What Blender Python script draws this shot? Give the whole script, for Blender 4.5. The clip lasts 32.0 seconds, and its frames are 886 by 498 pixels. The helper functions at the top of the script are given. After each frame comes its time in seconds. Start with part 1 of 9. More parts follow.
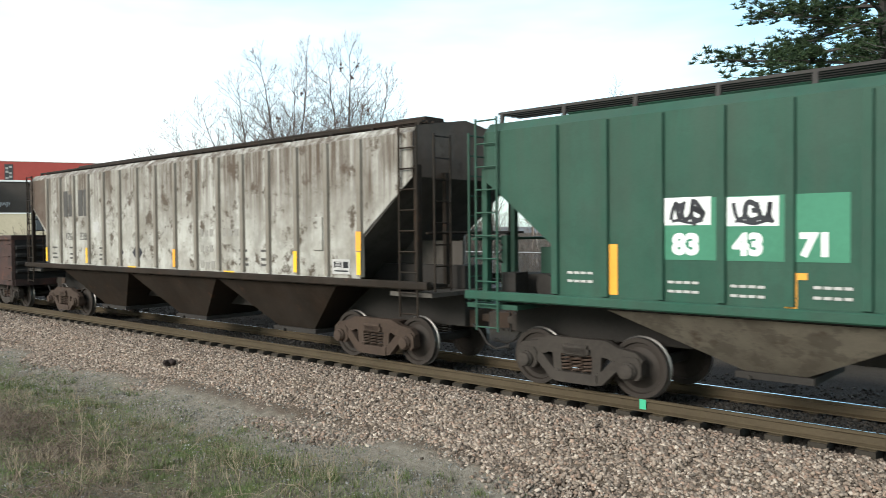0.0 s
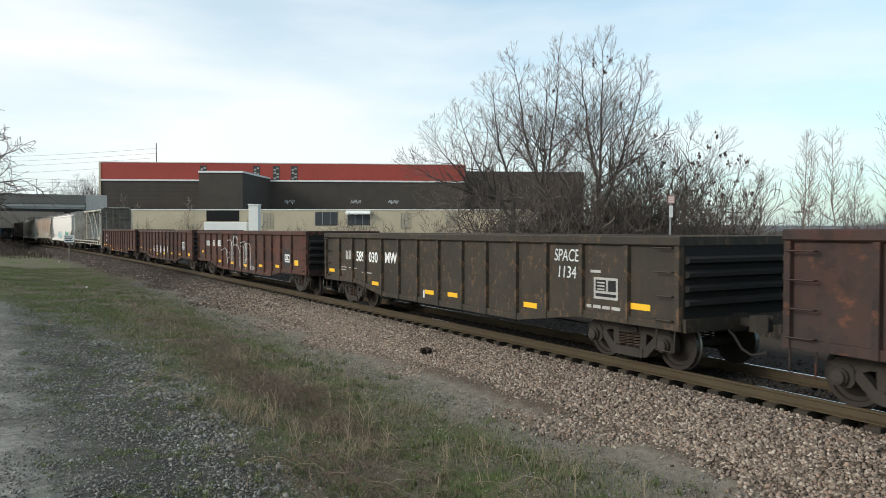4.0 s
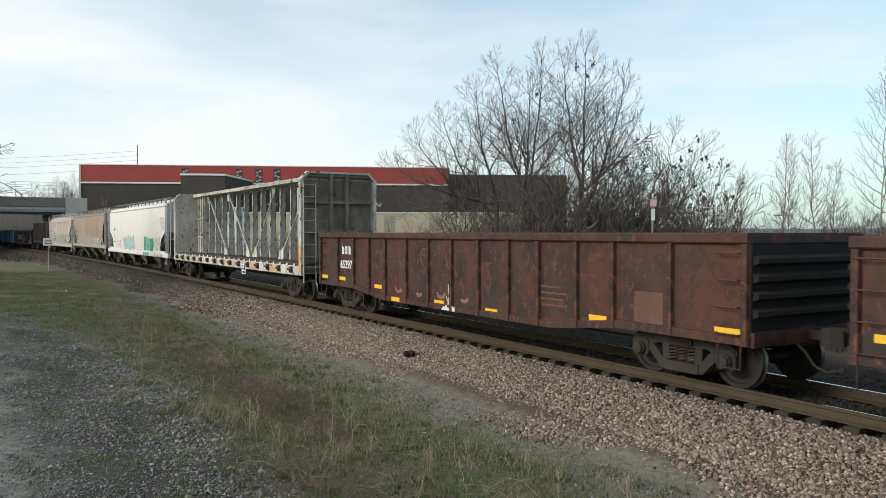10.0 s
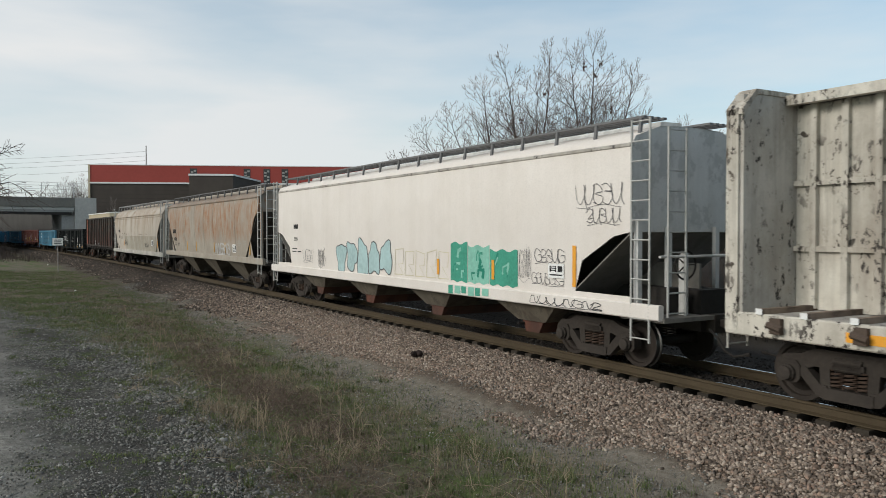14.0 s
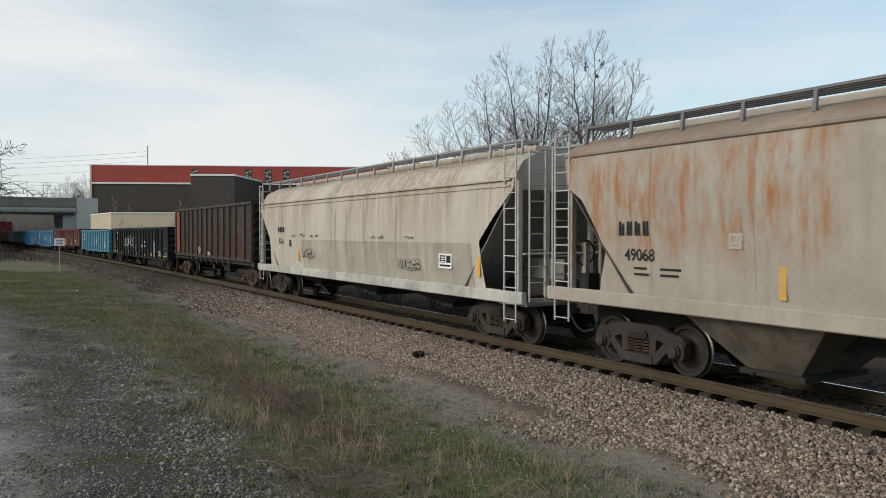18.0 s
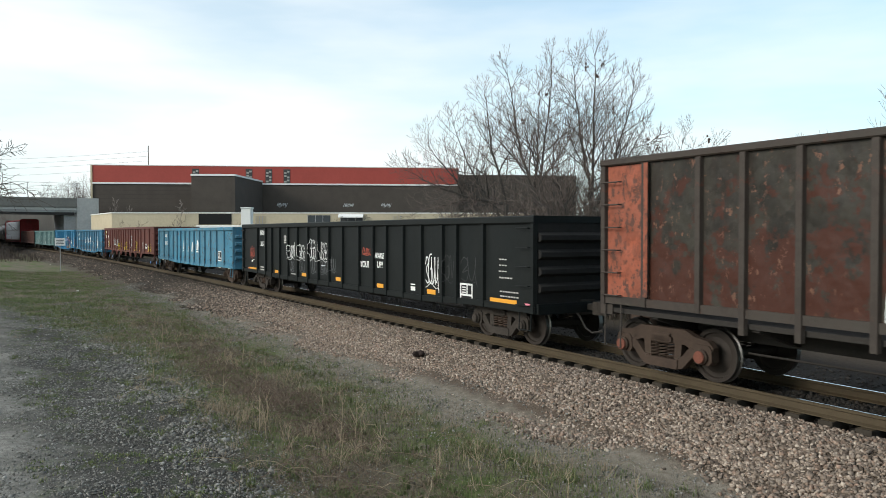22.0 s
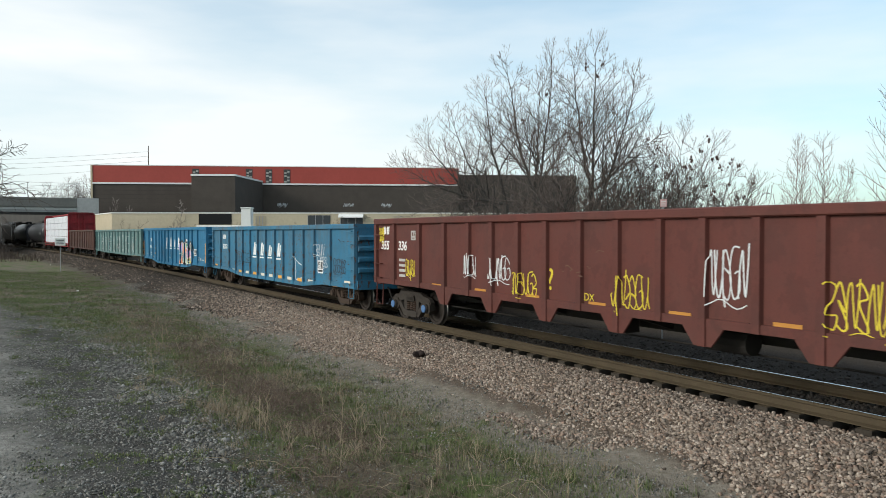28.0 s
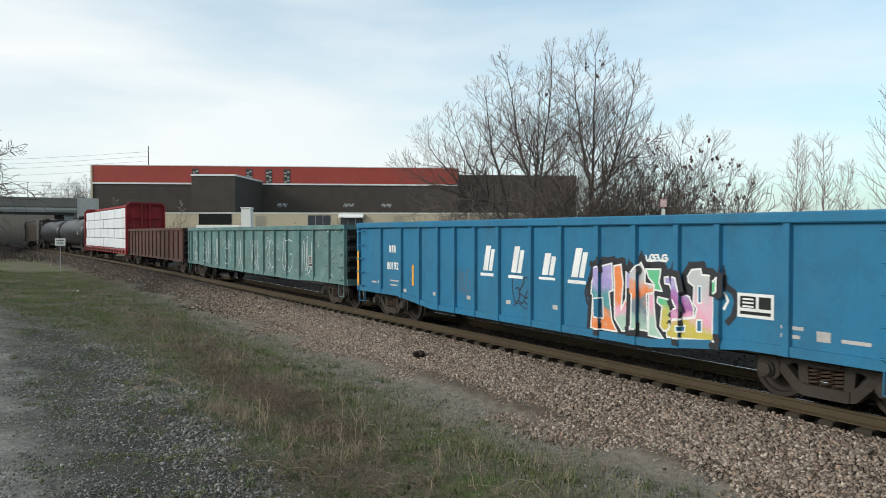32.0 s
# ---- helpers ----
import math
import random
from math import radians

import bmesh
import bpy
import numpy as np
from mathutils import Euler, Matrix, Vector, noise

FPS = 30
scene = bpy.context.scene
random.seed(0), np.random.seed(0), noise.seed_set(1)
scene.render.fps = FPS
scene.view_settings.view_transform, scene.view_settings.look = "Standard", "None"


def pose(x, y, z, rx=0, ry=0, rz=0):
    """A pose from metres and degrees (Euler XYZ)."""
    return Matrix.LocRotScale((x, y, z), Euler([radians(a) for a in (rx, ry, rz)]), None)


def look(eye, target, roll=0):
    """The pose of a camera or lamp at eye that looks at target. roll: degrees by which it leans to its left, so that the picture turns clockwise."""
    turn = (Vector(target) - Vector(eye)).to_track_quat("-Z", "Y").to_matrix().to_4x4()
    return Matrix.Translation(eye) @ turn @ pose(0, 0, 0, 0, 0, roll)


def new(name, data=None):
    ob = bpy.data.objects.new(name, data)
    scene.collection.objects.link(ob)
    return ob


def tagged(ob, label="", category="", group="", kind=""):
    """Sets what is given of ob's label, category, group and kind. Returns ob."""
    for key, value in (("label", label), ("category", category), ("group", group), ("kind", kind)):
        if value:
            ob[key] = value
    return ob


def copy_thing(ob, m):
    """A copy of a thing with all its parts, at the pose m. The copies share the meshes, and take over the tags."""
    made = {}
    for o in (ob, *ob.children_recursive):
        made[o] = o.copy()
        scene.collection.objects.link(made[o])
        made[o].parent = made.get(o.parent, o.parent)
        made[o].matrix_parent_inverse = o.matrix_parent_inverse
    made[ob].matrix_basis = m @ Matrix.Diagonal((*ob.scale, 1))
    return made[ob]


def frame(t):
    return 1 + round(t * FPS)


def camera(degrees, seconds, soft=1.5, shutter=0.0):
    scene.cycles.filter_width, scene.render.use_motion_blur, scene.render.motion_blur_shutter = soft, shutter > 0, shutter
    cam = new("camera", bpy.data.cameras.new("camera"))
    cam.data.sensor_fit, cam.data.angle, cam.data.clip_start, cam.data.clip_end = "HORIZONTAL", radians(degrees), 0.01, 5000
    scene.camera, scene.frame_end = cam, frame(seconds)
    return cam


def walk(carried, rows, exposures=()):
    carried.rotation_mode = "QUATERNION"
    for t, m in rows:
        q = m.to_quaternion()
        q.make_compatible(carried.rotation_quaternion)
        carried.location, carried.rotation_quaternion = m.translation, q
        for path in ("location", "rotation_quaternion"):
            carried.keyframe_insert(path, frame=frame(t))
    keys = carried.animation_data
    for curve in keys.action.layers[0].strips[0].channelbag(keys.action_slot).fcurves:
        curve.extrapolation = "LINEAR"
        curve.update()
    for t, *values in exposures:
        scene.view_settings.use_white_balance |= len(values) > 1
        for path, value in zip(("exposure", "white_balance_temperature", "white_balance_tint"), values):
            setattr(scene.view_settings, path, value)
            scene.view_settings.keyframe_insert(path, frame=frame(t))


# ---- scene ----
# ---- camera ----
cam = camera(60.0, 32.0, soft=0.8, shutter=0.1)
EYE_Z = 2.45
TURNS = [(0.0, -17.951, -1.323, 0.527), (0.5, -9.405, -1.466, 0.487), (1.0, -1.999, -1.759, 0.563), (1.5, 2.484, -1.858, 0.503),
         (1.8, 1.95, -1.86, 0.33), (2.0, 1.727, -1.798, 0.265), (2.5, 1.289, -1.634, 0.06), (3.5, 0.75, -1.52, 0.02), (4.5, 0.235, -1.443, 0.0), (5.0, -0.195, -1.430, 0.0),
         (5.5, -0.847, -1.409, 0.0), (6.0, -1.500, -1.389, 0.0), (6.5, -1.926, -1.375, 0.0), (7.0, -1.931, -1.338, -0.02),
         (7.5, -1.719, -1.305, -0.03), (8.0, -1.492, -1.302, -0.03), (8.5, -1.238, -1.289, 0.0), (9.0, -0.995, -1.270, 0.0),
         (9.5, -0.786, -1.259, 0.0), (10.0, -0.708, -1.250, 0.02), (11.0, -0.510, -1.249, 0.02), (12.0, -0.338, -1.242, 0.0),
         (13.0, -0.224, -1.243, 0.0), (14.0, -0.147, -1.240, 0.0), (16.5, -0.076, -1.234, 0.01), (20.0, -0.011, -1.230, 0.0), (32.0, 0.0, -1.223, 0.0)]
EXPOSURES = [(0.0, 0.72, 6500, 10.0), (0.7, 0.46, 6500, 10.0), (1.5, 0.25, 6500, 10.0), (3.0, 0.15, 6540, 10.8), (6.0, 0.1, 6540, 10.8), (9.0, 0.08, 6540, 10.8), (11.0, 0.05, 6580, 11.8), (12.0, -0.1, 6580, 12.0), (14.0, -0.26, 6620, 13.0), (17.0, -0.18, 6620, 13.0), (19.0, -0.12, 6620, 13.0), (20.0, 0.0, 6590, 12.2), (21.0, 0.18, 6560, 11.5), (22.0, 0.22, 6530, 10.8), (24.0, 0.18, 6540, 10.8), (28.0, 0.1, 6540, 10.8), (32.0, 0.03, 6540, 10.8)]

# ---- world and sun ----
SUN_AZ, SUN_EL = -115.0, 24.0     # degrees from +y towards +x, and above the horizon


def make_world():
    world = bpy.data.worlds.new("sky")
    scene.world = world
    world.use_nodes = True
    nt = world.node_tree
    nt.nodes.clear()
    out = nt.nodes.new("ShaderNodeOutputWorld")
    bg = nt.nodes.new("ShaderNodeBackground")
    sky = nt.nodes.new("ShaderNodeTexSky")
    sky.sky_type, sky.sun_disc = "NISHITA", False
    sky.sun_elevation, sky.sun_rotation = radians(SUN_EL), radians(SUN_AZ)
    sky.air_density, sky.dust_density, sky.ozone_density = 1.0, 1.5, 1.5
    co = nt.nodes.new("ShaderNodeTexCoord")
    # thin cloud: long soft streaks, whiter towards the low left of the sky
    mp = nt.nodes.new("ShaderNodeMapping")
    mp.inputs["Scale"].default_value = (1.1, 1.1, 5.0)
    mp.inputs["Rotation"].default_value = (0.12, 0.1, 0.0)
    no = nt.nodes.new("ShaderNodeTexNoise")
    no.inputs["Scale"].default_value, no.inputs["Detail"].default_value, no.inputs["Roughness"].default_value = 1.6, 5.0, 0.5
    ramp = nt.nodes.new("ShaderNodeValToRGB")
    ramp.color_ramp.elements[0].position, ramp.color_ramp.elements[1].position = 0.40, 0.66
    mix = nt.nodes.new("ShaderNodeMixRGB")
    mix.inputs[2].default_value = (9.2, 9.7, 9.75, 1)
    lo = nt.nodes.new("ShaderNodeMath")
    lo.operation = "MULTIPLY_ADD"
    lo.inputs[1].default_value = 0.44
    lo.use_clamp = True
    # more cloud towards the left of the view, more open sky to the right
    sep = nt.nodes.new("ShaderNodeSeparateXYZ")
    side = nt.nodes.new("ShaderNodeMath")
    side.operation = "MULTIPLY_ADD"
    side.inputs[1].default_value, side.inputs[2].default_value = -0.34, 0.42
    nt.links.new(co.outputs["Generated"], sep.inputs[0])
    nt.links.new(sep.outputs[0], side.inputs[0])
    nt.links.new(side.outputs[0], lo.inputs[2])
    nt.links.new(co.outputs["Generated"], mp.inputs[0])
    nt.links.new(mp.outputs[0], no.inputs["Vector"])
    nt.links.new(no.outputs[0], ramp.inputs[0])
    nt.links.new(ramp.outputs[0], lo.inputs[0])
    nt.links.new(lo.outputs[0], mix.inputs[0])
    tint = nt.nodes.new("ShaderNodeMixRGB")
    tint.blend_type, tint.inputs[0].default_value, tint.inputs[2].default_value = "MULTIPLY", 1.0, (1.12, 1.80, 1.84, 1)
    nt.links.new(sky.outputs[0], tint.inputs[1])
    nt.links.new(tint.outputs[0], mix.inputs[1])
    nt.links.new(mix.outputs[0], bg.inputs[0])
    bg.inputs[1].default_value = 0.1
    nt.links.new(bg.outputs[0], out.inputs[0])
    sun = new("sun", bpy.data.lights.new("sun", "SUN"))
    sun.data.energy, sun.data.angle, sun.data.color = 2.2, radians(20), (1.0, 0.97, 0.90)
    a, e = radians(SUN_AZ), radians(SUN_EL)
    way = Vector((math.sin(a) * math.cos(e), math.cos(a) * math.cos(e), math.sin(e)))
    sun.matrix_world = look(way * 50, (0, 0, 0))


make_world()

# ---- materials ----


def nodes_of(name):
    m = bpy.data.materials.new(name)
    m.use_nodes = True
    nt = m.node_tree
    return m, nt, nt.nodes["Principled BSDF"]


def noise_node(nt, vec, scale, detail=4.0, rough=0.55):
    n = nt.nodes.new("ShaderNodeTexNoise")
    n.inputs["Scale"].default_value, n.inputs["Detail"].default_value, n.inputs["Roughness"].default_value = scale, detail, rough
    nt.links.new(vec, n.inputs["Vector"])
    return n.outputs[0]


def ramp_node(nt, fac, lo, hi):
    r = nt.nodes.new("ShaderNodeMapRange")
    r.inputs["From Min"].default_value, r.inputs["From Max"].default_value = lo, hi
    nt.links.new(fac, r.inputs["Value"])
    return r.outputs[0]


def mix_node(nt, fac, a, b):
    m = nt.nodes.new("ShaderNodeMixRGB")
    for sock, v in zip(m.inputs, (fac, a, b)):
        if isinstance(v, bpy.types.NodeSocket):
            nt.links.new(v, sock)
        elif isinstance(v, (int, float)):
            sock.default_value = v
        else:
            sock.default_value = (*v, 1)
    return m.outputs[0]


def mapped(nt, scale=(1, 1, 1), space="Object"):
    co = nt.nodes.new("ShaderNodeTexCoord")
    if space == "World":
        co = nt.nodes.new("ShaderNodeNewGeometry")
        src = co.outputs["Position"]
    else:
        src = co.outputs[space]
    mp = nt.nodes.new("ShaderNodeMapping")
    mp.inputs["Scale"].default_value = scale
    nt.links.new(src, mp.inputs[0])
    return mp.outputs[0]


def bump_node(nt, bsdf, height, strength, dist=0.02):
    b = nt.nodes.new("ShaderNodeBump")
    b.inputs["Strength"].default_value, b.inputs["Distance"].default_value = strength, dist
    nt.links.new(height, b.inputs["Height"])
    nt.links.new(b.outputs[0], bsdf.inputs["Normal"])


def mul(nt, a, b, op="MULTIPLY"):
    m = nt.nodes.new("ShaderNodeMath")
    m.operation = op
    for sock, v in zip(m.inputs, (a, b)):
        if isinstance(v, (int, float)):
            sock.default_value = v
        else:
            nt.links.new(v, sock)
    return m.outputs[0]


def paint(name, base, worn, rust=(0.09, 0.035, 0.018), wear=(0.45, 0.7), rusting=(0.6, 0.72), streak=0.5, rough=0.65, dirt=(0.05, 0.045, 0.04), dirty=0.35, patch=1.1, blotch=0.35, rain=None, chips=None, sink=None, dents=0.0, spec=0.3):
    """Weathered wagon paint: faded patches, ragged blotches, downward streaks, rust and grime. rain: (colour, low height, high height, amount, share) of streaked stains that hang from above."""
    m, nt, b = nodes_of(name)
    vec = mapped(nt)
    tall = mapped(nt, (3.2, 3.2, 0.28))
    fade = ramp_node(nt, noise_node(nt, vec, patch, 6, 0.6), *wear)
    col = mix_node(nt, fade, base, worn)
    rag = ramp_node(nt, noise_node(nt, mapped(nt, (1.0, 1.0, 0.8)), 2.3, 10, 0.72), 0.51, 0.56)
    col = mix_node(nt, mul(nt, rag, blotch), col, [c * 0.42 for c in worn])
    runs = ramp_node(nt, noise_node(nt, tall, 1.0, 6, 0.62), 0.46, 0.72)
    col = mix_node(nt, mul(nt, runs, streak), col, [c * 0.55 + r * 0.3 for c, r in zip(worn, rust)])
    thin = ramp_node(nt, noise_node(nt, mapped(nt, (11, 11, 0.5)), 1.0, 4, 0.6), 0.52, 0.70)
    col = mix_node(nt, mul(nt, thin, streak * 0.5), col, [c * 0.6 + r * 0.15 for c, r in zip(base, rust)])
    grime = ramp_node(nt, noise_node(nt, vec, 0.7, 5, 0.65), 0.42, 0.75)
    col = mix_node(nt, mul(nt, grime, dirty), col, dirt)
    rot = noise_node(nt, vec, 2.6, 8, 0.68)
    if sink:
        # rust that climbs from below: (height, slope)
        tall_z = nt.nodes.new("ShaderNodeSeparateXYZ")
        nt.links.new(vec, tall_z.inputs[0])
        rot = mul(nt, rot, mul(nt, mul(nt, tall_z.outputs[2], -sink[1]), sink[0] * sink[1], "ADD"), "ADD")
    spots = ramp_node(nt, rot, *rusting)
    col = mix_node(nt, spots, col, rust)
    if rain:
        stain, low, high, amount, share = rain[:5]
        sep = nt.nodes.new("ShaderNodeSeparateXYZ")
        nt.links.new(vec, sep.inputs[0])
        jag = mul(nt, noise_node(nt, mapped(nt, (3.0, 3.0, 0.05)), 1.0, 6, 0.7), 1.6)
        hang = ramp_node(nt, mul(nt, sep.outputs[2], jag, "ADD"), low + 0.8, high + 0.8)
        field = ramp_node(nt, noise_node(nt, mapped(nt, (0.55, 0.55, 0.10)), 1.0, 3, 0.5), share - 0.06, share + 0.06)
        lines = ramp_node(nt, noise_node(nt, mapped(nt, (6.5, 6.5, 0.20)), 1.0, 6, 0.68), 0.36, 0.60)
        if len(rain) > 5:
            hang = mul(nt, hang, ramp_node(nt, mul(nt, sep.outputs[2], jag, "ADD"), rain[5] + 1.0, rain[5] + 0.7))
            lines = mul(nt, ramp_node(nt, noise_node(nt, mapped(nt, (4.0, 4.0, 1.1)), 1.0, 7, 0.72), 0.40, 0.60), ramp_node(nt, noise_node(nt, mapped(nt, (9, 9, 0.4)), 1.0, 4, 0.6), 0.25, 0.55))
        col = mix_node(nt, mul(nt, mul(nt, mul(nt, hang, field), lines), amount), col, stain)
    if chips:
        # flakes of paint lost in small ragged specks
        peel = ramp_node(nt, noise_node(nt, mapped(nt, (1.0, 1.0, 0.55)), 8.0, 9, 0.72), chips[1], chips[1] + 0.015)
        col = mix_node(nt, mul(nt, peel, ramp_node(nt, noise_node(nt, vec, 1.1, 3, 0.5), 0.40, 0.55)), col, chips[0])
    fine = noise_node(nt, vec, 40, 3, 0.6)
    col = mix_node(nt, mul(nt, ramp_node(nt, fine, 0.45, 0.8), 0.22), col, [c * 0.4 for c in base])
    nt.links.new(col, b.inputs["Base Color"])
    b.inputs["Roughness"].default_value = rough
    b.inputs["Specular IOR Level"].default_value = spec
    if dents:
        bump_node(nt, b, mix_node(nt, 0.92, noise_node(nt, vec, 9, 4), noise_node(nt, mapped(nt, (1.2, 1.2, 1.0)), 2.6, 2, 0.45)), 0.8, dents)
    else:
        bump_node(nt, b, mix_node(nt, 0.5, spots, noise_node(nt, vec, 9, 5)), 0.3, 0.012)
    return m


def plain(name, col, rough=0.7, metal=0.0, vary=0.35, scale=6.0, bump=0.2, space="Object", spec=0.3):
    """A surface of one colour with grain at two scales."""
    m, nt, b = nodes_of(name)
    vec = mapped(nt, (1, 1, 1), space)
    big, small = noise_node(nt, vec, scale * 0.22, 4), noise_node(nt, vec, scale * 3, 5, 0.65)
    c = mix_node(nt, mul(nt, ramp_node(nt, big, 0.35, 0.7), vary), col, [x * 0.5 for x in col])
    c = mix_node(nt, mul(nt, ramp_node(nt, small, 0.4, 0.75), vary), c, [min(1, x * 1.35) for x in col])
    nt.links.new(c, b.inputs["Base Color"])
    b.inputs["Roughness"].default_value, b.inputs["Metallic"].default_value = rough, metal
    b.inputs["Specular IOR Level"].default_value = spec
    if bump:
        bump_node(nt, b, small, bump, 0.01)
    return m


def by_piece(name, cols, rough=0.85, per="island", grain=30.0, space="Object"):
    """Many alike pieces, each with its own shade out of cols."""
    m, nt, b = nodes_of(name)
    if per == "island":
        src = nt.nodes.new("ShaderNodeNewGeometry").outputs["Random Per Island"]
    else:
        src = nt.nodes.new("ShaderNodeObjectInfo").outputs["Random"]
    r = nt.nodes.new("ShaderNodeValToRGB")
    while len(r.color_ramp.elements) < len(cols):
        r.color_ramp.elements.new(0.5)
    for i, c in enumerate(cols):
        r.color_ramp.elements[i].position, r.color_ramp.elements[i].color = i / (len(cols) - 1), (*c, 1)
    nt.links.new(src, r.inputs[0])
    vec = mapped(nt, (1, 1, 1), space)
    g = noise_node(nt, vec, grain, 4, 0.6)
    nt.links.new(mix_node(nt, mul(nt, ramp_node(nt, g, 0.4, 0.75), 0.45), r.outputs[0], cols[0]), b.inputs["Base Color"])
    b.inputs["Roughness"].default_value = rough
    b.inputs["Specular IOR Level"].default_value = 0.25
    return m


# ---- mesh building ----


class Geo:
    """Collects vertices and faces for one mesh."""

    def __init__(self):
        self.v, self.f = [], []

    def add(self, vs, fs):
        o = len(self.v)
        self.v += [tuple(p) for p in vs]
        self.f += [tuple(i + o for i in f) for f in fs]
        return self

    def box(self, x0, x1, y0, y1, z0, z1, c=0.0):
        """A box; c cuts its four long edges along x."""
        if c:
            return self.prism_x([(y0 + c, z0), (y1 - c, z0), (y1, z0 + c), (y1, z1 - c), (y1 - c, z1), (y0 + c, z1), (y0, z1 - c), (y0, z0 + c)], x0, x1)
        return self.add([(x, y, z) for x in (x0, x1) for y in (y0, y1) for z in (z0, z1)],
                        [(0, 1, 3, 2), (4, 6, 7, 5), (0, 4, 5, 1), (2, 3, 7, 6), (0, 2, 6, 4), (1, 5, 7, 3)])

    def prism_x(self, pts, x0, x1):
        n = len(pts)
        return self.add([(x0, y, z) for y, z in pts] + [(x1, y, z) for y, z in pts],
                        [tuple(range(n))[::-1], tuple(range(n, 2 * n))] + [(i, (i + 1) % n, n + (i + 1) % n, n + i) for i in range(n)])

    def prism_y(self, pts, y0, y1):
        n = len(pts)
        return self.add([(x, y0, z) for x, z in pts] + [(x, y1, z) for x, z in pts],
                        [tuple(range(n)), tuple(range(n, 2 * n))[::-1]] + [((i + 1) % n, i, n + i, n + (i + 1) % n) for i in range(n)])

    def prism_z(self, pts, z0, z1):
        n = len(pts)
        return self.add([(x, y, z0) for x, y in pts] + [(x, y, z1) for x, y in pts],
                        [tuple(range(n))[::-1], tuple(range(n, 2 * n))] + [(i, (i + 1) % n, n + (i + 1) % n, n + i) for i in range(n)])

    def tube(self, pts, radii, n=6, caps=True):
        pts = [Vector(p) for p in pts]
        if isinstance(radii, (int, float)):
            radii = [radii] * len(pts)
        vs, fs = [], []
        side = None
        for i, p in enumerate(pts):
            d = (pts[min(i + 1, len(pts) - 1)] - pts[max(i - 1, 0)]).normalized()
            if side is None or abs(side.dot(d)) > 0.95:
                side = d.orthogonal().normalized()
            side = (side - d * side.dot(d)).normalized()
            up = d.cross(side)
            for k in range(n):
                a = 2 * math.pi * k / n
                vs.append(p + (side * math.cos(a) + up * math.sin(a)) * radii[i])
        for i in range(len(pts) - 1):
            for k in range(n):
                k2 = (k + 1) % n
                fs.append((i * n + k, i * n + k2, (i + 1) * n + k2, (i + 1) * n + k))
        if caps:
            fs += [tuple(range(n))[::-1], tuple(range((len(pts) - 1) * n, len(pts) * n))]
        return self.add(vs, fs)

    def lathe_y(self, prof, n=28, cx=0.0, cz=0.0):
        """A body of rotation about an axis along y; prof: (radius, y)."""
        vs = [(cx + r * math.cos(2 * math.pi * k / n), y, cz + r * math.sin(2 * math.pi * k / n)) for r, y in prof for k in range(n)]
        fs = [(i * n + k, (i + 1) * n + k, (i + 1) * n + (k + 1) % n, i * n + (k + 1) % n) for i in range(len(prof) - 1) for k in range(n)]
        fs += [tuple(range(n)), tuple(range((len(prof) - 1) * n, len(prof) * n))[::-1]]
        return self.add(vs, fs)

    def lathe_x(self, prof, n=28, cy=0.0, cz=0.0):
        vs = [(x, cy + r * math.cos(2 * math.pi * k / n), cz + r * math.sin(2 * math.pi * k / n)) for r, x in prof for k in range(n)]
        fs = [(i * n + k, i * n + (k + 1) % n, (i + 1) * n + (k + 1) % n, (i + 1) * n + k) for i in range(len(prof) - 1) for k in range(n)]
        fs += [tuple(range(n))[::-1], tuple(range((len(prof) - 1) * n, len(prof) * n))]
        return self.add(vs, fs)

    def mesh(self, name, material, smooth=False):
        me = bpy.data.meshes.new(name)
        me.from_pydata(self.v, [], self.f)
        if material:
            me.materials.append(material)
        if smooth:
            me.polygons.foreach_set("use_smooth", [True] * len(me.polygons))
        me.update()
        return me


def part(name, geo, material, parent, label="", at=(0, 0, 0), smooth=False, bevel=0.0):
    """Links one mesh under a thing or a part. geo: a Geo, or a mesh that other pieces share."""
    me = geo if isinstance(geo, bpy.types.Mesh) else geo.mesh(name, material, smooth)
    ob = new(name, me)
    ob.parent = parent
    ob.location = at
    if label:
        tagged(ob, label)
    if bevel:
        md = ob.modifiers.new("bevel", "BEVEL")
        md.width, md.segments, md.limit_method, md.angle_limit = bevel, 2, "ANGLE", radians(40)
    return ob


def thing(name, label, category, at=(0, 0, 0), group="", kind="", turn=0.0):
    ob = new(name)
    ob.empty_display_size = 0.2
    ob.matrix_world = pose(*at, 0, 0, turn)
    return tagged(ob, label, category, group, kind)


# ---- the line of the track ----
TRACK_X, TRACK_Y, TRACK_TURN, TRACK_BEND = 1.411, 19.261, 0.533036, 0.000569


def run(t):
    """The way that the train has gone at t seconds; it slows down slightly."""
    u = t - 18.0
    return 164.768 + 8.9875 * u - 0.011422 * u * u - 0.00012147 * u ** 3


def on_track(s, across=0.0, z=0.0):
    """The point s metres along the track (growing into the distance), across metres off its middle, away from the camera."""
    a = TRACK_TURN + TRACK_BEND * s
    x = TRACK_X + (math.cos(a) - math.cos(TRACK_TURN)) / TRACK_BEND
    y = TRACK_Y + (math.sin(a) - math.sin(TRACK_TURN)) / TRACK_BEND
    return Vector((x + across * math.cos(a), y + across * math.sin(a), z))


def track_heading(s):
    return TRACK_TURN + TRACK_BEND * s


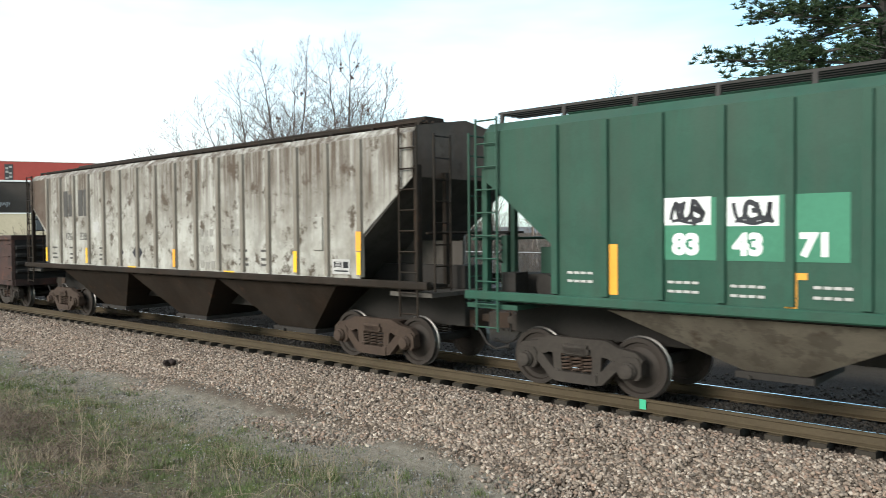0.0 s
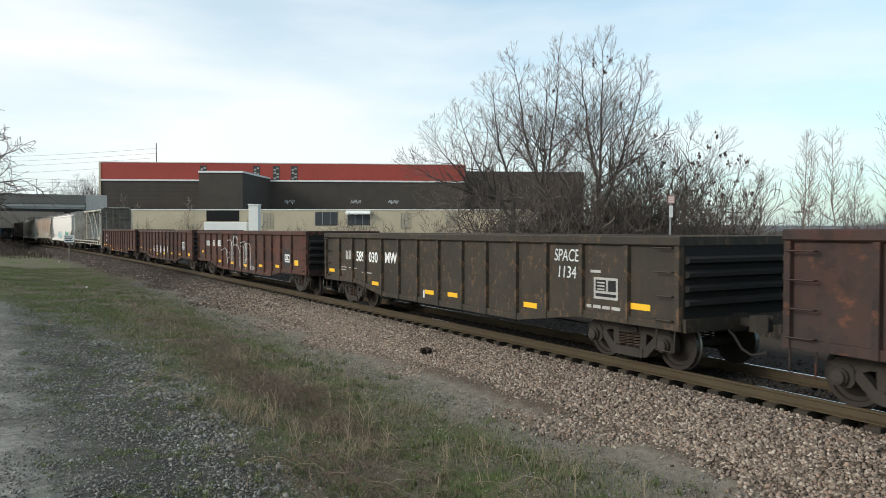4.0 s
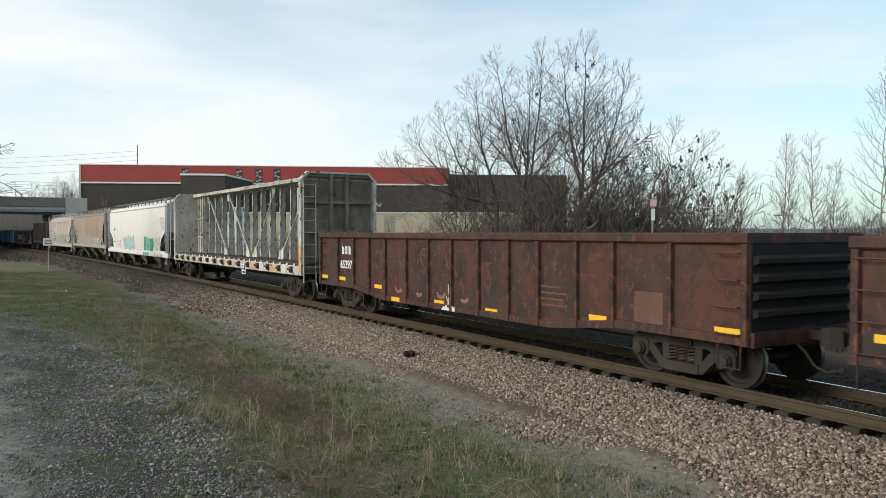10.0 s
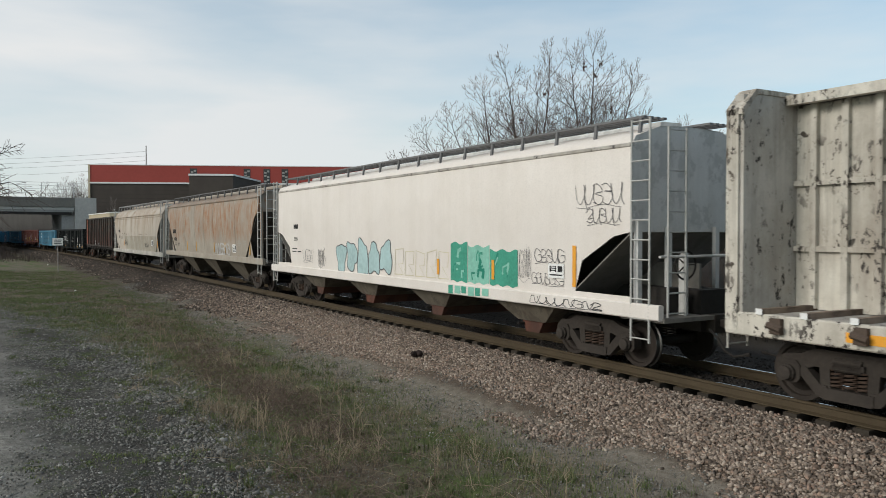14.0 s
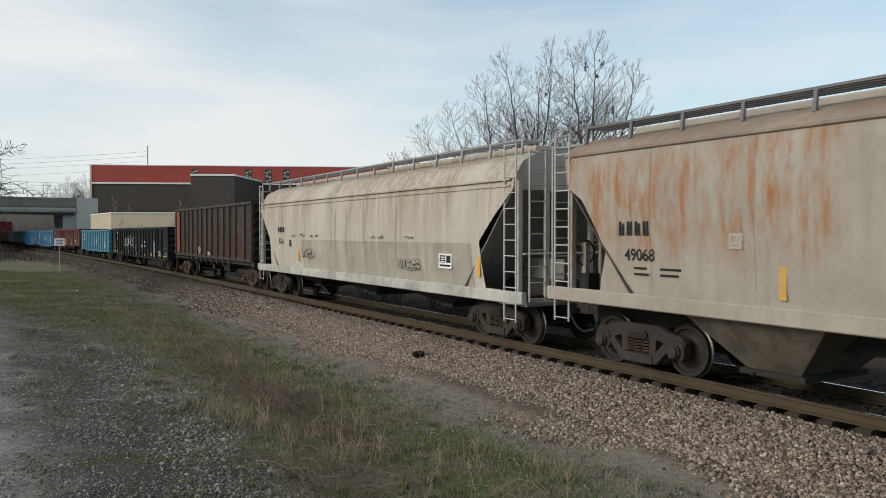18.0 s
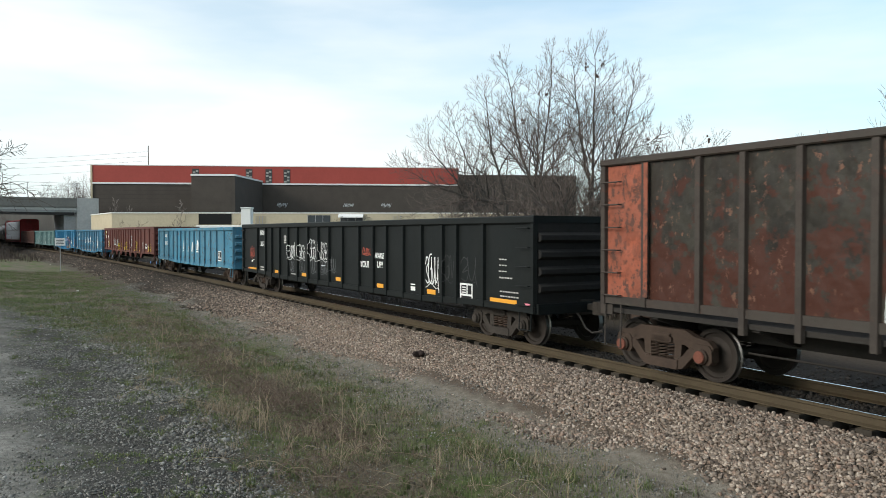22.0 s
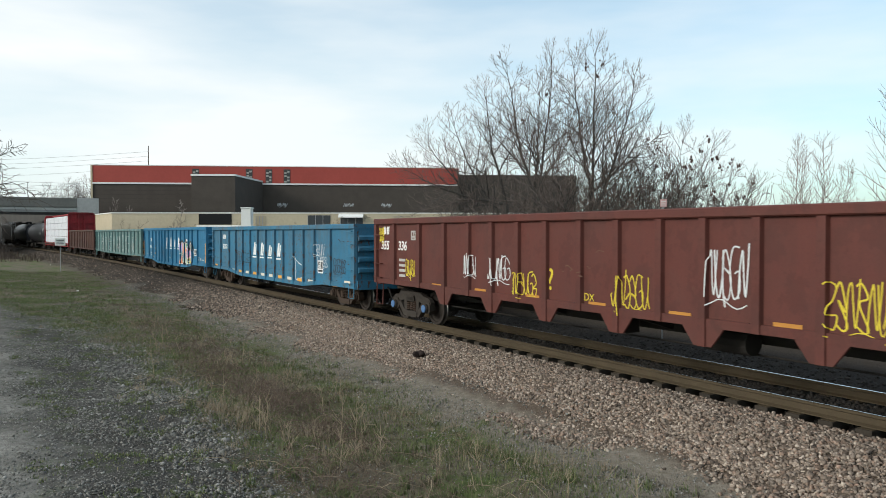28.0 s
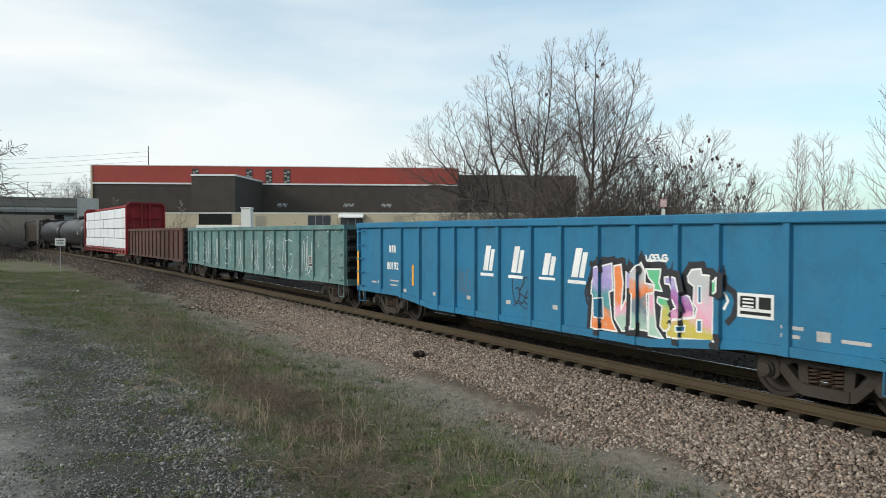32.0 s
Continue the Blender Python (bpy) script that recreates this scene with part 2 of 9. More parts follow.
def wagon_pose(s, half):
    """The pose of a wagon whose middle is at s and whose bogies are half a spread either side; its x points the way it travels."""
    a, b = on_track(s - half), on_track(s + half)
    m = (a + b) / 2
    return pose(m.x, m.y, 0, 0, 0, math.degrees(math.atan2(a.y - b.y, a.x - b.x)))

# ---- shared materials ----
M_RAIL_SIDE = plain("rail_rust", (0.072, 0.053, 0.031), 0.75, 0.2, 0.4, 8)
M_RAIL_TOP = plain("rail_polished", (0.60, 0.60, 0.61), 0.22, 1.0, 0.15, 20, 0.05)
M_TIE = by_piece("tie_wood", [(0.028, 0.023, 0.018), (0.048, 0.039, 0.030), (0.037, 0.030, 0.023)], 0.9, "object", 14)
M_STONE = by_piece("ballast_stone", [(0.073, 0.056, 0.044), (0.324, 0.253, 0.2), (0.142, 0.109, 0.087), (0.522, 0.438, 0.362), (0.178, 0.129, 0.098), (0.345, 0.239, 0.181), (0.058, 0.046, 0.037), (0.272, 0.22, 0.181), (0.115, 0.09, 0.072), (0.418, 0.336, 0.269), (0.084, 0.065, 0.052)], 0.85)
M_DARK_STONE = by_piece("dark_stone", [(0.029, 0.024, 0.02), (0.082, 0.065, 0.052), (0.046, 0.037, 0.03), (0.117, 0.093, 0.075), (0.038, 0.03, 0.025)], 0.9)
# oily stone, with the shade under the wagons put into its colour
M_OILY_SHADE = by_piece("oily_shade_stone", [(0.012, 0.010, 0.009), (0.036, 0.032, 0.028), (0.018, 0.016, 0.014), (0.055, 0.048, 0.042)], 0.9)
M_RUBBLE = by_piece("rubble_stone", [(0.065, 0.062, 0.055), (0.216, 0.212, 0.192), (0.113, 0.109, 0.098), (0.389, 0.38, 0.349), (0.086, 0.083, 0.073), (0.27, 0.252, 0.217), (0.151, 0.146, 0.131)], 0.85)
M_CONCRETE = plain("concrete", (0.36, 0.35, 0.33), 0.9, 0, 0.5, 1.2, 0.2)
M_DARK_STEEL = plain("dark_steel", (0.045, 0.04, 0.037), 0.7, 0.3, 0.5, 3)
M_GALV = plain("galvanised", (0.33, 0.33, 0.33), 0.5, 0.5, 0.3, 5)


def ground_height(across):
    """Cross-section of the ground: ballast bed, its shoulders, the verge and the gravel road."""
    pts = [(-1600, -0.6), (-60, -0.6), (-11, -0.55), (-8.2, -0.72), (-7, -0.80), (-4.2, -0.88), (-3.3, -0.84), (-2.95, -0.78), (-1.80, -0.33), (-1.50, -0.285), (-0.93, -0.27), (-0.87, -0.42), (-0.62, -0.42), (-0.56, -0.20),
           (0.56, -0.20), (0.62, -0.42), (0.94, -0.42), (1.0, -0.27), (1.72, -0.27), (2.8, -0.75), (4.5, -0.9), (12, -0.8), (60, -0.5), (1600, -0.5)]
    for (a, za), (b, zb) in zip(pts, pts[1:]):
        if across <= b:
            return za + (zb - za) * (across - a) / (b - a)
    return pts[-1][1]


def far_track(s, across, z=0.0):
    """on_track, carried on straight beyond the stretch that is seen."""
    c = max(-120.0, min(460.0, s))
    p = on_track(c, across, z)
    a = track_heading(c)
    return p + Vector((-math.sin(a), math.cos(a), 0)) * (s - c)


def ground_material():
    m, nt, b = nodes_of("ground")
    uv = nt.nodes.new("ShaderNodeUVMap")
    sep = nt.nodes.new("ShaderNodeSeparateXYZ")
    nt.links.new(uv.outputs[0], sep.inputs[0])
    across = mul(nt, sep.outputs[1], 100.0)
    along = mul(nt, sep.outputs[0], 100.0)
    w = mapped(nt, (1, 1, 1), "World")
    wob = mul(nt, mul(nt, noise_node(nt, w, 0.55, 5, 0.6), 0.5, "SUBTRACT"), 2.6)
    wob2 = mul(nt, mul(nt, noise_node(nt, w, 2.4, 5, 0.65), 0.5, "SUBTRACT"), 1.3)
    a = mul(nt, mul(nt, across, wob, "ADD"), wob2, "ADD")
    fine, mid = noise_node(nt, w, 38, 5, 0.7), noise_node(nt, w, 7, 6, 0.65)
    grit = noise_node(nt, w, 95, 3, 0.7)
    big = noise_node(nt, w, 0.45, 6, 0.65)
    # bare tan earth, dead growth, green patches, dark rubble soil, packed gravel road
    earth = mix_node(nt, ramp_node(nt, mid, 0.35, 0.68), (0.255, 0.228, 0.186), (0.135, 0.117, 0.094))
    earth = mix_node(nt, mul(nt, ramp_node(nt, grit, 0.52, 0.72), 0.6), earth, (0.33, 0.295, 0.245))
    dead = mix_node(nt, ramp_node(nt, mid, 0.3, 0.7), (0.105, 0.090, 0.064), (0.205, 0.178, 0.128))
    green = mix_node(nt, ramp_node(nt, mid, 0.3, 0.75), (0.066, 0.092, 0.034), (0.135, 0.165, 0.064))
    dead = mix_node(nt, ramp_node(nt, noise_node(nt, w, 0.75, 5, 0.6), 0.465, 0.59), dead, green)
    rubble = mix_node(nt, ramp_node(nt, fine, 0.35, 0.7), (0.022, 0.021, 0.019), (0.145, 0.138, 0.124))
    rubble = mix_node(nt, mul(nt, ramp_node(nt, noise_node(nt, w, 1.6, 5, 0.6), 0.54, 0.64), 0.7), rubble, (0.062, 0.080, 0.036))
    road = mix_node(nt, ramp_node(nt, mid, 0.38, 0.66), (0.34, 0.33, 0.295), (0.18, 0.173, 0.153))
    road = mix_node(nt, mul(nt, ramp_node(nt, fine, 0.5, 0.75), 0.55), road, (0.36, 0.335, 0.29))
    road = mix_node(nt, mul(nt, ramp_node(nt, grit, 0.42, 0.3), 0.6), road, (0.06, 0.056, 0.05))
    road = mix_node(nt, mul(nt, ramp_node(nt, big, 0.5, 0.62), 0.55), road, (0.10, 0.094, 0.08))
    stones = mix_node(nt, ramp_node(nt, fine, 0.35, 0.7), (0.070, 0.054, 0.042), (0.18, 0.14, 0.108))
    stones = mix_node(nt, ramp_node(nt, along, 8.0, 34.0), stones, mix_node(nt, ramp_node(nt, fine, 0.35, 0.7), (0.027, 0.023, 0.019), (0.068, 0.057, 0.048)))
    # the rubble lies along the near stretch only; farther off the growth reaches the road
    reach = mul(nt, mul(nt, ramp_node(nt, along, 5.0, 24.0), 3.3), a, "ADD")
    ragged = mul(nt, mul(nt, mul(nt, fine, 0.5, "SUBTRACT"), 2.0), mul(nt, mul(nt, big, 0.5, "SUBTRACT"), 3.0), "ADD")
    col = mix_node(nt, ramp_node(nt, mul(nt, a, ragged, "ADD"), -11.4, -10.0), road, rubble)
    col = mix_node(nt, ramp_node(nt, mul(nt, reach, ragged, "ADD"), -8.3, -7.3), col, dead)
    earth = mix_node(nt, mul(nt, ramp_node(nt, along, 14.0, 40.0), 0.75), earth, (0.07, 0.058, 0.045))
    col = mix_node(nt, ramp_node(nt, mul(nt, a, ragged, "ADD"), -4.5, -3.7), col, earth)
    col = mix_node(nt, ramp_node(nt, mul(nt, across, mul(nt, wob2, 0.4), "ADD"), -3.05, -2.8), col, stones)
    # the bed's near-black colour also holds the shade beneath rails and wagons
    oily_shade = mix_node(nt, ramp_node(nt, fine, 0.38, 0.66), (0.010, 0.009, 0.008), (0.045, 0.040, 0.036))
    col = mix_node(nt, mul(nt, ramp_node(nt, across, -0.94, -0.88), ramp_node(nt, across, 9.0, 7.0)), col, oily_shade)
    far = mix_node(nt, ramp_node(nt, noise_node(nt, w, 0.3, 5), 0.4, 0.65), (0.042, 0.034, 0.025), (0.085, 0.070, 0.050))
    col = mix_node(nt, ramp_node(nt, a, 7.5, 9.5), col, far)
    nt.links.new(col, b.inputs["Base Color"])
    b.inputs["Roughness"].default_value = 0.95
    b.inputs["Specular IOR Level"].default_value = 0.1
    bump_node(nt, b, mix_node(nt, 0.5, fine, mid), 0.9, 0.07)
    return m


def steps(*spans):
    out = []
    for a, b, d in spans:
        n = max(1, round((b - a) / d))
        out += [a + (b - a) * i / n for i in range(n)]
    return out + [spans[-1][1]]


def make_ground():
    ss = steps((-1500, -100, 200), (-100, -24, 8), (-24, 40, 0.4), (40, 110, 1.5), (110, 460, 10), (460, 2000, 250))
    aa = steps((-1300, -100, 150), (-100, -14, 6), (-14, -1.2, 0.32), (-1.2, 1.2, 0.075), (1.2, 3, 0.45), (3, 20, 2), (20, 100, 10), (100, 1300, 150))
    vs, uv = [], []
    for s in ss:
        for a in aa:
            p = far_track(s, a)
            z = ground_height(a)
            if -60 < a < -2.8 and -30 < s < 110:
                z += 0.10 * noise.noise((p.x * 0.35, p.y * 0.35, 0)) + 0.05 * noise.noise((p.x * 1.4, p.y * 1.4, 3))
            elif -2.8 <= a < -1.8:
                z += 0.05 * noise.noise((p.x * 0.8, p.y * 0.8, 1))
            vs.append((p.x, p.y, z))
            uv.append((s / 100, a / 100))
    n = len(aa)
    fs = [(i * n + j, i * n + j + 1, (i + 1) * n + j + 1, (i + 1) * n + j) for i in range(len(ss) - 1) for j in range(n - 1)]
    fs = [f[::-1] for f in fs]
    me = bpy.data.meshes.new("ground")
    me.from_pydata(vs, [], fs)
    layer = me.uv_layers.new(name="line")
    idx = np.empty(len(me.loops), int)
    me.loops.foreach_get("vertex_index", idx)
    layer.data.foreach_set("uv", np.array(uv)[idx].ravel())
    me.materials.append(ground_material())
    me.polygons.foreach_set("use_smooth", [True] * len(me.polygons))
    ob = new("ground", me)
    tagged(ob, "ground of ballast, bare earth, dead weeds and gravel road", "ground", kind="structure")
    return ob


ground = make_ground()

# ---- track ----
track = thing("railway_track", "single railway track with rusty rails on dark ties", "railway track", kind="structure")


def rail_profile():
    # foot, web and head, about the rail's middle line
    return [(-0.07, -0.18), (0.07, -0.18), (0.07, -0.165), (0.012, -0.14), (0.012, -0.05), (0.036, -0.038), (0.036, -0.006), (0.026, 0.0), (-0.026, 0.0), (-0.036, -0.006), (-0.036, -0.038), (-0.012, -0.05), (-0.012, -0.14), (-0.07, -0.165)]


def make_rail(middle):
    ss = steps((-90, 130, 4), (130, 440, 15))
    prof = rail_profile()
    n = len(prof)
    vs = [tuple(on_track(s, middle + y, z)) for s in ss for y, z in prof]
    fs = [(i * n + k, i * n + (k + 1) % n, (i + 1) * n + (k + 1) % n, (i + 1) * n + k) for i in range(len(ss) - 1) for k in range(n)]
    rail = part("rail", Geo().add(vs, fs), M_RAIL_SIDE, track, "rusty steel rail")
    # the polished running band on the head
    edges = (0.0, 0.024) if middle < 0 else (-0.027, 0.020)
    band = [tuple(on_track(s, middle + y, 0.0015)) for s in ss for y in edges]
    bf = [(2 * i, 2 * i + 2, 2 * i + 3, 2 * i + 1) for i in range(len(ss) - 1)]
    part("running_band", Geo().add(band, bf), M_RAIL_TOP, rail, "polished steel running surface")


make_rail(-0.755)
make_rail(0.755)

# ---- running gear, shared by all wagons ----
WHEEL_R = 0.44
WAGONS = []
M_TRUCK = plain("truck_iron", (0.044, 0.036, 0.030), 0.85, 0.1, 0.7, 5)
M_TRUCK_BROWN = plain("truck_rust", (0.056, 0.037, 0.027), 0.85, 0.1, 0.6, 4)
M_WHEEL = plain("wheel_steel", (0.038, 0.030, 0.025), 0.7, 0.35, 0.5, 5)
M_TREAD = plain("tread_steel", (0.17, 0.16, 0.15), 0.45, 1.0, 0.2, 12, 0.05)
M_SPRING = plain("spring_steel", (0.09, 0.06, 0.045), 0.7, 0.2, 0.4, 8)
M_UNDER = plain("underframe_grime", (0.030, 0.026, 0.023), 0.9, 0.0, 0.5, 4)


def wheelset_mesh():
    g = Geo()
    for sgn in (-1, 1):
        r = WHEEL_R
        prof = [(0.10, 0.805), (0.17, 0.80), (0.30, 0.755), (0.36, 0.76), (0.375, 0.80), (r, 0.80), (r, 0.715), (r + 0.025, 0.70), (r + 0.02, 0.675), (0.375, 0.672), (0.36, 0.70), (0.29, 0.70), (0.14, 0.68), (0.10, 0.66)]
        g.lathe_y([(a, sgn * b) for a, b in prof], 32)
    g.tube([(0, -1.0, 0), (0, -0.7, 0), (0, 0.7, 0), (0, 1.0, 0)], [0.07, 0.085, 0.085, 0.07], 12)
    me = g.mesh("wheelset", M_WHEEL)
    me.materials.append(M_TREAD)
    for p in me.polygons:
        # the tread and the rim's outer edge are worn bright
        rr = math.hypot(p.center.x, p.center.z)
        if rr > WHEEL_R - 0.004 and len(p.vertices) == 4:
            p.material_index = 1
    return me


def sideframe_mesh(side):
    y0, y1 = (-1.07, -0.95) if side < 0 else (0.95, 1.07)
    g = Geo()
    # arched top chord, sloping lower arms, spring seat and the two columns beside the springs
    g.prism_y([(-1.06, 0.46), (-0.70, 0.50), (-0.50, 0.58), (0.50, 0.58), (0.70, 0.50), (1.06, 0.46), (1.09, 0.60), (0.98, 0.70), (0.70, 0.74), (0.50, 0.83), (-0.50, 0.83), (-0.70, 0.74), (-0.98, 0.70), (-1.09, 0.60)], y0, y1)
    for k in (-1, 1):
        arm = [(k * 0.30, 0.15), (k * 0.44, 0.17), (k * 0.78, 0.50), (k * 0.62, 0.56), (k * 0.40, 0.34), (k * 0.30, 0.34)]
        g.prism_y(arm if k > 0 else arm[::-1], y0 - 0.012, y1 + 0.012)
        g.prism_y([(k * 0.33 - 0.075, 0.30), (k * 0.33 + 0.075, 0.30), (k * 0.35 + 0.075, 0.60), (k * 0.35 - 0.075, 0.60)], y0 + 0.006, y1 - 0.006)
    g.prism_y([(-0.34, 0.15), (0.34, 0.15), (0.36, 0.20), (0.36, 0.31), (-0.36, 0.31), (-0.36, 0.20)], y0 - 0.03, y1 + 0.03)
    face = y0 if side < 0 else y1
    for x in (-0.89, 0.89):
        g.prism_y([(x - 0.19, 0.38), (x - 0.13, 0.31), (x + 0.13, 0.31), (x + 0.19, 0.38), (x + 0.18, 0.56), (x + 0.12, 0.63), (x - 0.12, 0.63), (x - 0.18, 0.56)], y0 - 0.025, y1 + 0.025)
        g.lathe_y([(0.125, face + side * 0.03), (0.125, face + side * 0.07), (0.09, face + side * 0.095), (0.05, face + side * 0.10)][:: 1 if side > 0 else -1], 14, x, 0.44)
        for bx, bz in ((-0.05, 0.02), (0.05, 0.02), (0.0, -0.06)):
            g.box(x + bx - 0.015, x + bx + 0.015, *sorted((face + side * 0.09, face + side * 0.115)), 0.44 + bz - 0.015, 0.44 + bz + 0.015)
    g.box(-0.24, 0.24, *sorted((face, face + side * 0.05)), 0.60, 0.68)
    return g.mesh("sideframe", M_TRUCK)


def cap_mesh(side):
    g = Geo()
    face = -1.145 if side < 0 else 1.145
    g.lathe_y([(0.105, face + side * 0.028), (0.10, face + side * 0.05), (0.05, face + side * 0.06)][:: 1 if side > 0 else -1], 14, 0, 0.44)
    return g.mesh("bearing_cap", M_TRUCK)


def spring_mesh():
    g = Geo()
    for x in (-0.19, 0.0, 0.19):
        pts = [(x + 0.075 * math.cos(a), 0.075 * math.sin(a), 0.32 + 0.27 * a / (2 * math.pi * 5)) for a in [2 * math.pi * 5 * i / 40 for i in range(41)]]
        g.tube(pts, 0.016, 4)
    return g.mesh("spring", M_SPRING)


def bolster_mesh():
    g = Geo()
    g.box(-0.2, 0.2, -1.12, 1.12, 0.56, 0.74, 0.03)
    g.box(-0.28, 0.28, -0.3, 0.3, 0.70, 0.84)
    for x in (-0.42, 0.42):
        g.box(x - 0.05, x + 0.05, -0.78, 0.78, 0.30, 0.40)
    return g.mesh("bolster", M_TRUCK)


def coupler_mesh():
    """Draft box, shank and knuckle; it points along +x from the end of the underframe."""
    g = Geo()
    g.box(-1.1, 0.0, -0.2, 0.2, 0.70, 1.02, 0.02)
    g.box(-0.05, 0.32, -0.08, 0.08, 0.80, 0.94, 0.02)
    g.prism_z([(0.30, -0.14), (0.46, -0.16), (0.60, -0.06), (0.57, 0.02), (0.47, -0.03), (0.44, 0.05), (0.56, 0.14), (0.50, 0.18), (0.32, 0.15)], 0.73, 1.0)
    return g.mesh("coupler", M_TRUCK)


def hose_mesh():
    g = Geo()
    pts = [(0.0, -0.35, 0.78), (0.18, -0.36, 0.66), (0.34, -0.36, 0.46), (0.50, -0.33, 0.38), (0.66, -0.26, 0.42)]
    g.tube(pts, 0.022, 6)
    g.tube([pts[-1], (0.74, -0.24, 0.44)], 0.035, 6)
    return g.mesh("brake_hose", M_UNDER)


G_WHEELSET, G_SPRING, G_BOLSTER, G_COUPLER, G_HOSE = wheelset_mesh(), spring_mesh(), bolster_mesh(), coupler_mesh(), hose_mesh()
G_FRAME = {-1: sideframe_mesh(-1), 1: sideframe_mesh(1)}
G_CAP = {-1: cap_mesh(-1), 1: cap_mesh(1)}
M_CAP_BLUE = plain("blue_cap_paint", (0.08, 0.17, 0.34), 0.6, 0, 0.4, 9)
M_CAP_RUST = plain("rusty_cap", (0.17, 0.06, 0.04), 0.85, 0.1, 0.5, 9)


def recoloured(me, material, store={}):
    key = (me.name, material.name)
    if key not in store:
        store[key] = me.copy()
        store[key].materials[0] = material
    return store[key]


def running_gear(wagon, front, rear, spread, iron=M_TRUCK, cap=None):
    """Two trucks, couplers and hoses. front and rear: x of the body's ends; spread: half the distance of the trucks. Returns the wheelsets."""
    sets = []
    for x in (spread, -spread):
        truck = part("truck", recoloured(G_BOLSTER, iron), None, wagon, at=(x, 0, 0))
        for side in (-1, 1):
            part("sideframe", recoloured(G_FRAME[side], iron), None, truck)
            for dx in (0.89, -0.89):
                part("bearing_cap", recoloured(G_CAP[side], cap or iron), None, truck, at=(dx, 0, 0))
            part("spring", recoloured(G_SPRING, iron) if iron is not M_TRUCK else G_SPRING, None, truck, at=(0, side * 1.01, 0))
        for dx in (0.89, -0.89):
            ws = part("wheelset", G_WHEELSET, None, truck, at=(dx, 0, WHEEL_R))
            sets.append(ws)
    for x, turn in ((front, 0), (rear, 180)):
        c = part("coupler", recoloured(G_COUPLER, iron), None, wagon, at=(x, 0, 0))
        c.rotation_euler = (0, 0, radians(turn))
        h = part("brake_hose", G_HOSE, None, wagon, at=(x, 0, 0))
        h.rotation_euler = (0, 0, radians(turn))
    return sets


# ---- lettering and spray paint ----
M_WHITE = plain("white_lettering", (0.74, 0.74, 0.72), 0.7, 0, 0.35, 9, 0.0)
M_DULL_WHITE = plain("faded_lettering", (0.42, 0.40, 0.38), 0.8, 0, 0.5, 9, 0.0)
M_BLACK_MARK = plain("black_lettering", (0.018, 0.018, 0.019), 0.8, 0, 0.4, 9, 0.0)
M_ORANGE = plain("orange_reflector", (0.75, 0.33, 0.03), 0.45, 0, 0.25, 10, 0.0, spec=0.5)
M_YELLOW = plain("yellow_reflector", (0.84, 0.46, 0.02), 0.45, 0, 0.2, 10, 0.0, spec=0.5)


def letters(words, size, material, parent, x, z, y, name="lettering", lean=0.0, align="CENTER", label="", bold=0.0, wide=1.0):
    """Letters flat on the near side of a wagon at x, z, their face 2 mm proud of the plane y."""
    cu = bpy.data.curves.new("t", "FONT")
    cu.body, cu.size, cu.extrude, cu.align_x, cu.align_y, cu.shear, cu.offset = words, size, 0.001, align, "CENTER", lean, bold
    tmp = bpy.data.objects.new("t", cu)
    me = bpy.data.meshes.new_from_object(tmp)
    bpy.data.objects.remove(tmp)
    bpy.data.curves.remove(cu)
    me.transform(Matrix.Diagonal((wide, 1, 1, 1)))
    me.materials.clear()
    me.materials.append(material)
    ob = new(name, me)
    ob.parent = parent
    ob.location, ob.rotation_euler = (x, y - 0.003, z), (radians(90), 0, 0)
    if label:
        tagged(ob, label)
    return ob


def bars(parent, x, z, y, rows, material, name="stencil"):
    """Unreadable small print as plain bars. rows: (dx, dz, width, height)."""
    g = Geo()
    for dx, dz, w, h in rows:
        g.box(x + dx, x + dx + w, y - 0.004, y, z + dz, z + dz + h)
    return part(name, g, material, parent)


def ribbon(g, pts, width, y):
    """A flat stroke through pts (x, z), on the plane y."""
    n = len(pts)
    vs = []
    for i, (x, z) in enumerate(pts):
        ax, az = pts[max(0, i - 1)]
        bx, bz = pts[min(n - 1, i + 1)]
        dx, dz = bx - ax, bz - az
        l = math.hypot(dx, dz) or 1
        w = width * 0.5
        d = y(x) if callable(y) else y
        vs += [(x - dz / l * w, d, z + dx / l * w), (x + dz / l * w, d, z - dx / l * w)]
    g.add(vs, [(2 * i, 2 * i + 1, 2 * i + 3, 2 * i + 2) for i in range(n - 1)])


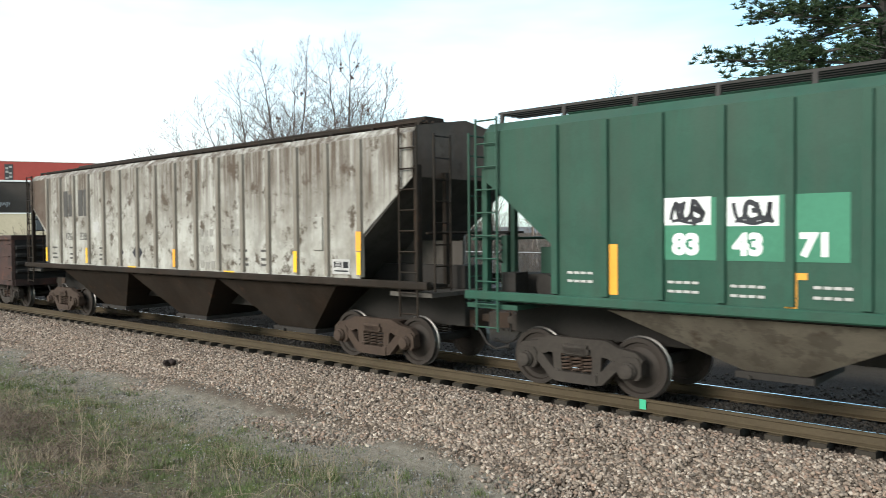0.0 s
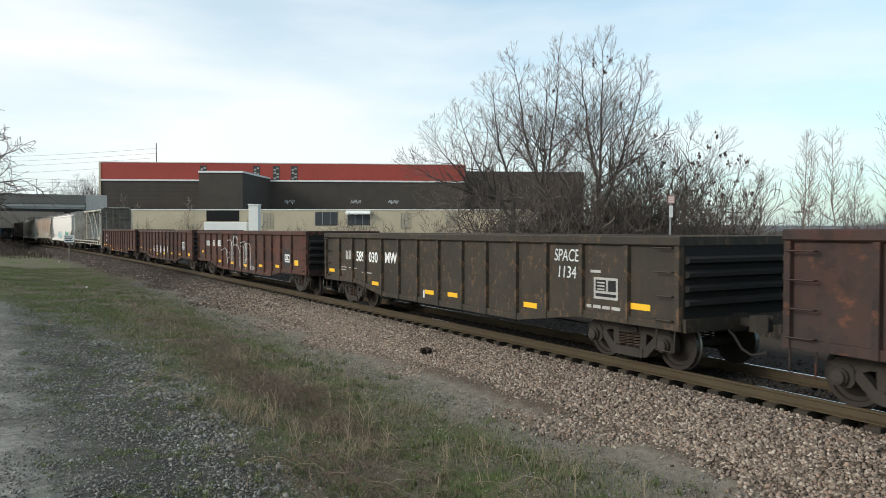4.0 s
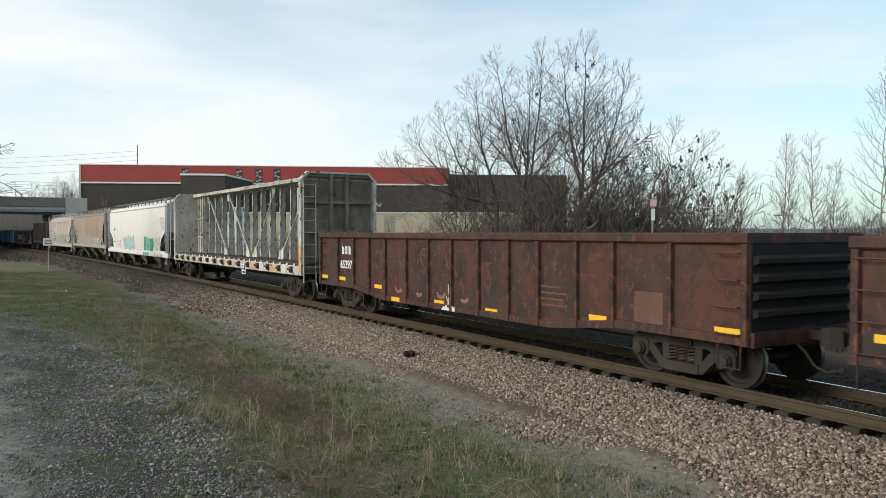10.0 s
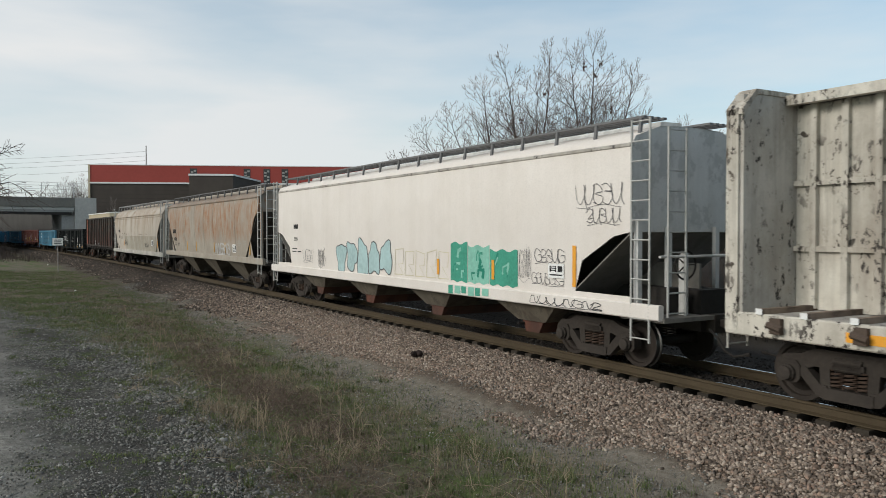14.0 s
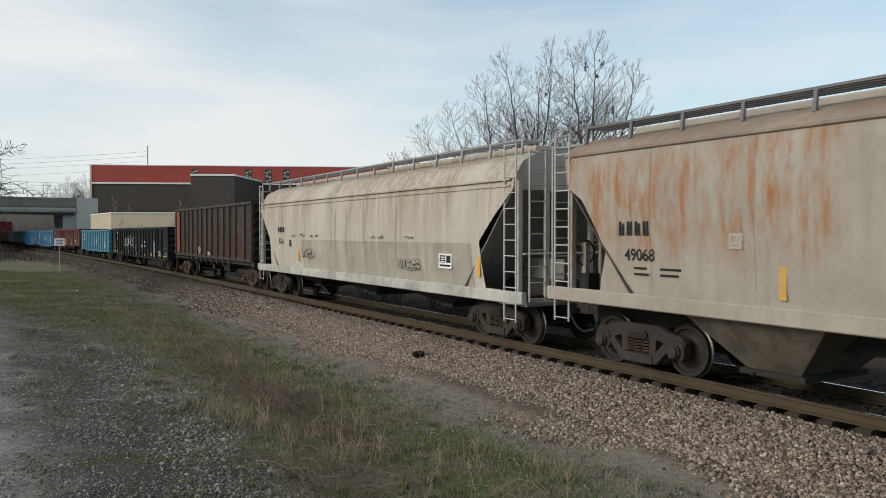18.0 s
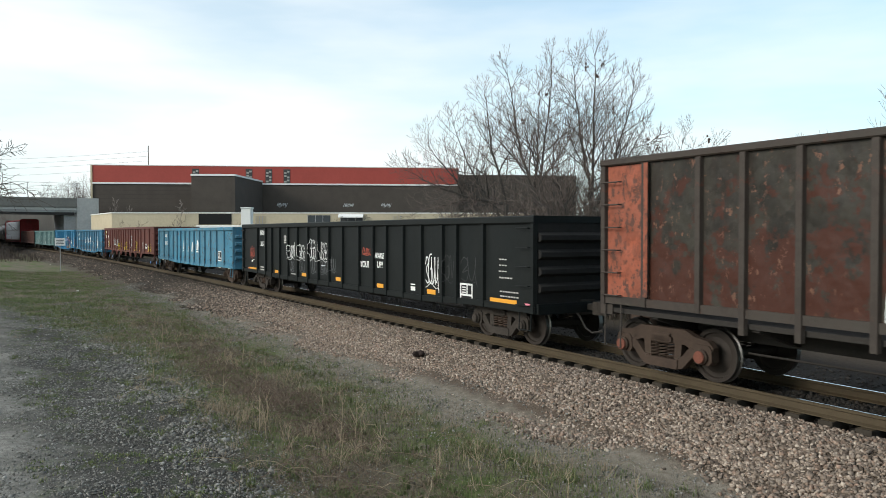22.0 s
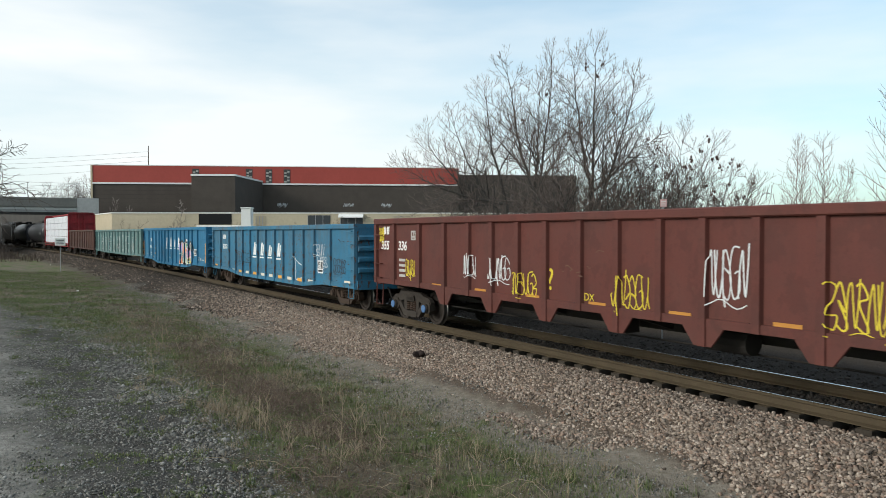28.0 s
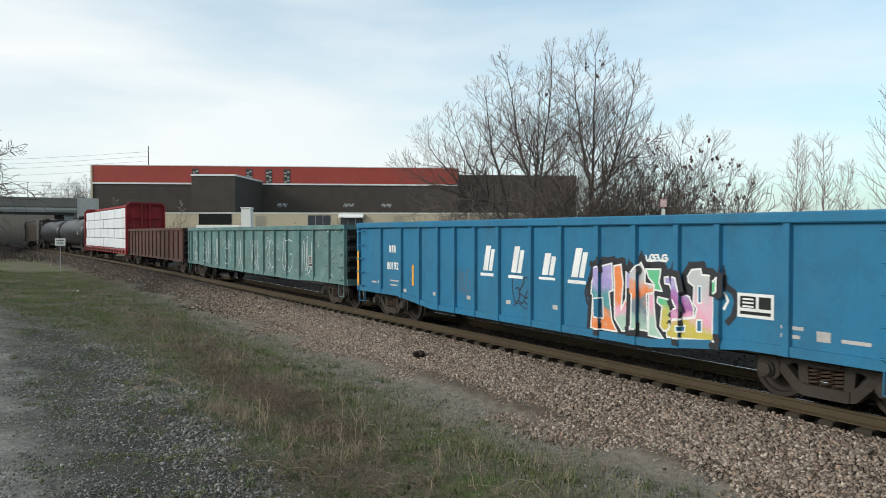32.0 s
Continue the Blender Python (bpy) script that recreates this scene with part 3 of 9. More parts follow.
def scrawl(parent, x, z, w, h, y, material, seed, strokes=4, width=0.035, name="graffiti", label=""):
    """A sprayed tag: a row of looping and hooked strokes with no letters in them."""
    rnd = random.Random(seed)
    g = Geo()
    for i in range(strokes):
        cell = w / strokes
        cx = x + cell * (i + 0.5)
        kind = rnd.randrange(4)
        j = lambda k=0.22: rnd.uniform(-k, k)
        if kind == 0:
            key = [(-0.45, 0.8 + j()), (-0.1, 0.95), (0.3, 0.6 + j()), (-0.25, 0.45 + j()), (0.35, 0.3 + j()), (0.1, 0.02), (-0.45, 0.15)]
        elif kind == 1:
            key = [(0.4, 0.85 + j()), (-0.2, 0.98), (-0.45, 0.5 + j()), (-0.1, 0.05), (0.4, 0.2), (0.35, 0.55), (-0.1, 0.5)]
        elif kind == 2:
            key = [(-0.4, 0.05), (-0.3, 0.7 + j()), (-0.05, 0.95), (0.05, 0.4 + j()), (0.2, 0.1), (0.4, 0.6), (0.5, 1.05 + j())]
        else:
            key = [(-0.45, 0.95), (-0.3, 0.3 + j()), (0.0, 0.05), (0.3, 0.5), (0.35, 0.95), (0.3, 0.3), (0.55, -0.15 + j())]
        pts = []
        for k in range(len(key) - 1):
            p0, p1, p2, p3 = key[max(0, k - 1)], key[k], key[k + 1], key[min(len(key) - 1, k + 2)]
            for q in range(6):
                u = q / 6
                cr = [0.5 * (2 * b + (c - a) * u + (2 * a - 5 * b + 4 * c - d) * u * u + (3 * b - a - 3 * c + d) * u ** 3) for a, b, c, d in zip(p0, p1, p2, p3)]
                pts.append((cx + cell * 1.45 * cr[0], z + h * cr[1]))
        lift = 0.0006 * i
        ribbon(g, pts, width * rnd.uniform(0.8, 1.1), (lambda q, k=lift: y(q) - k) if callable(y) else y - 0.003 - lift)
    # a swoosh beneath
    ribbon(g, [(x + w * k / 8, z - h * (0.06 + 0.08 * math.sin(k * 0.9 + seed))) for k in range(9)], width * 0.6, (lambda q: y(q) - 0.0045) if callable(y) else y - 0.0075)
    return tagged(part(name, g, material, parent), label, kind="stuff")


def consolidated(parent, x, z, y, w=0.75, h=0.55, material=M_WHITE, fill=M_BLACK_MARK):
    """The framed notice panel on a wagon's side: a white frame with bars of small print on black."""
    part("notice_panel", Geo().box(x, x + w, y - 0.003, y, z, z + h), fill, parent, "black notice panel with a white frame")
    t = 0.045
    g = Geo()
    for a, b, c, d in ((0, w, 0, t), (0, w, h - t, h), (0, t, t, h - t), (w - t, w, t, h - t), (w * 0.52, w * 0.52 + t, h * 0.3, h - t), (t, w - t, h * 0.26, h * 0.26 + t)):
        g.box(x + a, x + b, y - 0.0065, y - 0.0031, z + c, z + d)
    for i in range(3):
        g.box(x + 0.09, x + w * 0.45, y - 0.0065, y - 0.0031, z + h * 0.42 + i * h * 0.15, z + h * 0.42 + i * h * 0.15 + h * 0.07)
    part("notice_frame", g, material, parent)


def reflectors(parent, y, spots, material=M_ORANGE, w=0.46, h=0.11):
    me = Geo().box(-w / 2, w / 2, -0.004, 0.0, -h / 2, h / 2).mesh("reflector", material)
    for x, z in spots:
        part("reflector", me, None, parent, "yellow reflective strip", at=(x, y - 0.002, z))


def ladder(parent, x, y, z0, z1, width=0.42, along="x", material=None, rails=True, step=0.31, name="ladder"):
    g = Geo()
    n = int((z1 - z0) / step)
    if rails:
        for d in (0, width):
            a = (x + d, y, z0) if along == "x" else (x, y + d, z0)
            b = (x + d, y, z1) if along == "x" else (x, y + d, z1)
            g.tube([a, b], 0.022, 5)
    for i in range(n + 1):
        z = z0 + 0.06 + i * (z1 - z0 - 0.1) / max(1, n)
        a = (x, y, z)
        b = (x + width, y, z) if along == "x" else (x, y + width, z)
        if rails:
            g.tube([a, b], 0.014, 5)
        else:
            o = 0.06
            back = [(x, y + o, z), (x, y, z), (x + width, y, z), (x + width, y + o, z)] if along == "x" else [(x - o, y, z), (x, y, z), (x, y + width, z), (x - o, y + width, z)]
            g.tube(back, 0.013, 5)
    return part(name, g, material, parent)


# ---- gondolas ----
# near-black finish of end walls that are given no skin of their own
P_END_DARK = plain("end_dark", (0.017, 0.0155, 0.0145), 0.9, 0.0, 0.6, 3)
HALF_W = 1.46


def gondola(label, front_s, rear_s, top, sill, posts, skin, post_skin=None, belly=None, ribs=4, lip=0.16, iron=M_TRUCK, end_skin=None, post_w=0.13, tails=0.0, gussets=(), cap=None, truck_in=1.55):
    """An open gondola wagon. posts: their number, or the places of those between the corner posts; tails: how far the posts reach below the sill; gussets: places of the posts that end in a gusset; top, sill: heights of the rim and of the sides' lower edge at the ends; belly: the lower edge amidships."""
    L = rear_s - front_s
    x1, x0 = L / 2, -L / 2
    post_skin = post_skin or skin
    end_skin = end_skin or P_END_DARK
    w = thing("gondola_wagon", label, "freight wagon", group="wagons of the freight train")
    belly = sill if belly is None else belly
    inx = 2.6
    ramp = 1.9
    low = lambda x: sill if abs(x) > L / 2 - inx else (belly if abs(x) < L / 2 - inx - ramp else belly + (sill - belly) * (abs(x) - (L / 2 - inx - ramp)) / ramp)
    ys = -HALF_W + 0.075
    if isinstance(posts, int):
        post_places = [x0 + 0.07 + (L - 0.14) * i / (posts - 1) for i in range(posts)]
    else:
        post_places = [x0 + 0.07] + posts + [x1 - 0.07]
    outline = [(x0, sill), (x0 + inx, sill), (x0 + inx + ramp, belly), (x1 - inx - ramp, belly), (x1 - inx, sill), (x1, sill), (x1, top), (x0, top)]
    for side in (-1, 1):
        a, b = (ys, ys + 0.03) if side < 0 else (-ys - 0.03, -ys)
        part("side_sheet", Geo().prism_y(outline, a, b), skin, w)
        # bottom chord follows the lower edge
        chord = [(x0, sill), (x0 + inx, sill), (x0 + inx + ramp, belly), (x1 - inx - ramp, belly), (x1 - inx, sill), (x1, sill)]
        c, d = (ys - 0.05, ys - 0.002) if side < 0 else (-ys + 0.002, -ys + 0.05)
        part("side_sill", Geo().prism_y(chord + [(x, z + 0.14) for x, z in chord[::-1]], c, d), post_skin, w)
        # rim
        c, d = (-HALF_W - 0.01, ys + 0.06) if side < 0 else (-ys - 0.06, HALF_W + 0.01)
        part("top_chord", Geo().box(x0, x1, c, d, top - lip, top, 0.02), post_skin, w)
        # posts
        xs = post_places
        store = {}
        for i, x in enumerate(xs):
            zl = round(low(x), 2) - tails * (x in gussets if gussets else abs(x) < L / 2 - 2.8)
            if zl not in store:
                hw, dp = post_w / 2, 0.10
                o = -HALF_W if side < 0 else HALF_W
                yi = ys if side < 0 else -ys
                prof = [(-hw, yi), (-hw * 0.75, o), (hw * 0.75, o), (hw, yi)]
                store[zl] = Geo().prism_z(prof if side < 0 else prof[::-1], zl, top - lip - 0.003).mesh("side_post", post_skin)
            part("side_post", store[zl], None, w, at=(x, 0, 0))
            if x in gussets:
                zs = round(low(x), 2) + 0.02
                c, d = (ys - 0.045, ys - 0.004) if side < 0 else (-ys + 0.004, -ys + 0.045)
                part("side_gusset", Geo().prism_y([(x - 0.17, zl), (x + 0.17, zl), (x + 0.42, zs), (x - 0.42, zs)], c, d), post_skin, w)
    part("floor", Geo().box(x0 + 0.05, x1 - 0.05, ys + 0.032, -ys - 0.032, 1.02, 1.10), M_UNDER, w)
    part("centre_sill", Geo().box(x0 + 0.3, x1 - 0.3, -0.33, 0.33, 0.66, 1.015), M_UNDER, w)
    for i in range(7):
        x = x0 + 1.2 + (L - 2.4) * i / 6
        part("cross_bearer", Geo().prism_x([(-1.30, 0.98), (-0.34, 0.70), (0.34, 0.70), (1.30, 0.98), (1.30, 1.018), (-1.30, 1.018)], x - 0.07, x + 0.07), M_UNDER, w)
    for e, s in ((x1, 1), (x0, -1)):
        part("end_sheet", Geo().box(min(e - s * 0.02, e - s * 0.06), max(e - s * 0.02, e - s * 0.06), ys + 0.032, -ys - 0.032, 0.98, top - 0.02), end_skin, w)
        part("end_chord", Geo().box(min(e, e - s * 0.12) + 0.004, max(e, e - s * 0.12) - 0.004, ys + 0.062, -ys - 0.062, top - lip + 0.01, top - 0.003), post_skin, w)
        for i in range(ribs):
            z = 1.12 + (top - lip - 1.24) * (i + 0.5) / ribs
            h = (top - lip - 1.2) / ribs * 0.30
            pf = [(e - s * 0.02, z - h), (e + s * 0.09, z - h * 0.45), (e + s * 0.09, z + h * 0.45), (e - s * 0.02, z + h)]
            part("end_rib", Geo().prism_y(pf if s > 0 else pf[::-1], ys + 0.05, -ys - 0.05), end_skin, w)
        part("end_sill", Geo().box(min(e - s * 0.25, e + s * 0.06), max(e - s * 0.25, e + s * 0.06), ys + 0.005, -ys - 0.005, sill - 0.02, 0.978), post_skin, w)
    # steps and grab irons at the corners
    for x in (x1 - 0.55, x0 + 0.1):
        for k in range(int((top - sill - 0.3) / 0.40) + 1):
            z = sill + 0.16 + 0.40 * k
            part("grab_iron", Geo().tube([(x, -HALF_W + 0.03, z), (x, -HALF_W - 0.055, z), (x + 0.42, -HALF_W - 0.055, z), (x + 0.42, -HALF_W + 0.03, z)], 0.013, 5), post_skin, w)
        g = Geo()
        g.tube([(x, -HALF_W + 0.06, sill + 0.06), (x, -HALF_W + 0.04, 0.42), (x + 0.4, -HALF_W + 0.04, 0.42), (x + 0.4, -HALF_W + 0.06, sill + 0.06)], 0.016, 5)
        part("corner_step", g, post_skin, w)
    # brake gear under the floor
    g = Geo()
    g.tube([(1.2, -0.75, 0.72), (2.1, -0.75, 0.72)], 0.2, 12)
    g.box(-0.9, -0.5, -0.95, -0.6, 0.60, 0.98)
    g.tube([(-L / 2 + 2.5, -0.55, 0.52), (L / 2 - 2.5, -0.55, 0.52)], 0.02, 5)
    part("brake_gear", g, M_UNDER, w)
    spread = L / 2 - truck_in
    sets = running_gear(w, x1, x0, spread, iron, cap)
    WAGONS.append((w, (front_s + rear_s) / 2, spread, sets))
    def face(x):
        # how far out the painted surface lies at x: on a post or on the sheet between
        off = min(abs(x - p) for p in post_places)
        return -HALF_W - 0.004 if off < post_w * 0.55 else ys - 0.004
    return w, x0, x1, face


# ---- covered hoppers ----
def hopper(label, front_s, rear_s, levels, skin, sill_z, cut_x, slope_skin, ribs=0, rib_skin=None, bays=3, iron=M_TRUCK, walk_z=4.4, walk_skin=None, end_skin=None, bay_skin=None, sill_skin=None, rail_white=True, chute=(0.40, 0.62, 0.55), bay_half=None, pitch=None, gate_skin=None, roof=None, seams=(), lines=(), rib_span=None, sill_h=(0.16, 0.10), plate_skin=None, truck_in=2.1, brake_end=-1):
    """A covered hopper wagon. levels: (half width, height, x by which the side stops short of the end), from the sill up to the roof's ridge. chute: half length, half width and height of a bay's foot; bay_half, pitch: a bay's half length at the top and the way from bay to bay; roof: (height, skin) from which the roof begins; seams: places of the upright weld seams."""
    L = rear_s - front_s
    E = L / 2
    w = thing("hopper_wagon", label, "freight wagon", group="wagons of the freight train")
    end_skin = end_skin or skin
    sill_skin = sill_skin or skin
    bay_skin = bay_skin or skin
    walk_skin = walk_skin or M_GALV
    rib_skin = rib_skin or skin
    n = 24
    for side in (-1, 1):
        vs, fs = [], []
        for y, z, short in levels:
            for i in range(n + 1):
                vs.append(((E - short) * (2 * i / n - 1), side * y, z))
        for j in range(len(levels) - 1):
            for i in range(n):
                a, b, c, d = j * (n + 1) + i, j * (n + 1) + i + 1, (j + 1) * (n + 1) + i + 1, (j + 1) * (n + 1) + i
                fs.append((a, b, c, d) if side < 0 else (d, c, b, a))
        cut = [j for j, l in enumerate(levels) if roof and l[1] >= roof[0]][0] * n if roof else len(fs)
        part("side_sheet", Geo().add(vs, fs[:cut]), skin, w, smooth=not ribs)
        if roof:
            part("roof_sheet", Geo().add(vs, fs[cut:]), roof[1], w, "dusty brown roof sheet", smooth=True)
            part("roof_edge", Geo().box(-E + 0.56, E - 0.56, *sorted((side * 1.42, side * 1.515)), roof[0] - 0.035, roof[0] + 0.035, 0.015), roof[1], w)
    for x in seams:
        part("weld_seam", Geo().tube([(x, -y - 0.002, z) for y, z, q in levels[1:-2]], 0.008, 4), skin, w)
    # end plates above the slope, and the slope sheets that run in under them
    top_levels = [(y, z) for y, z, s in levels if z >= cut_x[1] - 0.01]
    short = [s for y, z, s in levels if z >= cut_x[1] - 0.01][0]
    yy = top_levels[0][0]
    for s in (1, -1):
        e = s * (E - short - 0.01)
        ring = [(-y, z) for y, z in top_levels] + [(y, z) for y, z in top_levels[::-1]]
        part("end_plate", Geo().prism_x(ring, min(e, e - s * 0.03), max(e, e - s * 0.03)), plate_skin or end_skin, w)
        xi = s * (E - cut_x[0] - 0.9)
        g = Geo().add([(e, -yy + 0.02, cut_x[1]), (e, yy - 0.02, cut_x[1]), (xi, yy - 0.02, sill_z), (xi, -yy + 0.02, sill_z),
                       (e - s * 0.04, -yy + 0.02, cut_x[1]), (e - s * 0.04, yy - 0.02, cut_x[1]), (xi - s * 0.04, yy - 0.02, sill_z), (xi - s * 0.04, -yy + 0.02, sill_z)],
                      [(0, 1, 2, 3), (7, 6, 5, 4), (0, 4, 5, 1), (1, 5, 6, 2), (2, 6, 7, 3), (3, 7, 4, 0)])
        part("slope_sheet", g, slope_skin, w)
        # bulkhead web and braces under the slope
        part("end_web", Geo().box(min(xi, s * (E - 0.5)), max(xi, s * (E - 0.5)), -0.03, 0.03, sill_z - 0.1, sill_z + 0.75), slope_skin, w)
        for y in (-1.36, 1.36):
            part("corner_post", Geo().box(min(e, e + s * 0.1), max(e, e + s * 0.1), y - 0.05, y + 0.05, sill_z - 0.1, cut_x[1] + 0.2), end_skin, w)
        for y in (-0.62, 0.62):
            part("end_post", Geo().box(min(e + s * 0.01, e + s * 0.09), max(e + s * 0.01, e + s * 0.09), y - 0.05, y + 0.05, sill_z - 0.02, cut_x[1] + 0.1), end_skin, w)
        # air reservoir and brake valve on the end platform
        if s == brake_end:
            part("air_reservoir", Geo().tube([(s * (E - 0.95), -0.55, sill_z + 0.12), (s * (E - 0.95), 0.55, sill_z + 0.12)], 0.19, 12), M_UNDER, w)
            part("brake_cylinder", Geo().tube([(s * (E - 0.55), 0.25, sill_z + 0.10), (s * (E - 0.55), 0.85, sill_z + 0.10)], 0.14, 10), M_UNDER, w)
            part("brake_valve", Geo().box(s * (E - 0.5) - 0.14, s * (E - 0.5) + 0.14, -0.95, -0.6, sill_z - 0.11, sill_z + 0.35), M_UNDER, w)
            part("brake_chain_guard", Geo().box(s * (E - 0.26) - 0.06, s * (E - 0.26) + 0.06, -0.75, -0.65, sill_z - 0.11, sill_z + 0.95), end_skin, w)
        px = s * (E - 0.02)
        part("end_platform", Geo().box(min(px, px - s * 1.0), max(px, px - s * 1.0), -1.42, 1.42, sill_z - 0.20, sill_z - 0.125), slope_skin, w)
        part("end_rail", Geo().tube([(px - s * 0.12, -1.4, sill_z + 0.9), (px - s * 0.12, 1.4, sill_z + 0.9)], 0.025, 6), end_skin, w)
    # side sill
    for side in (-1, 1):
        a, b = (-1.52, -1.40) if side < 0 else (1.40, 1.52)
        part("side_sill", Geo().box(-E + 0.05, E - 0.05, a, b, sill_z - sill_h[0], sill_z + sill_h[1], 0.02), sill_skin, w)
    part("centre_sill", Geo().box(-E + 0.2, E - 0.2, -0.33, 0.33, 0.72, sill_z + 0.3), M_UNDER, w)
    # discharge bays
    room = L - 2 * cut_x[0] - 1.5
    for i in range(bays):
        cx = (pitch or room / bays) * (i - (bays - 1) / 2)
        hw = bay_half or room / bays / 2 * (0.98 if ribs else 0.90)
        lo, yl, zl = chute
        top = [(cx - hw, -1.36, sill_z - 0.10), (cx + hw, -1.36, sill_z - 0.10), (cx + hw, 1.36, sill_z - 0.10), (cx - hw, 1.36, sill_z - 0.10)]
        bot = [(cx - lo, -yl, zl), (cx + lo, -yl, zl), (cx + lo, yl, zl), (cx - lo, yl, zl)]
        bay = part("hopper_bay", Geo().add(top + bot, [(0, 1, 5, 4), (1, 2, 6, 5), (2, 3, 7, 6), (3, 0, 4, 7), (4, 5, 6, 7)]), bay_skin, w)
        if gate_skin:
            part("outlet_gate", Geo().prism_y([(cx - 0.36, zl - 0.002), (cx - 0.22, zl - 0.24), (cx + 0.22, zl - 0.24), (cx + 0.36, zl - 0.002)], -yl + 0.04, yl - 0.04), gate_skin, bay, "rust-red outlet gate")
        else:
            part("outlet_gate", Geo().box(cx - lo - 0.1, cx + lo + 0.1, -yl - 0.06, yl + 0.06, zl - 0.09, zl - 0.002), M_UNDER, bay)
        part("gate_shaft", Geo().tube([(cx - 0.3, -yl - 0.12, zl - 0.07), (cx - 0.3, yl + 0.12, zl - 0.07)], 0.03, 6), M_UNDER, bay)
    # added dark plate: makes the gaps between the bays black as in shade
    part("void_shade_plate", Geo().box(-E + 0.6, E - 0.6, -1.38, 1.38, sill_z - 0.09, sill_z - 0.03), M_UNDER, w)
    # ribs
    if ribs:
        y, zt = levels[-3][0], levels[-3][1]
        me = Geo().prism_z([(-0.07, -1.42), (-0.05, -1.50), (0.05, -1.50), (0.07, -1.42)], sill_z + 0.101, zt - 0.02).mesh("side_rib", rib_skin)
        me2 = Geo().prism_z([(-0.07, 1.42), (0.07, 1.42), (0.05, 1.50), (-0.05, 1.50)], sill_z + 0.101, zt - 0.02).mesh("side_rib", rib_skin)
        span = rib_span or 2 * (E - cut_x[0] - 0.07)
        for i in range(ribs):
            x = -span / 2 + span * i / (ribs - 1)
            part("side_rib", me, None, w, at=(x, 0, 0))
            part("side_rib", me2, None, w, at=(x, 0, 0))
    for z in lines:
        y = max(y for y, zz, s in levels if abs(zz - z) < 0.3)
        part("seam_strip", Geo().box(-E + 0.5, E - 0.5, -y - 0.012, -y + 0.05, z - 0.02, z + 0.02), end_skin, w)
    # roof hatches and running boards
    ridge = levels[-1][1]
    part("roof_hatch", Geo().box(-E + 1.2, E - 1.2, -0.28, 0.28, ridge - 0.02, ridge + 0.14, 0.03), end_skin, w)
    for y in (-0.85, 0.85):
        g = Geo()
        for k in range(4):
            g.box(-E + short + 0.05, E - short - 0.05, y - 0.30 + k * 0.16, y - 0.30 + k * 0.16 + 0.09, walk_z - 0.04, walk_z)
        part("running_board", g, walk_skin, w, "grey steel running board")
    legs = Geo().prism_x([(-1.20, -0.34), (-1.15, -0.34), (-1.10, 0.0), (-1.15, 0.0)], -0.03, 0.03).mesh("board_bracket", walk_skin)
    m = int(L / 1.25)
    for i in range(m + 1):
        part("board_bracket", legs, None, w, at=(-E + short + 0.12 + (L - 2 * short - 0.24) * i / m, 0, walk_z))
    # ladders at the near corners, one at each end
    for s in (1, -1):
        x = s * (E - 0.28)
        ladder(w, x - (0.42 if s > 0 else 0.0), -1.50, sill_z - 0.55, walk_z - 0.12, 0.42, "x", M_LADDER_WHITE if rail_white else end_skin, True, 0.34)
        ladder(w, s * (E - 0.01), -1.35, sill_z - 0.1, walk_z - 0.3, 0.42, "y", M_LADDER_WHITE if rail_white else end_skin, True, 0.34)
    # hand-brake wheel on the trailing end
    g = Geo()
    bx = brake_end * (E - 0.22)
    for k in range(20):
        a, b = 2 * math.pi * k / 20, 2 * math.pi * (k + 1) / 20
        g.tube([(bx, -0.7 + 0.25 * math.cos(a), sill_z + 0.75 + 0.25 * math.sin(a)), (bx, -0.7 + 0.25 * math.cos(b), sill_z + 0.75 + 0.25 * math.sin(b))], 0.018, 5, False)
    for k in range(5):
        a = 2 * math.pi * k / 5
        g.tube([(bx, -0.7, sill_z + 0.75), (bx, -0.7 + 0.25 * math.cos(a), sill_z + 0.75 + 0.25 * math.sin(a))], 0.012, 4)
    part("brake_wheel", g, M_UNDER, w)
    spread = E - truck_in
    sets = running_gear(w, E, -E, spread, iron)
    WAGONS.append((w, (front_s + rear_s) / 2, spread, sets))
    return w, -E, E


M_LADDER_WHITE = plain("ladder_paint", (0.42, 0.415, 0.39), 0.6, 0.0, 0.4, 6)


# ---- centre-beam flats ----
M_WRAP = plain("white_wrap", (0.66, 0.67, 0.70), 0.45, 0, 0.3, 3.0, 0.5)
M_STRAP = plain("blue_grey_strap", (0.20, 0.22, 0.27), 0.5, 0, 0.3, 5)
M_WINCH = plain("rusty_winch", (0.085, 0.062, 0.048), 0.85, 0.1, 0.6, 8)


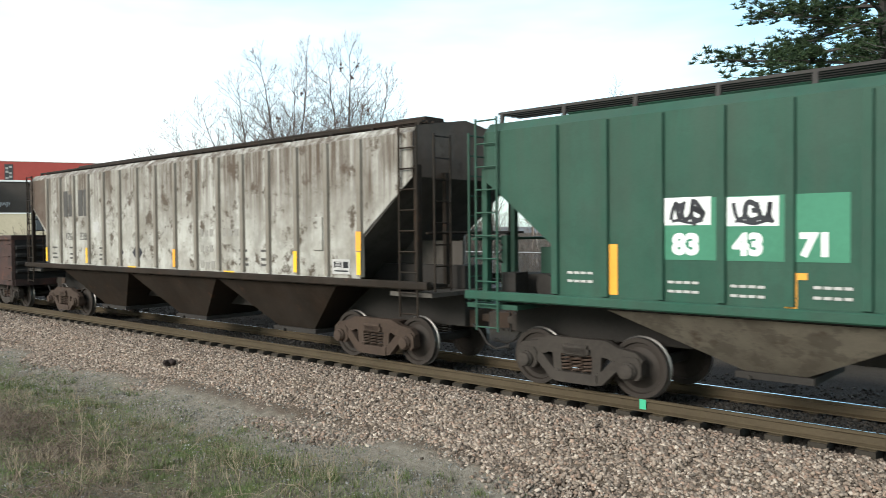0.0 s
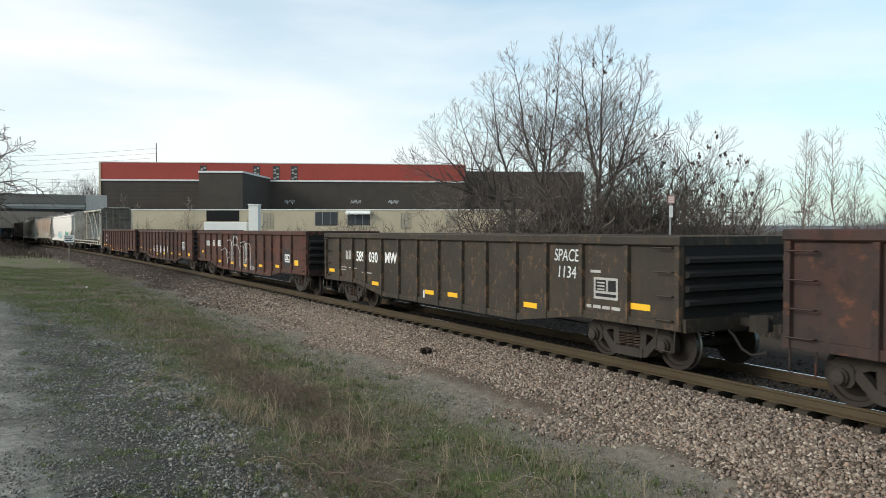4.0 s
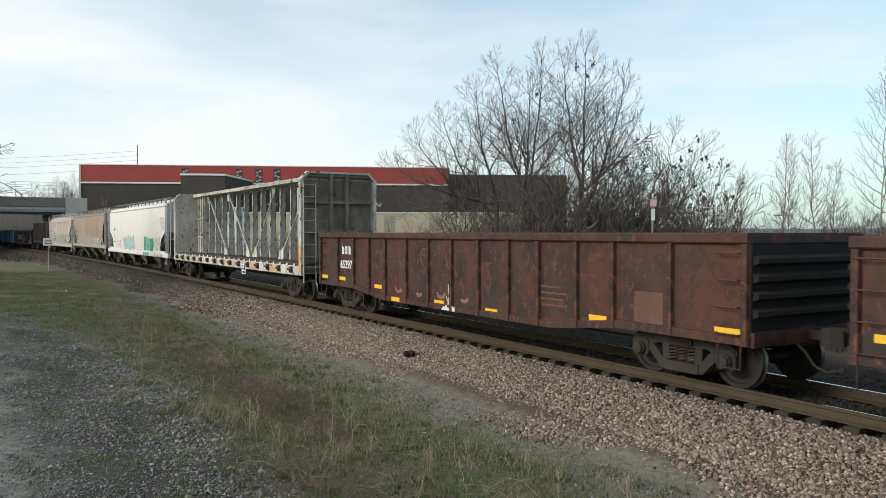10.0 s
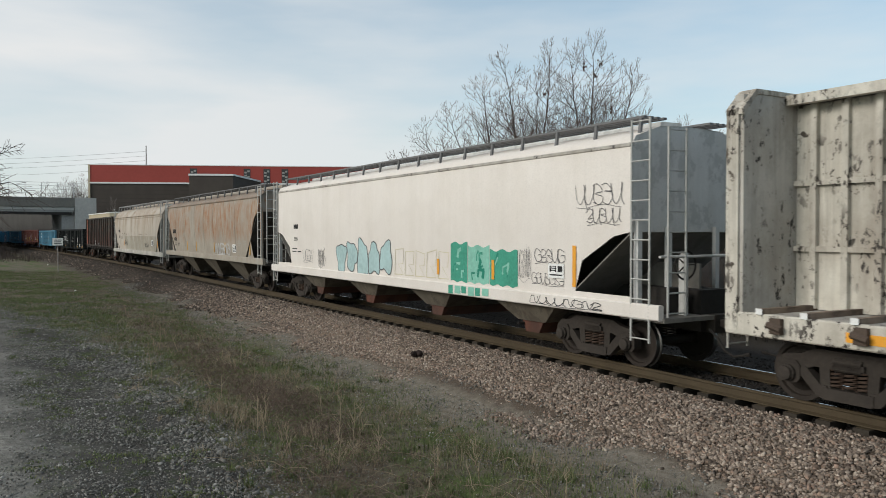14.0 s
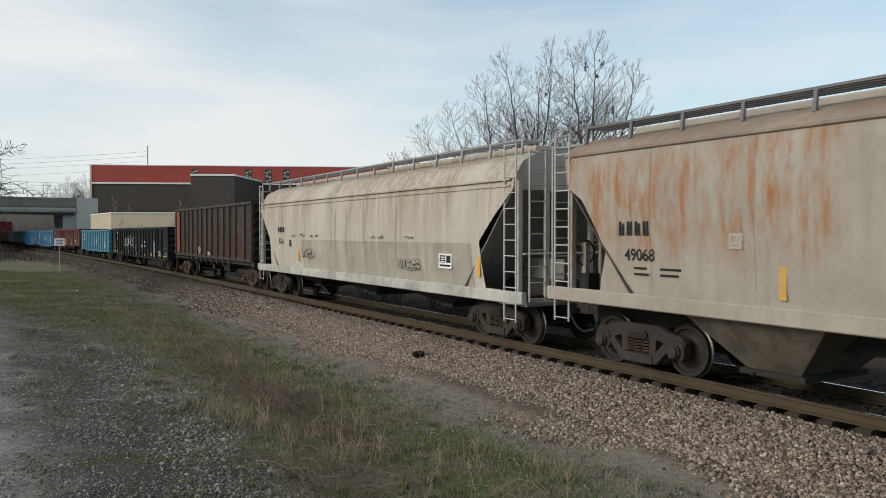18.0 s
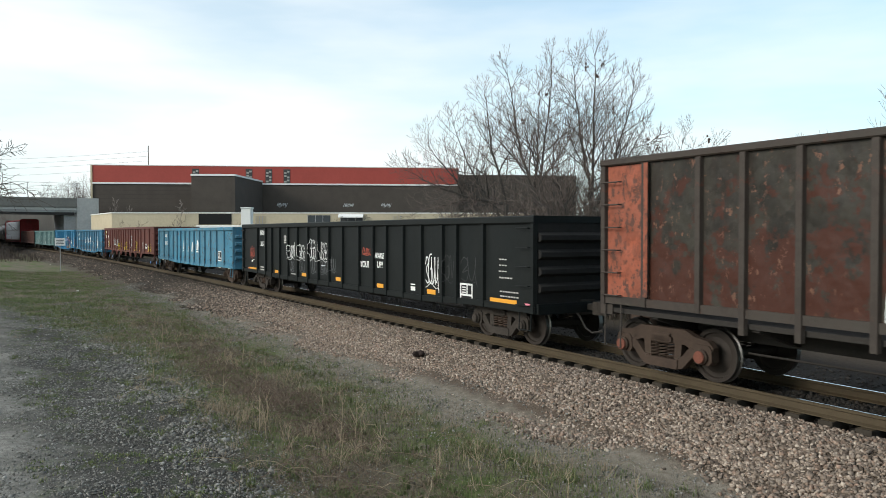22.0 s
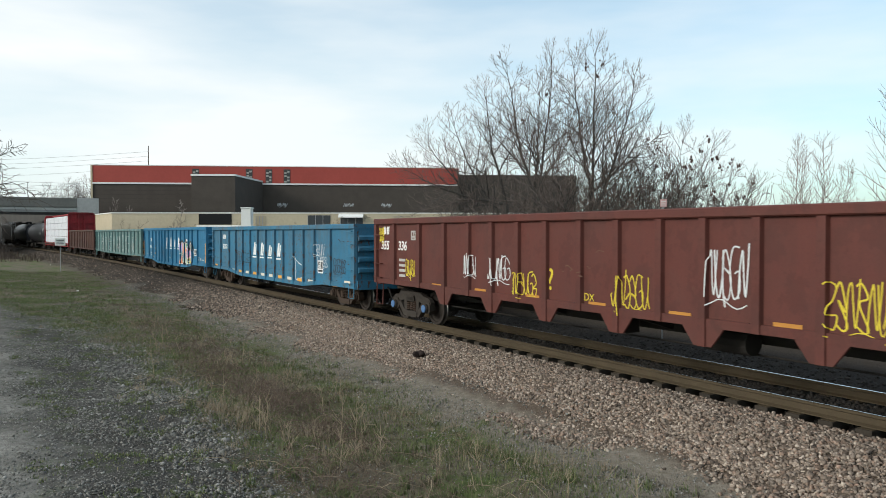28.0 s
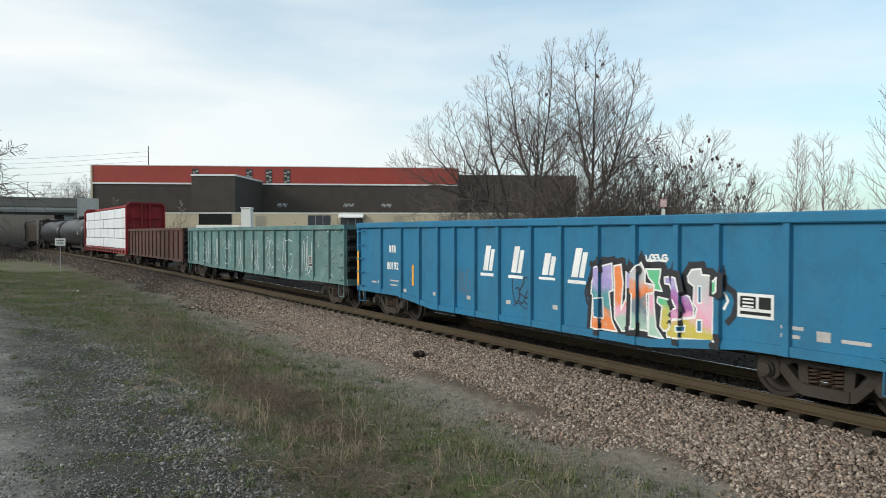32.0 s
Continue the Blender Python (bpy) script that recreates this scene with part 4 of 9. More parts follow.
def centre_beam(label, front_s, rear_s, skin, end_skin, top, deck, bays, load=None, iron=M_TRUCK, wood=None, outer=None, post_skin=None):
    L = rear_s - front_s
    E = L / 2
    w = thing("centre_beam_wagon", label, "freight wagon", group="wagons of the freight train")
    part("deck", Geo().box(-E + 0.1, E - 0.1, -1.34, 1.34, deck - 0.10, deck - 0.03), end_skin, w)
    for side in (-1, 1):
        a, b = (-1.45, -1.345) if side < 0 else (1.345, 1.45)
        part("side_sill", Geo().box(-E, E, a, b, deck - 0.36, deck - 0.02, 0.02), skin, w)
    part("centre_sill", Geo().box(-E + 0.3, E - 0.3, -0.4, 0.4, 0.66, deck - 0.105), M_UNDER, w)
    # risers across the deck
    me = Geo().box(-0.05, 0.05, -1.47, 1.47, -0.03, 0.05).mesh("deck_riser", wood or end_skin)
    cap = Geo().box(-0.055, 0.055, -1.478, -1.471, -0.03, 0.055).mesh("riser_cap", M_WHITE)
    nr = int(L / 0.72)
    for i in range(nr):
        r = part("deck_riser", me, None, w, at=(-E + 0.6 + (L - 1.2) * i / (nr - 1), 0, deck))
        part("riser_cap", cap, None, r)
    # strap winches along the sill
    g = Geo().tube([(0, -1.50, -0.16), (0, -1.44, -0.16)], 0.07, 8)
    g.box(-0.09, 0.09, -1.53, -1.455, -0.28, -0.06)
    g.tube([(-0.1, -1.55, -0.15), (0.12, -1.55, -0.20)], 0.05, 7)
    me = g.mesh("strap_winch", M_WINCH)
    nw = int(L / 1.25)
    for i in range(nw):
        part("strap_winch", me, None, w, at=(-E + 0.9 + (L - 1.8) * i / (nw - 1), 0, deck))
    # bulkheads
    for s in (1, -1):
        e = s * E
        a, b = sorted((e - s * 0.28, e - s * 0.22))
        bh = part("bulkhead", Geo().prism_x([(-1.42, deck - 0.3), (1.42, deck - 0.3), (1.42, top - 0.25), (1.15, top), (-1.15, top), (-1.42, top - 0.25)], a, b), end_skin, w)
        back = outer if outer and s > 0 else end_skin
        if outer and s > 0:
            a, b = sorted((e - s * 0.2185, e - s * 0.2155))
            part("bulkhead_sheet", Geo().box(a, b, -1.335, 1.335, deck - 0.28, top - 0.27), outer, w, "grimy brown outer sheet")
        for y in (-1.40, -0.30, 0.30, 1.40):
            a, b = sorted((e, e - s * 0.212))
            part("bulkhead_post", Geo().box(a, b, y - 0.06, y + 0.06, deck - 0.3, top - (0.28 if abs(y) > 1 else 0.05)), skin if abs(y) > 1 else back, w)
        for z in (deck + 0.1, deck + (top - deck) * 0.36, deck + (top - deck) * 0.68, top - 0.10):
            a, b = sorted((e - s * 0.05, e - s * 0.21))
            for y0, y1 in ((-1.335, -0.365), (-0.235, 0.235), (0.365, 1.335)):
                part("bulkhead_rail", Geo().box(a, b, y0, y1, z - 0.05, z + 0.05), back, w)
        rim = [(-1.46, top - 0.27), (-1.17, top + 0.03), (1.17, top + 0.03), (1.46, top - 0.27), (1.46, top - 0.36), (1.13, top - 0.045), (-1.13, top - 0.045), (-1.46, top - 0.36)]
        a, b = sorted((e + s * 0.01, e - s * 0.30))
        part("bulkhead_rim", Geo().prism_x(rim[::-1], a, b), skin, w)
        ladder(w, s * (E + 0.03), -1.36, deck - 0.6, top - 0.4, 0.45, "y", end_skin, True, 0.42)
        # sheeted bays next to the bulkhead
        a, b = sorted((e - s * 0.29, e - s * 1.75))
        part("end_panel", Geo().box(a, b, -0.20, 0.20, deck - 0.02, top - 0.16), skin, w)
        for k in range(3):
            xx = e - s * (0.62 + 0.5 * k)
            part("panel_rib", Geo().box(xx - 0.05, xx + 0.05, -0.29, -0.203, deck, top - 0.16), skin, w)
        for z in (deck + 0.9, deck + 1.9):
            part("panel_rail", Geo().box(a, b, -0.275, -0.203, z - 0.04, z + 0.04), skin, w)
    # top chord, posts and diagonals of the middle truss
    part("top_chord", Geo().prism_x([(-0.50, top - 0.17), (-0.36, top - 0.17), (-0.34, top - 0.10), (0.34, top - 0.10), (0.36, top - 0.17), (0.50, top - 0.17), (0.50, top - 0.02), (-0.50, top - 0.02)], -E + 0.30, E - 0.30), skin, w)
    xs = [7.39 - 1.216 * i for i in range(bays + 1)]
    g1 = Geo()
    z0, z1 = deck - 0.02, top - 0.17
    # each post: two flanges that spread towards the deck, with a web between
    for a in (-1, 1):
        fs = [(0, 1, 2, 3), (4, 7, 6, 5), (0, 4, 5, 1), (1, 5, 6, 2), (2, 6, 7, 3), (3, 7, 4, 0)]
        g1.add([(-0.075, a * 0.15, z0), (0.075, a * 0.15, z0), (0.075, a * 0.13, z0), (-0.075, a * 0.13, z0), (-0.05, a * 0.10, z1), (0.05, a * 0.10, z1), (0.05, a * 0.08, z1), (-0.05, a * 0.08, z1)],
               fs if a > 0 else [f[::-1] for f in fs])
    web = Geo().add([(0, -0.13, z0), (0, 0.13, z0), (0, 0.08, z1), (0, -0.08, z1), (0.012, -0.13, z0), (0.012, 0.13, z0), (0.012, 0.08, z1), (0.012, -0.08, z1)], [(0, 1, 2, 3), (7, 6, 5, 4)]).mesh("post_web", end_skin)
    me = g1.mesh("truss_post", post_skin or skin)
    for x in xs:
        post = part("truss_post", me, None, w, at=(x, 0, 0))
        part("post_web", web, None, post)
    k = 1.0 if L < 20 else L / 18.8
    for xa, xb in ((-6.8, -3.58), (-3.15, -0.04), (3.40, 0.82), (7.2, 4.21)):
        xa, xb = xa * k, xb * k
        part("truss_brace", Geo().tube([(xa, -0.20, z1 - 0.15), (xb, -0.23, z0 + 0.25)], 0.04, 6), skin, w)
        part("gusset", Geo().prism_y([(xb - 0.36, z0 + 0.02), (xb + 0.36, z0 + 0.02), (xb + (0.30 if xb < xa else -0.12), z0 + 0.55), (xb + (0.12 if xb < xa else -0.30), z0 + 0.50)], -0.275, -0.25), skin, w)
        part("gusset", Geo().prism_y([(xa + 0.3, z1), (xa - 0.3, z1), (xa - 0.05, z1 - 0.42), (xa + 0.05, z1 - 0.42)], -0.275, -0.25), skin, w)
    if load:
        for i, (la, lb) in enumerate(((-E + 0.45, -0.06), (0.06, E - 0.45))):
            for side in (-1, 1):
                y0, y1 = (-1.36, -0.52) if side < 0 else (0.52, 1.36)
                for r in range(4):
                    z = deck + 0.06 + r * 0.80
                    pk = new("lumber_pack", Geo().box(la + 0.05 * (r % 2), lb - 0.04 * ((r + 1) % 2), y0 + 0.03 * (r % 2), y1, z, z + 0.76, 0.03).mesh("lumber_pack", load))
                    pk.parent = w
                    for j in range(3):
                        xx = la + (lb - la) * (j + 0.5) / 3
                        part("strap", Geo().box(xx - 0.03, xx + 0.03, y0 + 0.026 * (r % 2) - 0.004, y0 + 0.03 * (r % 2) - 0.0005, z + 0.03, z + 0.73), M_STRAP, pk)
    spread = E - 1.7
    sets = running_gear(w, E - 0.1, -E + 0.1, spread, iron)
    WAGONS.append((w, (front_s + rear_s) / 2, spread, sets))
    return w, -E, E


def tank_wagon(label, front_s, rear_s, skin, iron=M_TRUCK):
    L = rear_s - front_s
    E = L / 2
    w = thing("tank_wagon", label, "freight wagon", group="wagons of the freight train")
    r, zc = 1.5, 2.45
    prof = [(0.05, -E + 0.75), (0.7, -E + 0.82), (1.2, -E + 1.02), (1.43, -E + 1.25), (r, -E + 1.5), (r, 0), (r, E - 1.5), (1.43, E - 1.25), (1.2, E - 1.02), (0.7, E - 0.82), (0.05, E - 0.75)]
    part("tank", Geo().lathe_x(prof, 36, 0, zc), skin, w, smooth=True)
    part("manway", Geo().lathe_x([(0.45, 0), (0.45, 0.4)], 16).mesh("manway", skin), None, w, at=(0, 0, zc + r - 0.05)).rotation_euler = (0, radians(-90), 0)
    for x in (-E + 2.0, E - 2.0):
        part("saddle", Geo().box(x - 0.5, x + 0.5, -1.2, 1.2, 0.9, 1.35), M_UNDER, w)
    for s in (1, -1):
        px = s * E
        part("end_platform", Geo().box(min(px, px - s * 1.6), max(px, px - s * 1.6), -1.4, 1.4, 0.95, 1.05), M_UNDER, w)
        part("hand_rail", Geo().tube([(px - s * 0.1, -1.4, 1.05), (px - s * 0.1, -1.4, 2.0), (px - s * 0.1, 1.4, 2.0), (px - s * 0.1, 1.4, 1.05)], 0.025, 6), skin, w)
    part("centre_sill", Geo().box(-E + 0.1, E - 0.1, -0.35, 0.35, 0.68, 0.945), M_UNDER, w)
    part("top_platform", Geo().box(-0.9, 0.9, -0.9, 0.9, zc + r + 0.10, zc + r + 0.15), M_UNDER, w)
    sets = running_gear(w, E, -E, E - 2.0, iron)
    WAGONS.append((w, (front_s + rear_s) / 2, E - 2.0, sets))
    return w, -E, E


# ---- the train, first wagon first ----
P_GREEN = paint("green_wagon_paint", (0.0135, 0.064, 0.040), (0.024, 0.083, 0.054), (0.05, 0.03, 0.02), (0.4, 0.75), (0.70, 0.78), 0.4, dirty=0.3, blotch=0.2, rain=((0.035, 0.06, 0.042), 1.5, 4.0, 0.5, 0.45))
P_NW = paint("grey_white_wagon_paint", (0.43, 0.415, 0.375), (0.31, 0.295, 0.258), (0.070, 0.052, 0.036), (0.42, 0.7), (0.54, 0.625), 0.65, dirt=(0.15, 0.125, 0.095), dirty=0.7, patch=1.4, blotch=0.30, rain=((0.075, 0.05, 0.033), 2.3, 3.7, 1.0, 0.40))
P_NW_END = paint("rusted_end_paint", (0.085, 0.055, 0.038), (0.13, 0.10, 0.075), (0.05, 0.028, 0.018), (0.5, 0.72), (0.56, 0.68), 0.6, blotch=0.4)
P_NW_RIB = paint("brown_rib_paint", (0.20, 0.172, 0.138), (0.32, 0.30, 0.26), (0.07, 0.035, 0.02), (0.5, 0.72), (0.6, 0.75), 0.5)
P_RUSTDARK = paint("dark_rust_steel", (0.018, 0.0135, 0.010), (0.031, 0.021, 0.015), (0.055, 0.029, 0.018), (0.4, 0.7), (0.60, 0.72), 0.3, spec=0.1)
P_BROWN2 = paint("brown_wagon_paint", (0.055, 0.024, 0.018), (0.030, 0.020, 0.018), (0.13, 0.048, 0.026), (0.4, 0.6), (0.56, 0.68), 0.5, blotch=0.6)
P_MW = paint("black_brown_wagon_paint", (0.034, 0.028, 0.021), (0.050, 0.040, 0.028), (0.11, 0.06, 0.03), (0.42, 0.7), (0.62, 0.72), 0.4, blotch=0.4, chips=((0.12, 0.07, 0.04), 0.57))
P_SOU = paint("red_brown_wagon_paint", (0.088, 0.030, 0.020), (0.030, 0.020, 0.018), (0.155, 0.055, 0.030), (0.42, 0.58), (0.57, 0.70), 0.75, dirty=0.5, blotch=0.5, chips=((0.155, 0.054, 0.029), 0.567))
P_SOU_B = paint("maroon_wagon_paint", (0.090, 0.031, 0.021), (0.028, 0.020, 0.018), (0.13, 0.050, 0.031), (0.42, 0.6), (0.58, 0.71), 0.75, dirty=0.5, blotch=0.5, chips=((0.14, 0.050, 0.029), 0.568))
P_CREAM = paint("cream_wagon_paint", (0.68, 0.645, 0.565), (0.55, 0.51, 0.435), (0.05, 0.04, 0.032), (0.4, 0.75), (0.62, 0.64), 0.7, dirty=0.55, dirt=(0.20, 0.15, 0.11), blotch=0.16, rain=((0.14, 0.11, 0.08), 1.0, 4.0, 0.7, 0.48), chips=((0.035, 0.028, 0.024), 0.555))
P_GREYBULK = paint("grey_wagon_paint", (0.50, 0.475, 0.43), (0.40, 0.365, 0.315), (0.06, 0.048, 0.04), (0.4, 0.7), (0.66, 0.68), 0.7, blotch=0.15, chips=((0.03, 0.027, 0.024), 0.575))
P_DECK = paint("weathered_deck", (0.30, 0.22, 0.16), (0.17, 0.12, 0.09), (0.08, 0.05, 0.035), (0.4, 0.65), (0.55, 0.68), 0.3, blotch=0.6)
P_WHITE = paint("white_wagon_paint", (0.72, 0.67, 0.62), (0.67, 0.615, 0.56), (0.40, 0.34, 0.25), (0.4, 0.8), (0.80, 0.9), 0.12, dirty=0.06, blotch=0.0, rain=((0.55, 0.50, 0.41), 1.0, 3.6, 0.15, 0.45))
P_LTGREY = paint("pale_grey_paint", (0.62, 0.61, 0.585), (0.54, 0.53, 0.50), (0.15, 0.10, 0.07), (0.4, 0.75), (0.74, 0.85), 0.25, dirty=0.2)
P_ADM = paint("beige_wagon_paint", (0.375, 0.335, 0.28), (0.32, 0.28, 0.23), (0.28, 0.15, 0.075), (0.4, 0.75), (0.64, 0.76), 0.4, dirty=0.25, patch=0.8, blotch=0.08, rain=((0.30, 0.13, 0.05), 1.85, 2.45, 1.0, 0.42, 3.8))
P_ACF = paint("cream_grey_wagon_paint", (0.49, 0.44, 0.377), (0.43, 0.385, 0.325), (0.34, 0.25, 0.17), (0.4, 0.75), (0.70, 0.84), 0.35, dirty=0.22, dirt=(0.22, 0.19, 0.165), patch=0.5, blotch=0.04, rain=((0.25, 0.165, 0.095), 2.0, 3.3, 0.7, 0.46))
P_ACF_SILL = paint("grey_sill_paint", (0.50, 0.48, 0.43), (0.42, 0.40, 0.36), (0.2, 0.14, 0.1), (0.4, 0.75), (0.7, 0.82), 0.4)
P_BAY = paint("grimy_bay_paint", (0.165, 0.142, 0.110), (0.105, 0.088, 0.067), (0.06, 0.043, 0.03), (0.4, 0.7), (0.58, 0.70), 0.6, blotch=0.5)
P_GATE = paint("rust_red_gate_paint", (0.13, 0.048, 0.030), (0.075, 0.034, 0.024), (0.05, 0.03, 0.022), (0.4, 0.7), (0.55, 0.7), 0.5)
P_ADM_ROOF = paint("brown_dusty_roof_paint", (0.30, 0.245, 0.19), (0.22, 0.17, 0.13), (0.26, 0.145, 0.085), (0.4, 0.7), (0.52, 0.66), 0.4, dirty=0.4, patch=0.8, blotch=0.2)
P_SLOPE_PALE = paint("pale_grey_slope_paint", (0.25, 0.235, 0.21), (0.18, 0.165, 0.145), (0.08, 0.06, 0.045), (0.4, 0.7), (0.60, 0.74), 0.5, blotch=0.25)
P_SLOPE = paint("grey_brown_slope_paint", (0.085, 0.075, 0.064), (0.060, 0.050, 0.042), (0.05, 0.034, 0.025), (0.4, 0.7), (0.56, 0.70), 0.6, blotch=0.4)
P_HIGH = paint("rusted_wagon_paint", (0.040, 0.036, 0.028), (0.023, 0.020, 0.016), (0.056, 0.020, 0.013), (0.42, 0.62), (0.462, 0.52), 0.45, rough=0.5, patch=2.0, blotch=0.55, chips=((0.15, 0.075, 0.05), 0.585), sink=(2.2, 0.10), dents=0.07, spec=0.2)
P_HIGH_POST = paint("grey_brown_post_paint", (0.046, 0.038, 0.031), (0.042, 0.030, 0.024), (0.085, 0.033, 0.021), (0.45, 0.7), (0.62, 0.72), 0.4)
P_ORANGE_END = paint("orange_end_paint", (0.36, 0.095, 0.05), (0.28, 0.078, 0.042), (0.10, 0.04, 0.026), (0.4, 0.7), (0.54, 0.60), 0.6, blotch=0.45, chips=((0.09, 0.04, 0.028), 0.53), dents=0.10)
P_BLACK = paint("black_wagon_paint", (0.0095, 0.0115, 0.0115), (0.0135, 0.0155, 0.015), (0.03, 0.026, 0.021), (0.35, 0.75), (0.74, 0.88), 0.2, rough=0.5, dirty=0.12, dirt=(0.02, 0.022, 0.022), blotch=0.2, spec=0.12)
P_BLUE_L = paint("pale_blue_wagon_paint", (0.040, 0.200, 0.315), (0.085, 0.235, 0.32), (0.11, 0.06, 0.04), (0.4, 0.7), (0.605, 0.66), 0.5, dirty=0.25, blotch=0.18, rain=((0.10, 0.11, 0.10), 0.9, 2.6, 0.4, 0.5), chips=((0.07, 0.05, 0.04), 0.60))
P_BLUE = paint("blue_wagon_paint", (0.018, 0.155, 0.275), (0.048, 0.182, 0.28), (0.11, 0.055, 0.035), (0.4, 0.7), (0.625, 0.69), 0.5, dirty=0.3, dirt=(0.07, 0.075, 0.075), blotch=0.18, rain=((0.09, 0.10, 0.10), 1.0, 2.9, 0.5, 0.45), chips=((0.085, 0.05, 0.036), 0.575))
P_BLUE_D = paint("bright_blue_wagon_paint", (0.016, 0.150, 0.282), (0.030, 0.165, 0.28), (0.05, 0.04, 0.035), (0.4, 0.8), (0.74, 0.84), 0.3, dirty=0.15, blotch=0.16)
P_CP = paint("oxide_red_wagon_paint", (0.112, 0.031, 0.023), (0.094, 0.028, 0.022), (0.10, 0.04, 0.028), (0.4, 0.75), (0.64, 0.78), 0.4, dirty=0.25, blotch=0.25)
P_TEAL = paint("teal_wagon_paint", (0.080, 0.185, 0.185), (0.150, 0.24, 0.23), (0.09, 0.055, 0.04), (0.4, 0.65), (0.60, 0.68), 0.5, dirty=0.3, blotch=0.35)
P_RUSTGON = paint("rust_brown_wagon_paint", (0.10, 0.04, 0.03), (0.06, 0.035, 0.03), (0.17, 0.06, 0.03), (0.4, 0.65), (0.58, 0.74), 0.5)
P_RED = paint("red_wagon_paint", (0.33, 0.022, 0.028), (0.27, 0.03, 0.03), (0.1, 0.04, 0.03), (0.4, 0.75), (0.7, 0.85), 0.2)
P_TANK = paint("black_tank_paint", (0.020, 0.021, 0.024), (0.03, 0.03, 0.032), (0.05, 0.04, 0.03), (0.4, 0.75), (0.75, 0.9), 0.2, rough=0.4)

M_WALK_GREY = plain("dull_walkway_steel", (0.15, 0.15, 0.15), 0.7, 0.0, 0.4, 8)

RIBBED = [(1.44, 1.50, 1.76), (1.44, 2.35, 1.76), (1.44, 3.40, 0.42), (1.44, 4.16, 0.42), (1.30, 4.30, 0.42), (0.0, 4.50, 0.42)]
SMOOTH = [(1.40, 1.28, 1.45), (1.45, 1.60, 1.55), (1.48, 2.1, 1.70), (1.52, 2.6, 1.42), (1.53, 3.05, 1.10), (1.52, 3.30, 0.68), (1.50, 3.62, 0.60), (1.47, 3.90, 0.55), (1.36, 4.02, 0.55), (1.10, 4.16, 0.55), (0.7, 4.27, 0.55), (0.0, 4.32, 0.55)]
FLAT = [(1.47, 1.02, 0.72), (1.47, 1.34, 0.72), (1.47, 1.35, 2.18), (1.47, 1.92, 2.0), (1.47, 2.38, 1.16), (1.47, 2.46, 0.72), (1.46, 3.98, 0.72), (1.38, 4.12, 0.72), (0.8, 4.32, 0.72), (0.0, 4.36, 0.72)]
ACF = [(1.40, 1.05, 0.5), (1.41, 1.20, 0.5), (1.41, 1.21, 1.55), (1.48, 1.7, 1.6), (1.53, 2.25, 1.65), (1.54, 2.80, 1.05), (1.50, 3.36, 0.40), (1.42, 3.66, 0.40), (1.22, 3.98, 0.40), (0.75, 4.22, 0.40), (0.0, 4.30, 0.40)]

hopper0 = hopper("dark green ribbed covered hopper wagon with white numbers", -25.41, -7.91, [(a, b - (0.16 if b > 2 else 0.1), c) for a, b, c in RIBBED], P_GREEN, 1.42, (1.76, 3.24), P_GREEN, ribs=18, rib_span=14.0, sill_h=(0.06, 0.08), iron=M_TRUCK, walk_z=4.34, walk_skin=M_DARK_STEEL, bay_skin=P_BAY, rail_white=False, truck_in=1.85)
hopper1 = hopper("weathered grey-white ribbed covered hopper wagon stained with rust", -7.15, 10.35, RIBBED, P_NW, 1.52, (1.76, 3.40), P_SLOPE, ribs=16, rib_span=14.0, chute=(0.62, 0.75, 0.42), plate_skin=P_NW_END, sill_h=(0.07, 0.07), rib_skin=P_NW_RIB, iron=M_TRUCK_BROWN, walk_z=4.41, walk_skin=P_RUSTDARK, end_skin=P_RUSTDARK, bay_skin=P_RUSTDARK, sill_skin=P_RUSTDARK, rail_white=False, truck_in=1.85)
gon2 = gondola("rusty brown low gondola wagon with faded marks", 11.57, 28.10, 2.45, 0.79, [-6.93, -5.44, -4.3, -3.3, -2.31, -1.04, 0.08, 1.13, 2.22, 3.3, 4.45, 5.51, 6.77], P_BROWN2, belly=0.50)
gon3 = gondola("black-brown gondola wagon with white painted numbers", 30.00, 45.70, 2.33, 0.78, [-6.6, -5.54, -4.59, -3.43, -2.34, -1.25, -0.13, 1.02, 2.07, 3.24, 4.29, 5.38, 6.6], P_MW, belly=0.52)
gon4 = gondola("red-brown gondola wagon with white outline graffiti", 47.50, 64.10, 2.38, 0.78, [-6.75, -5.59, -4.38, -3.34, -2.22, -1.14, -0.01, 1.02, 2.14, 3.29, 4.3, 5.42, 6.65], P_SOU, belly=0.53)
gon5 = gondola("rusty maroon gondola wagon with large white numbers", 65.38, 82.00, 2.40, 0.76, [-6.91, -5.62, -4.56, -3.54, -2.36, -1.23, -0.13, 0.95, 2.14, 3.22, 4.34, 5.4, 6.64], P_SOU_B, belly=0.50)
gon6 = gondola("rusty maroon gondola wagon with faint old lettering", 83.53, 99.85, 2.44, 0.78, [-6.71, -5.54, -4.5, -3.48, -2.27, -1.13, -0.03, 1.11, 2.24, 3.25, 4.39, 5.36, 6.67], P_SOU_B, belly=0.58)
beam7 = centre_beam("empty cream centre-beam flat wagon with peeling paint", 101.50, 120.50, P_CREAM, P_GREYBULK, 4.55, 1.30, 12, wood=P_DECK, post_skin=paint("chipped_post_paint", (0.62, 0.59, 0.535), (0.42, 0.38, 0.325), (0.045, 0.036, 0.030), (0.38, 0.66), (0.56, 0.60), 0.7, dirty=0.4, blotch=0.5, chips=((0.035, 0.028, 0.024), 0.52)), outer=paint("brown_grime_paint", (0.25, 0.21, 0.165), (0.165, 0.132, 0.10), (0.05, 0.036, 0.028), (0.4, 0.7), (0.6, 0.7), 0.7, blotch=0.4))
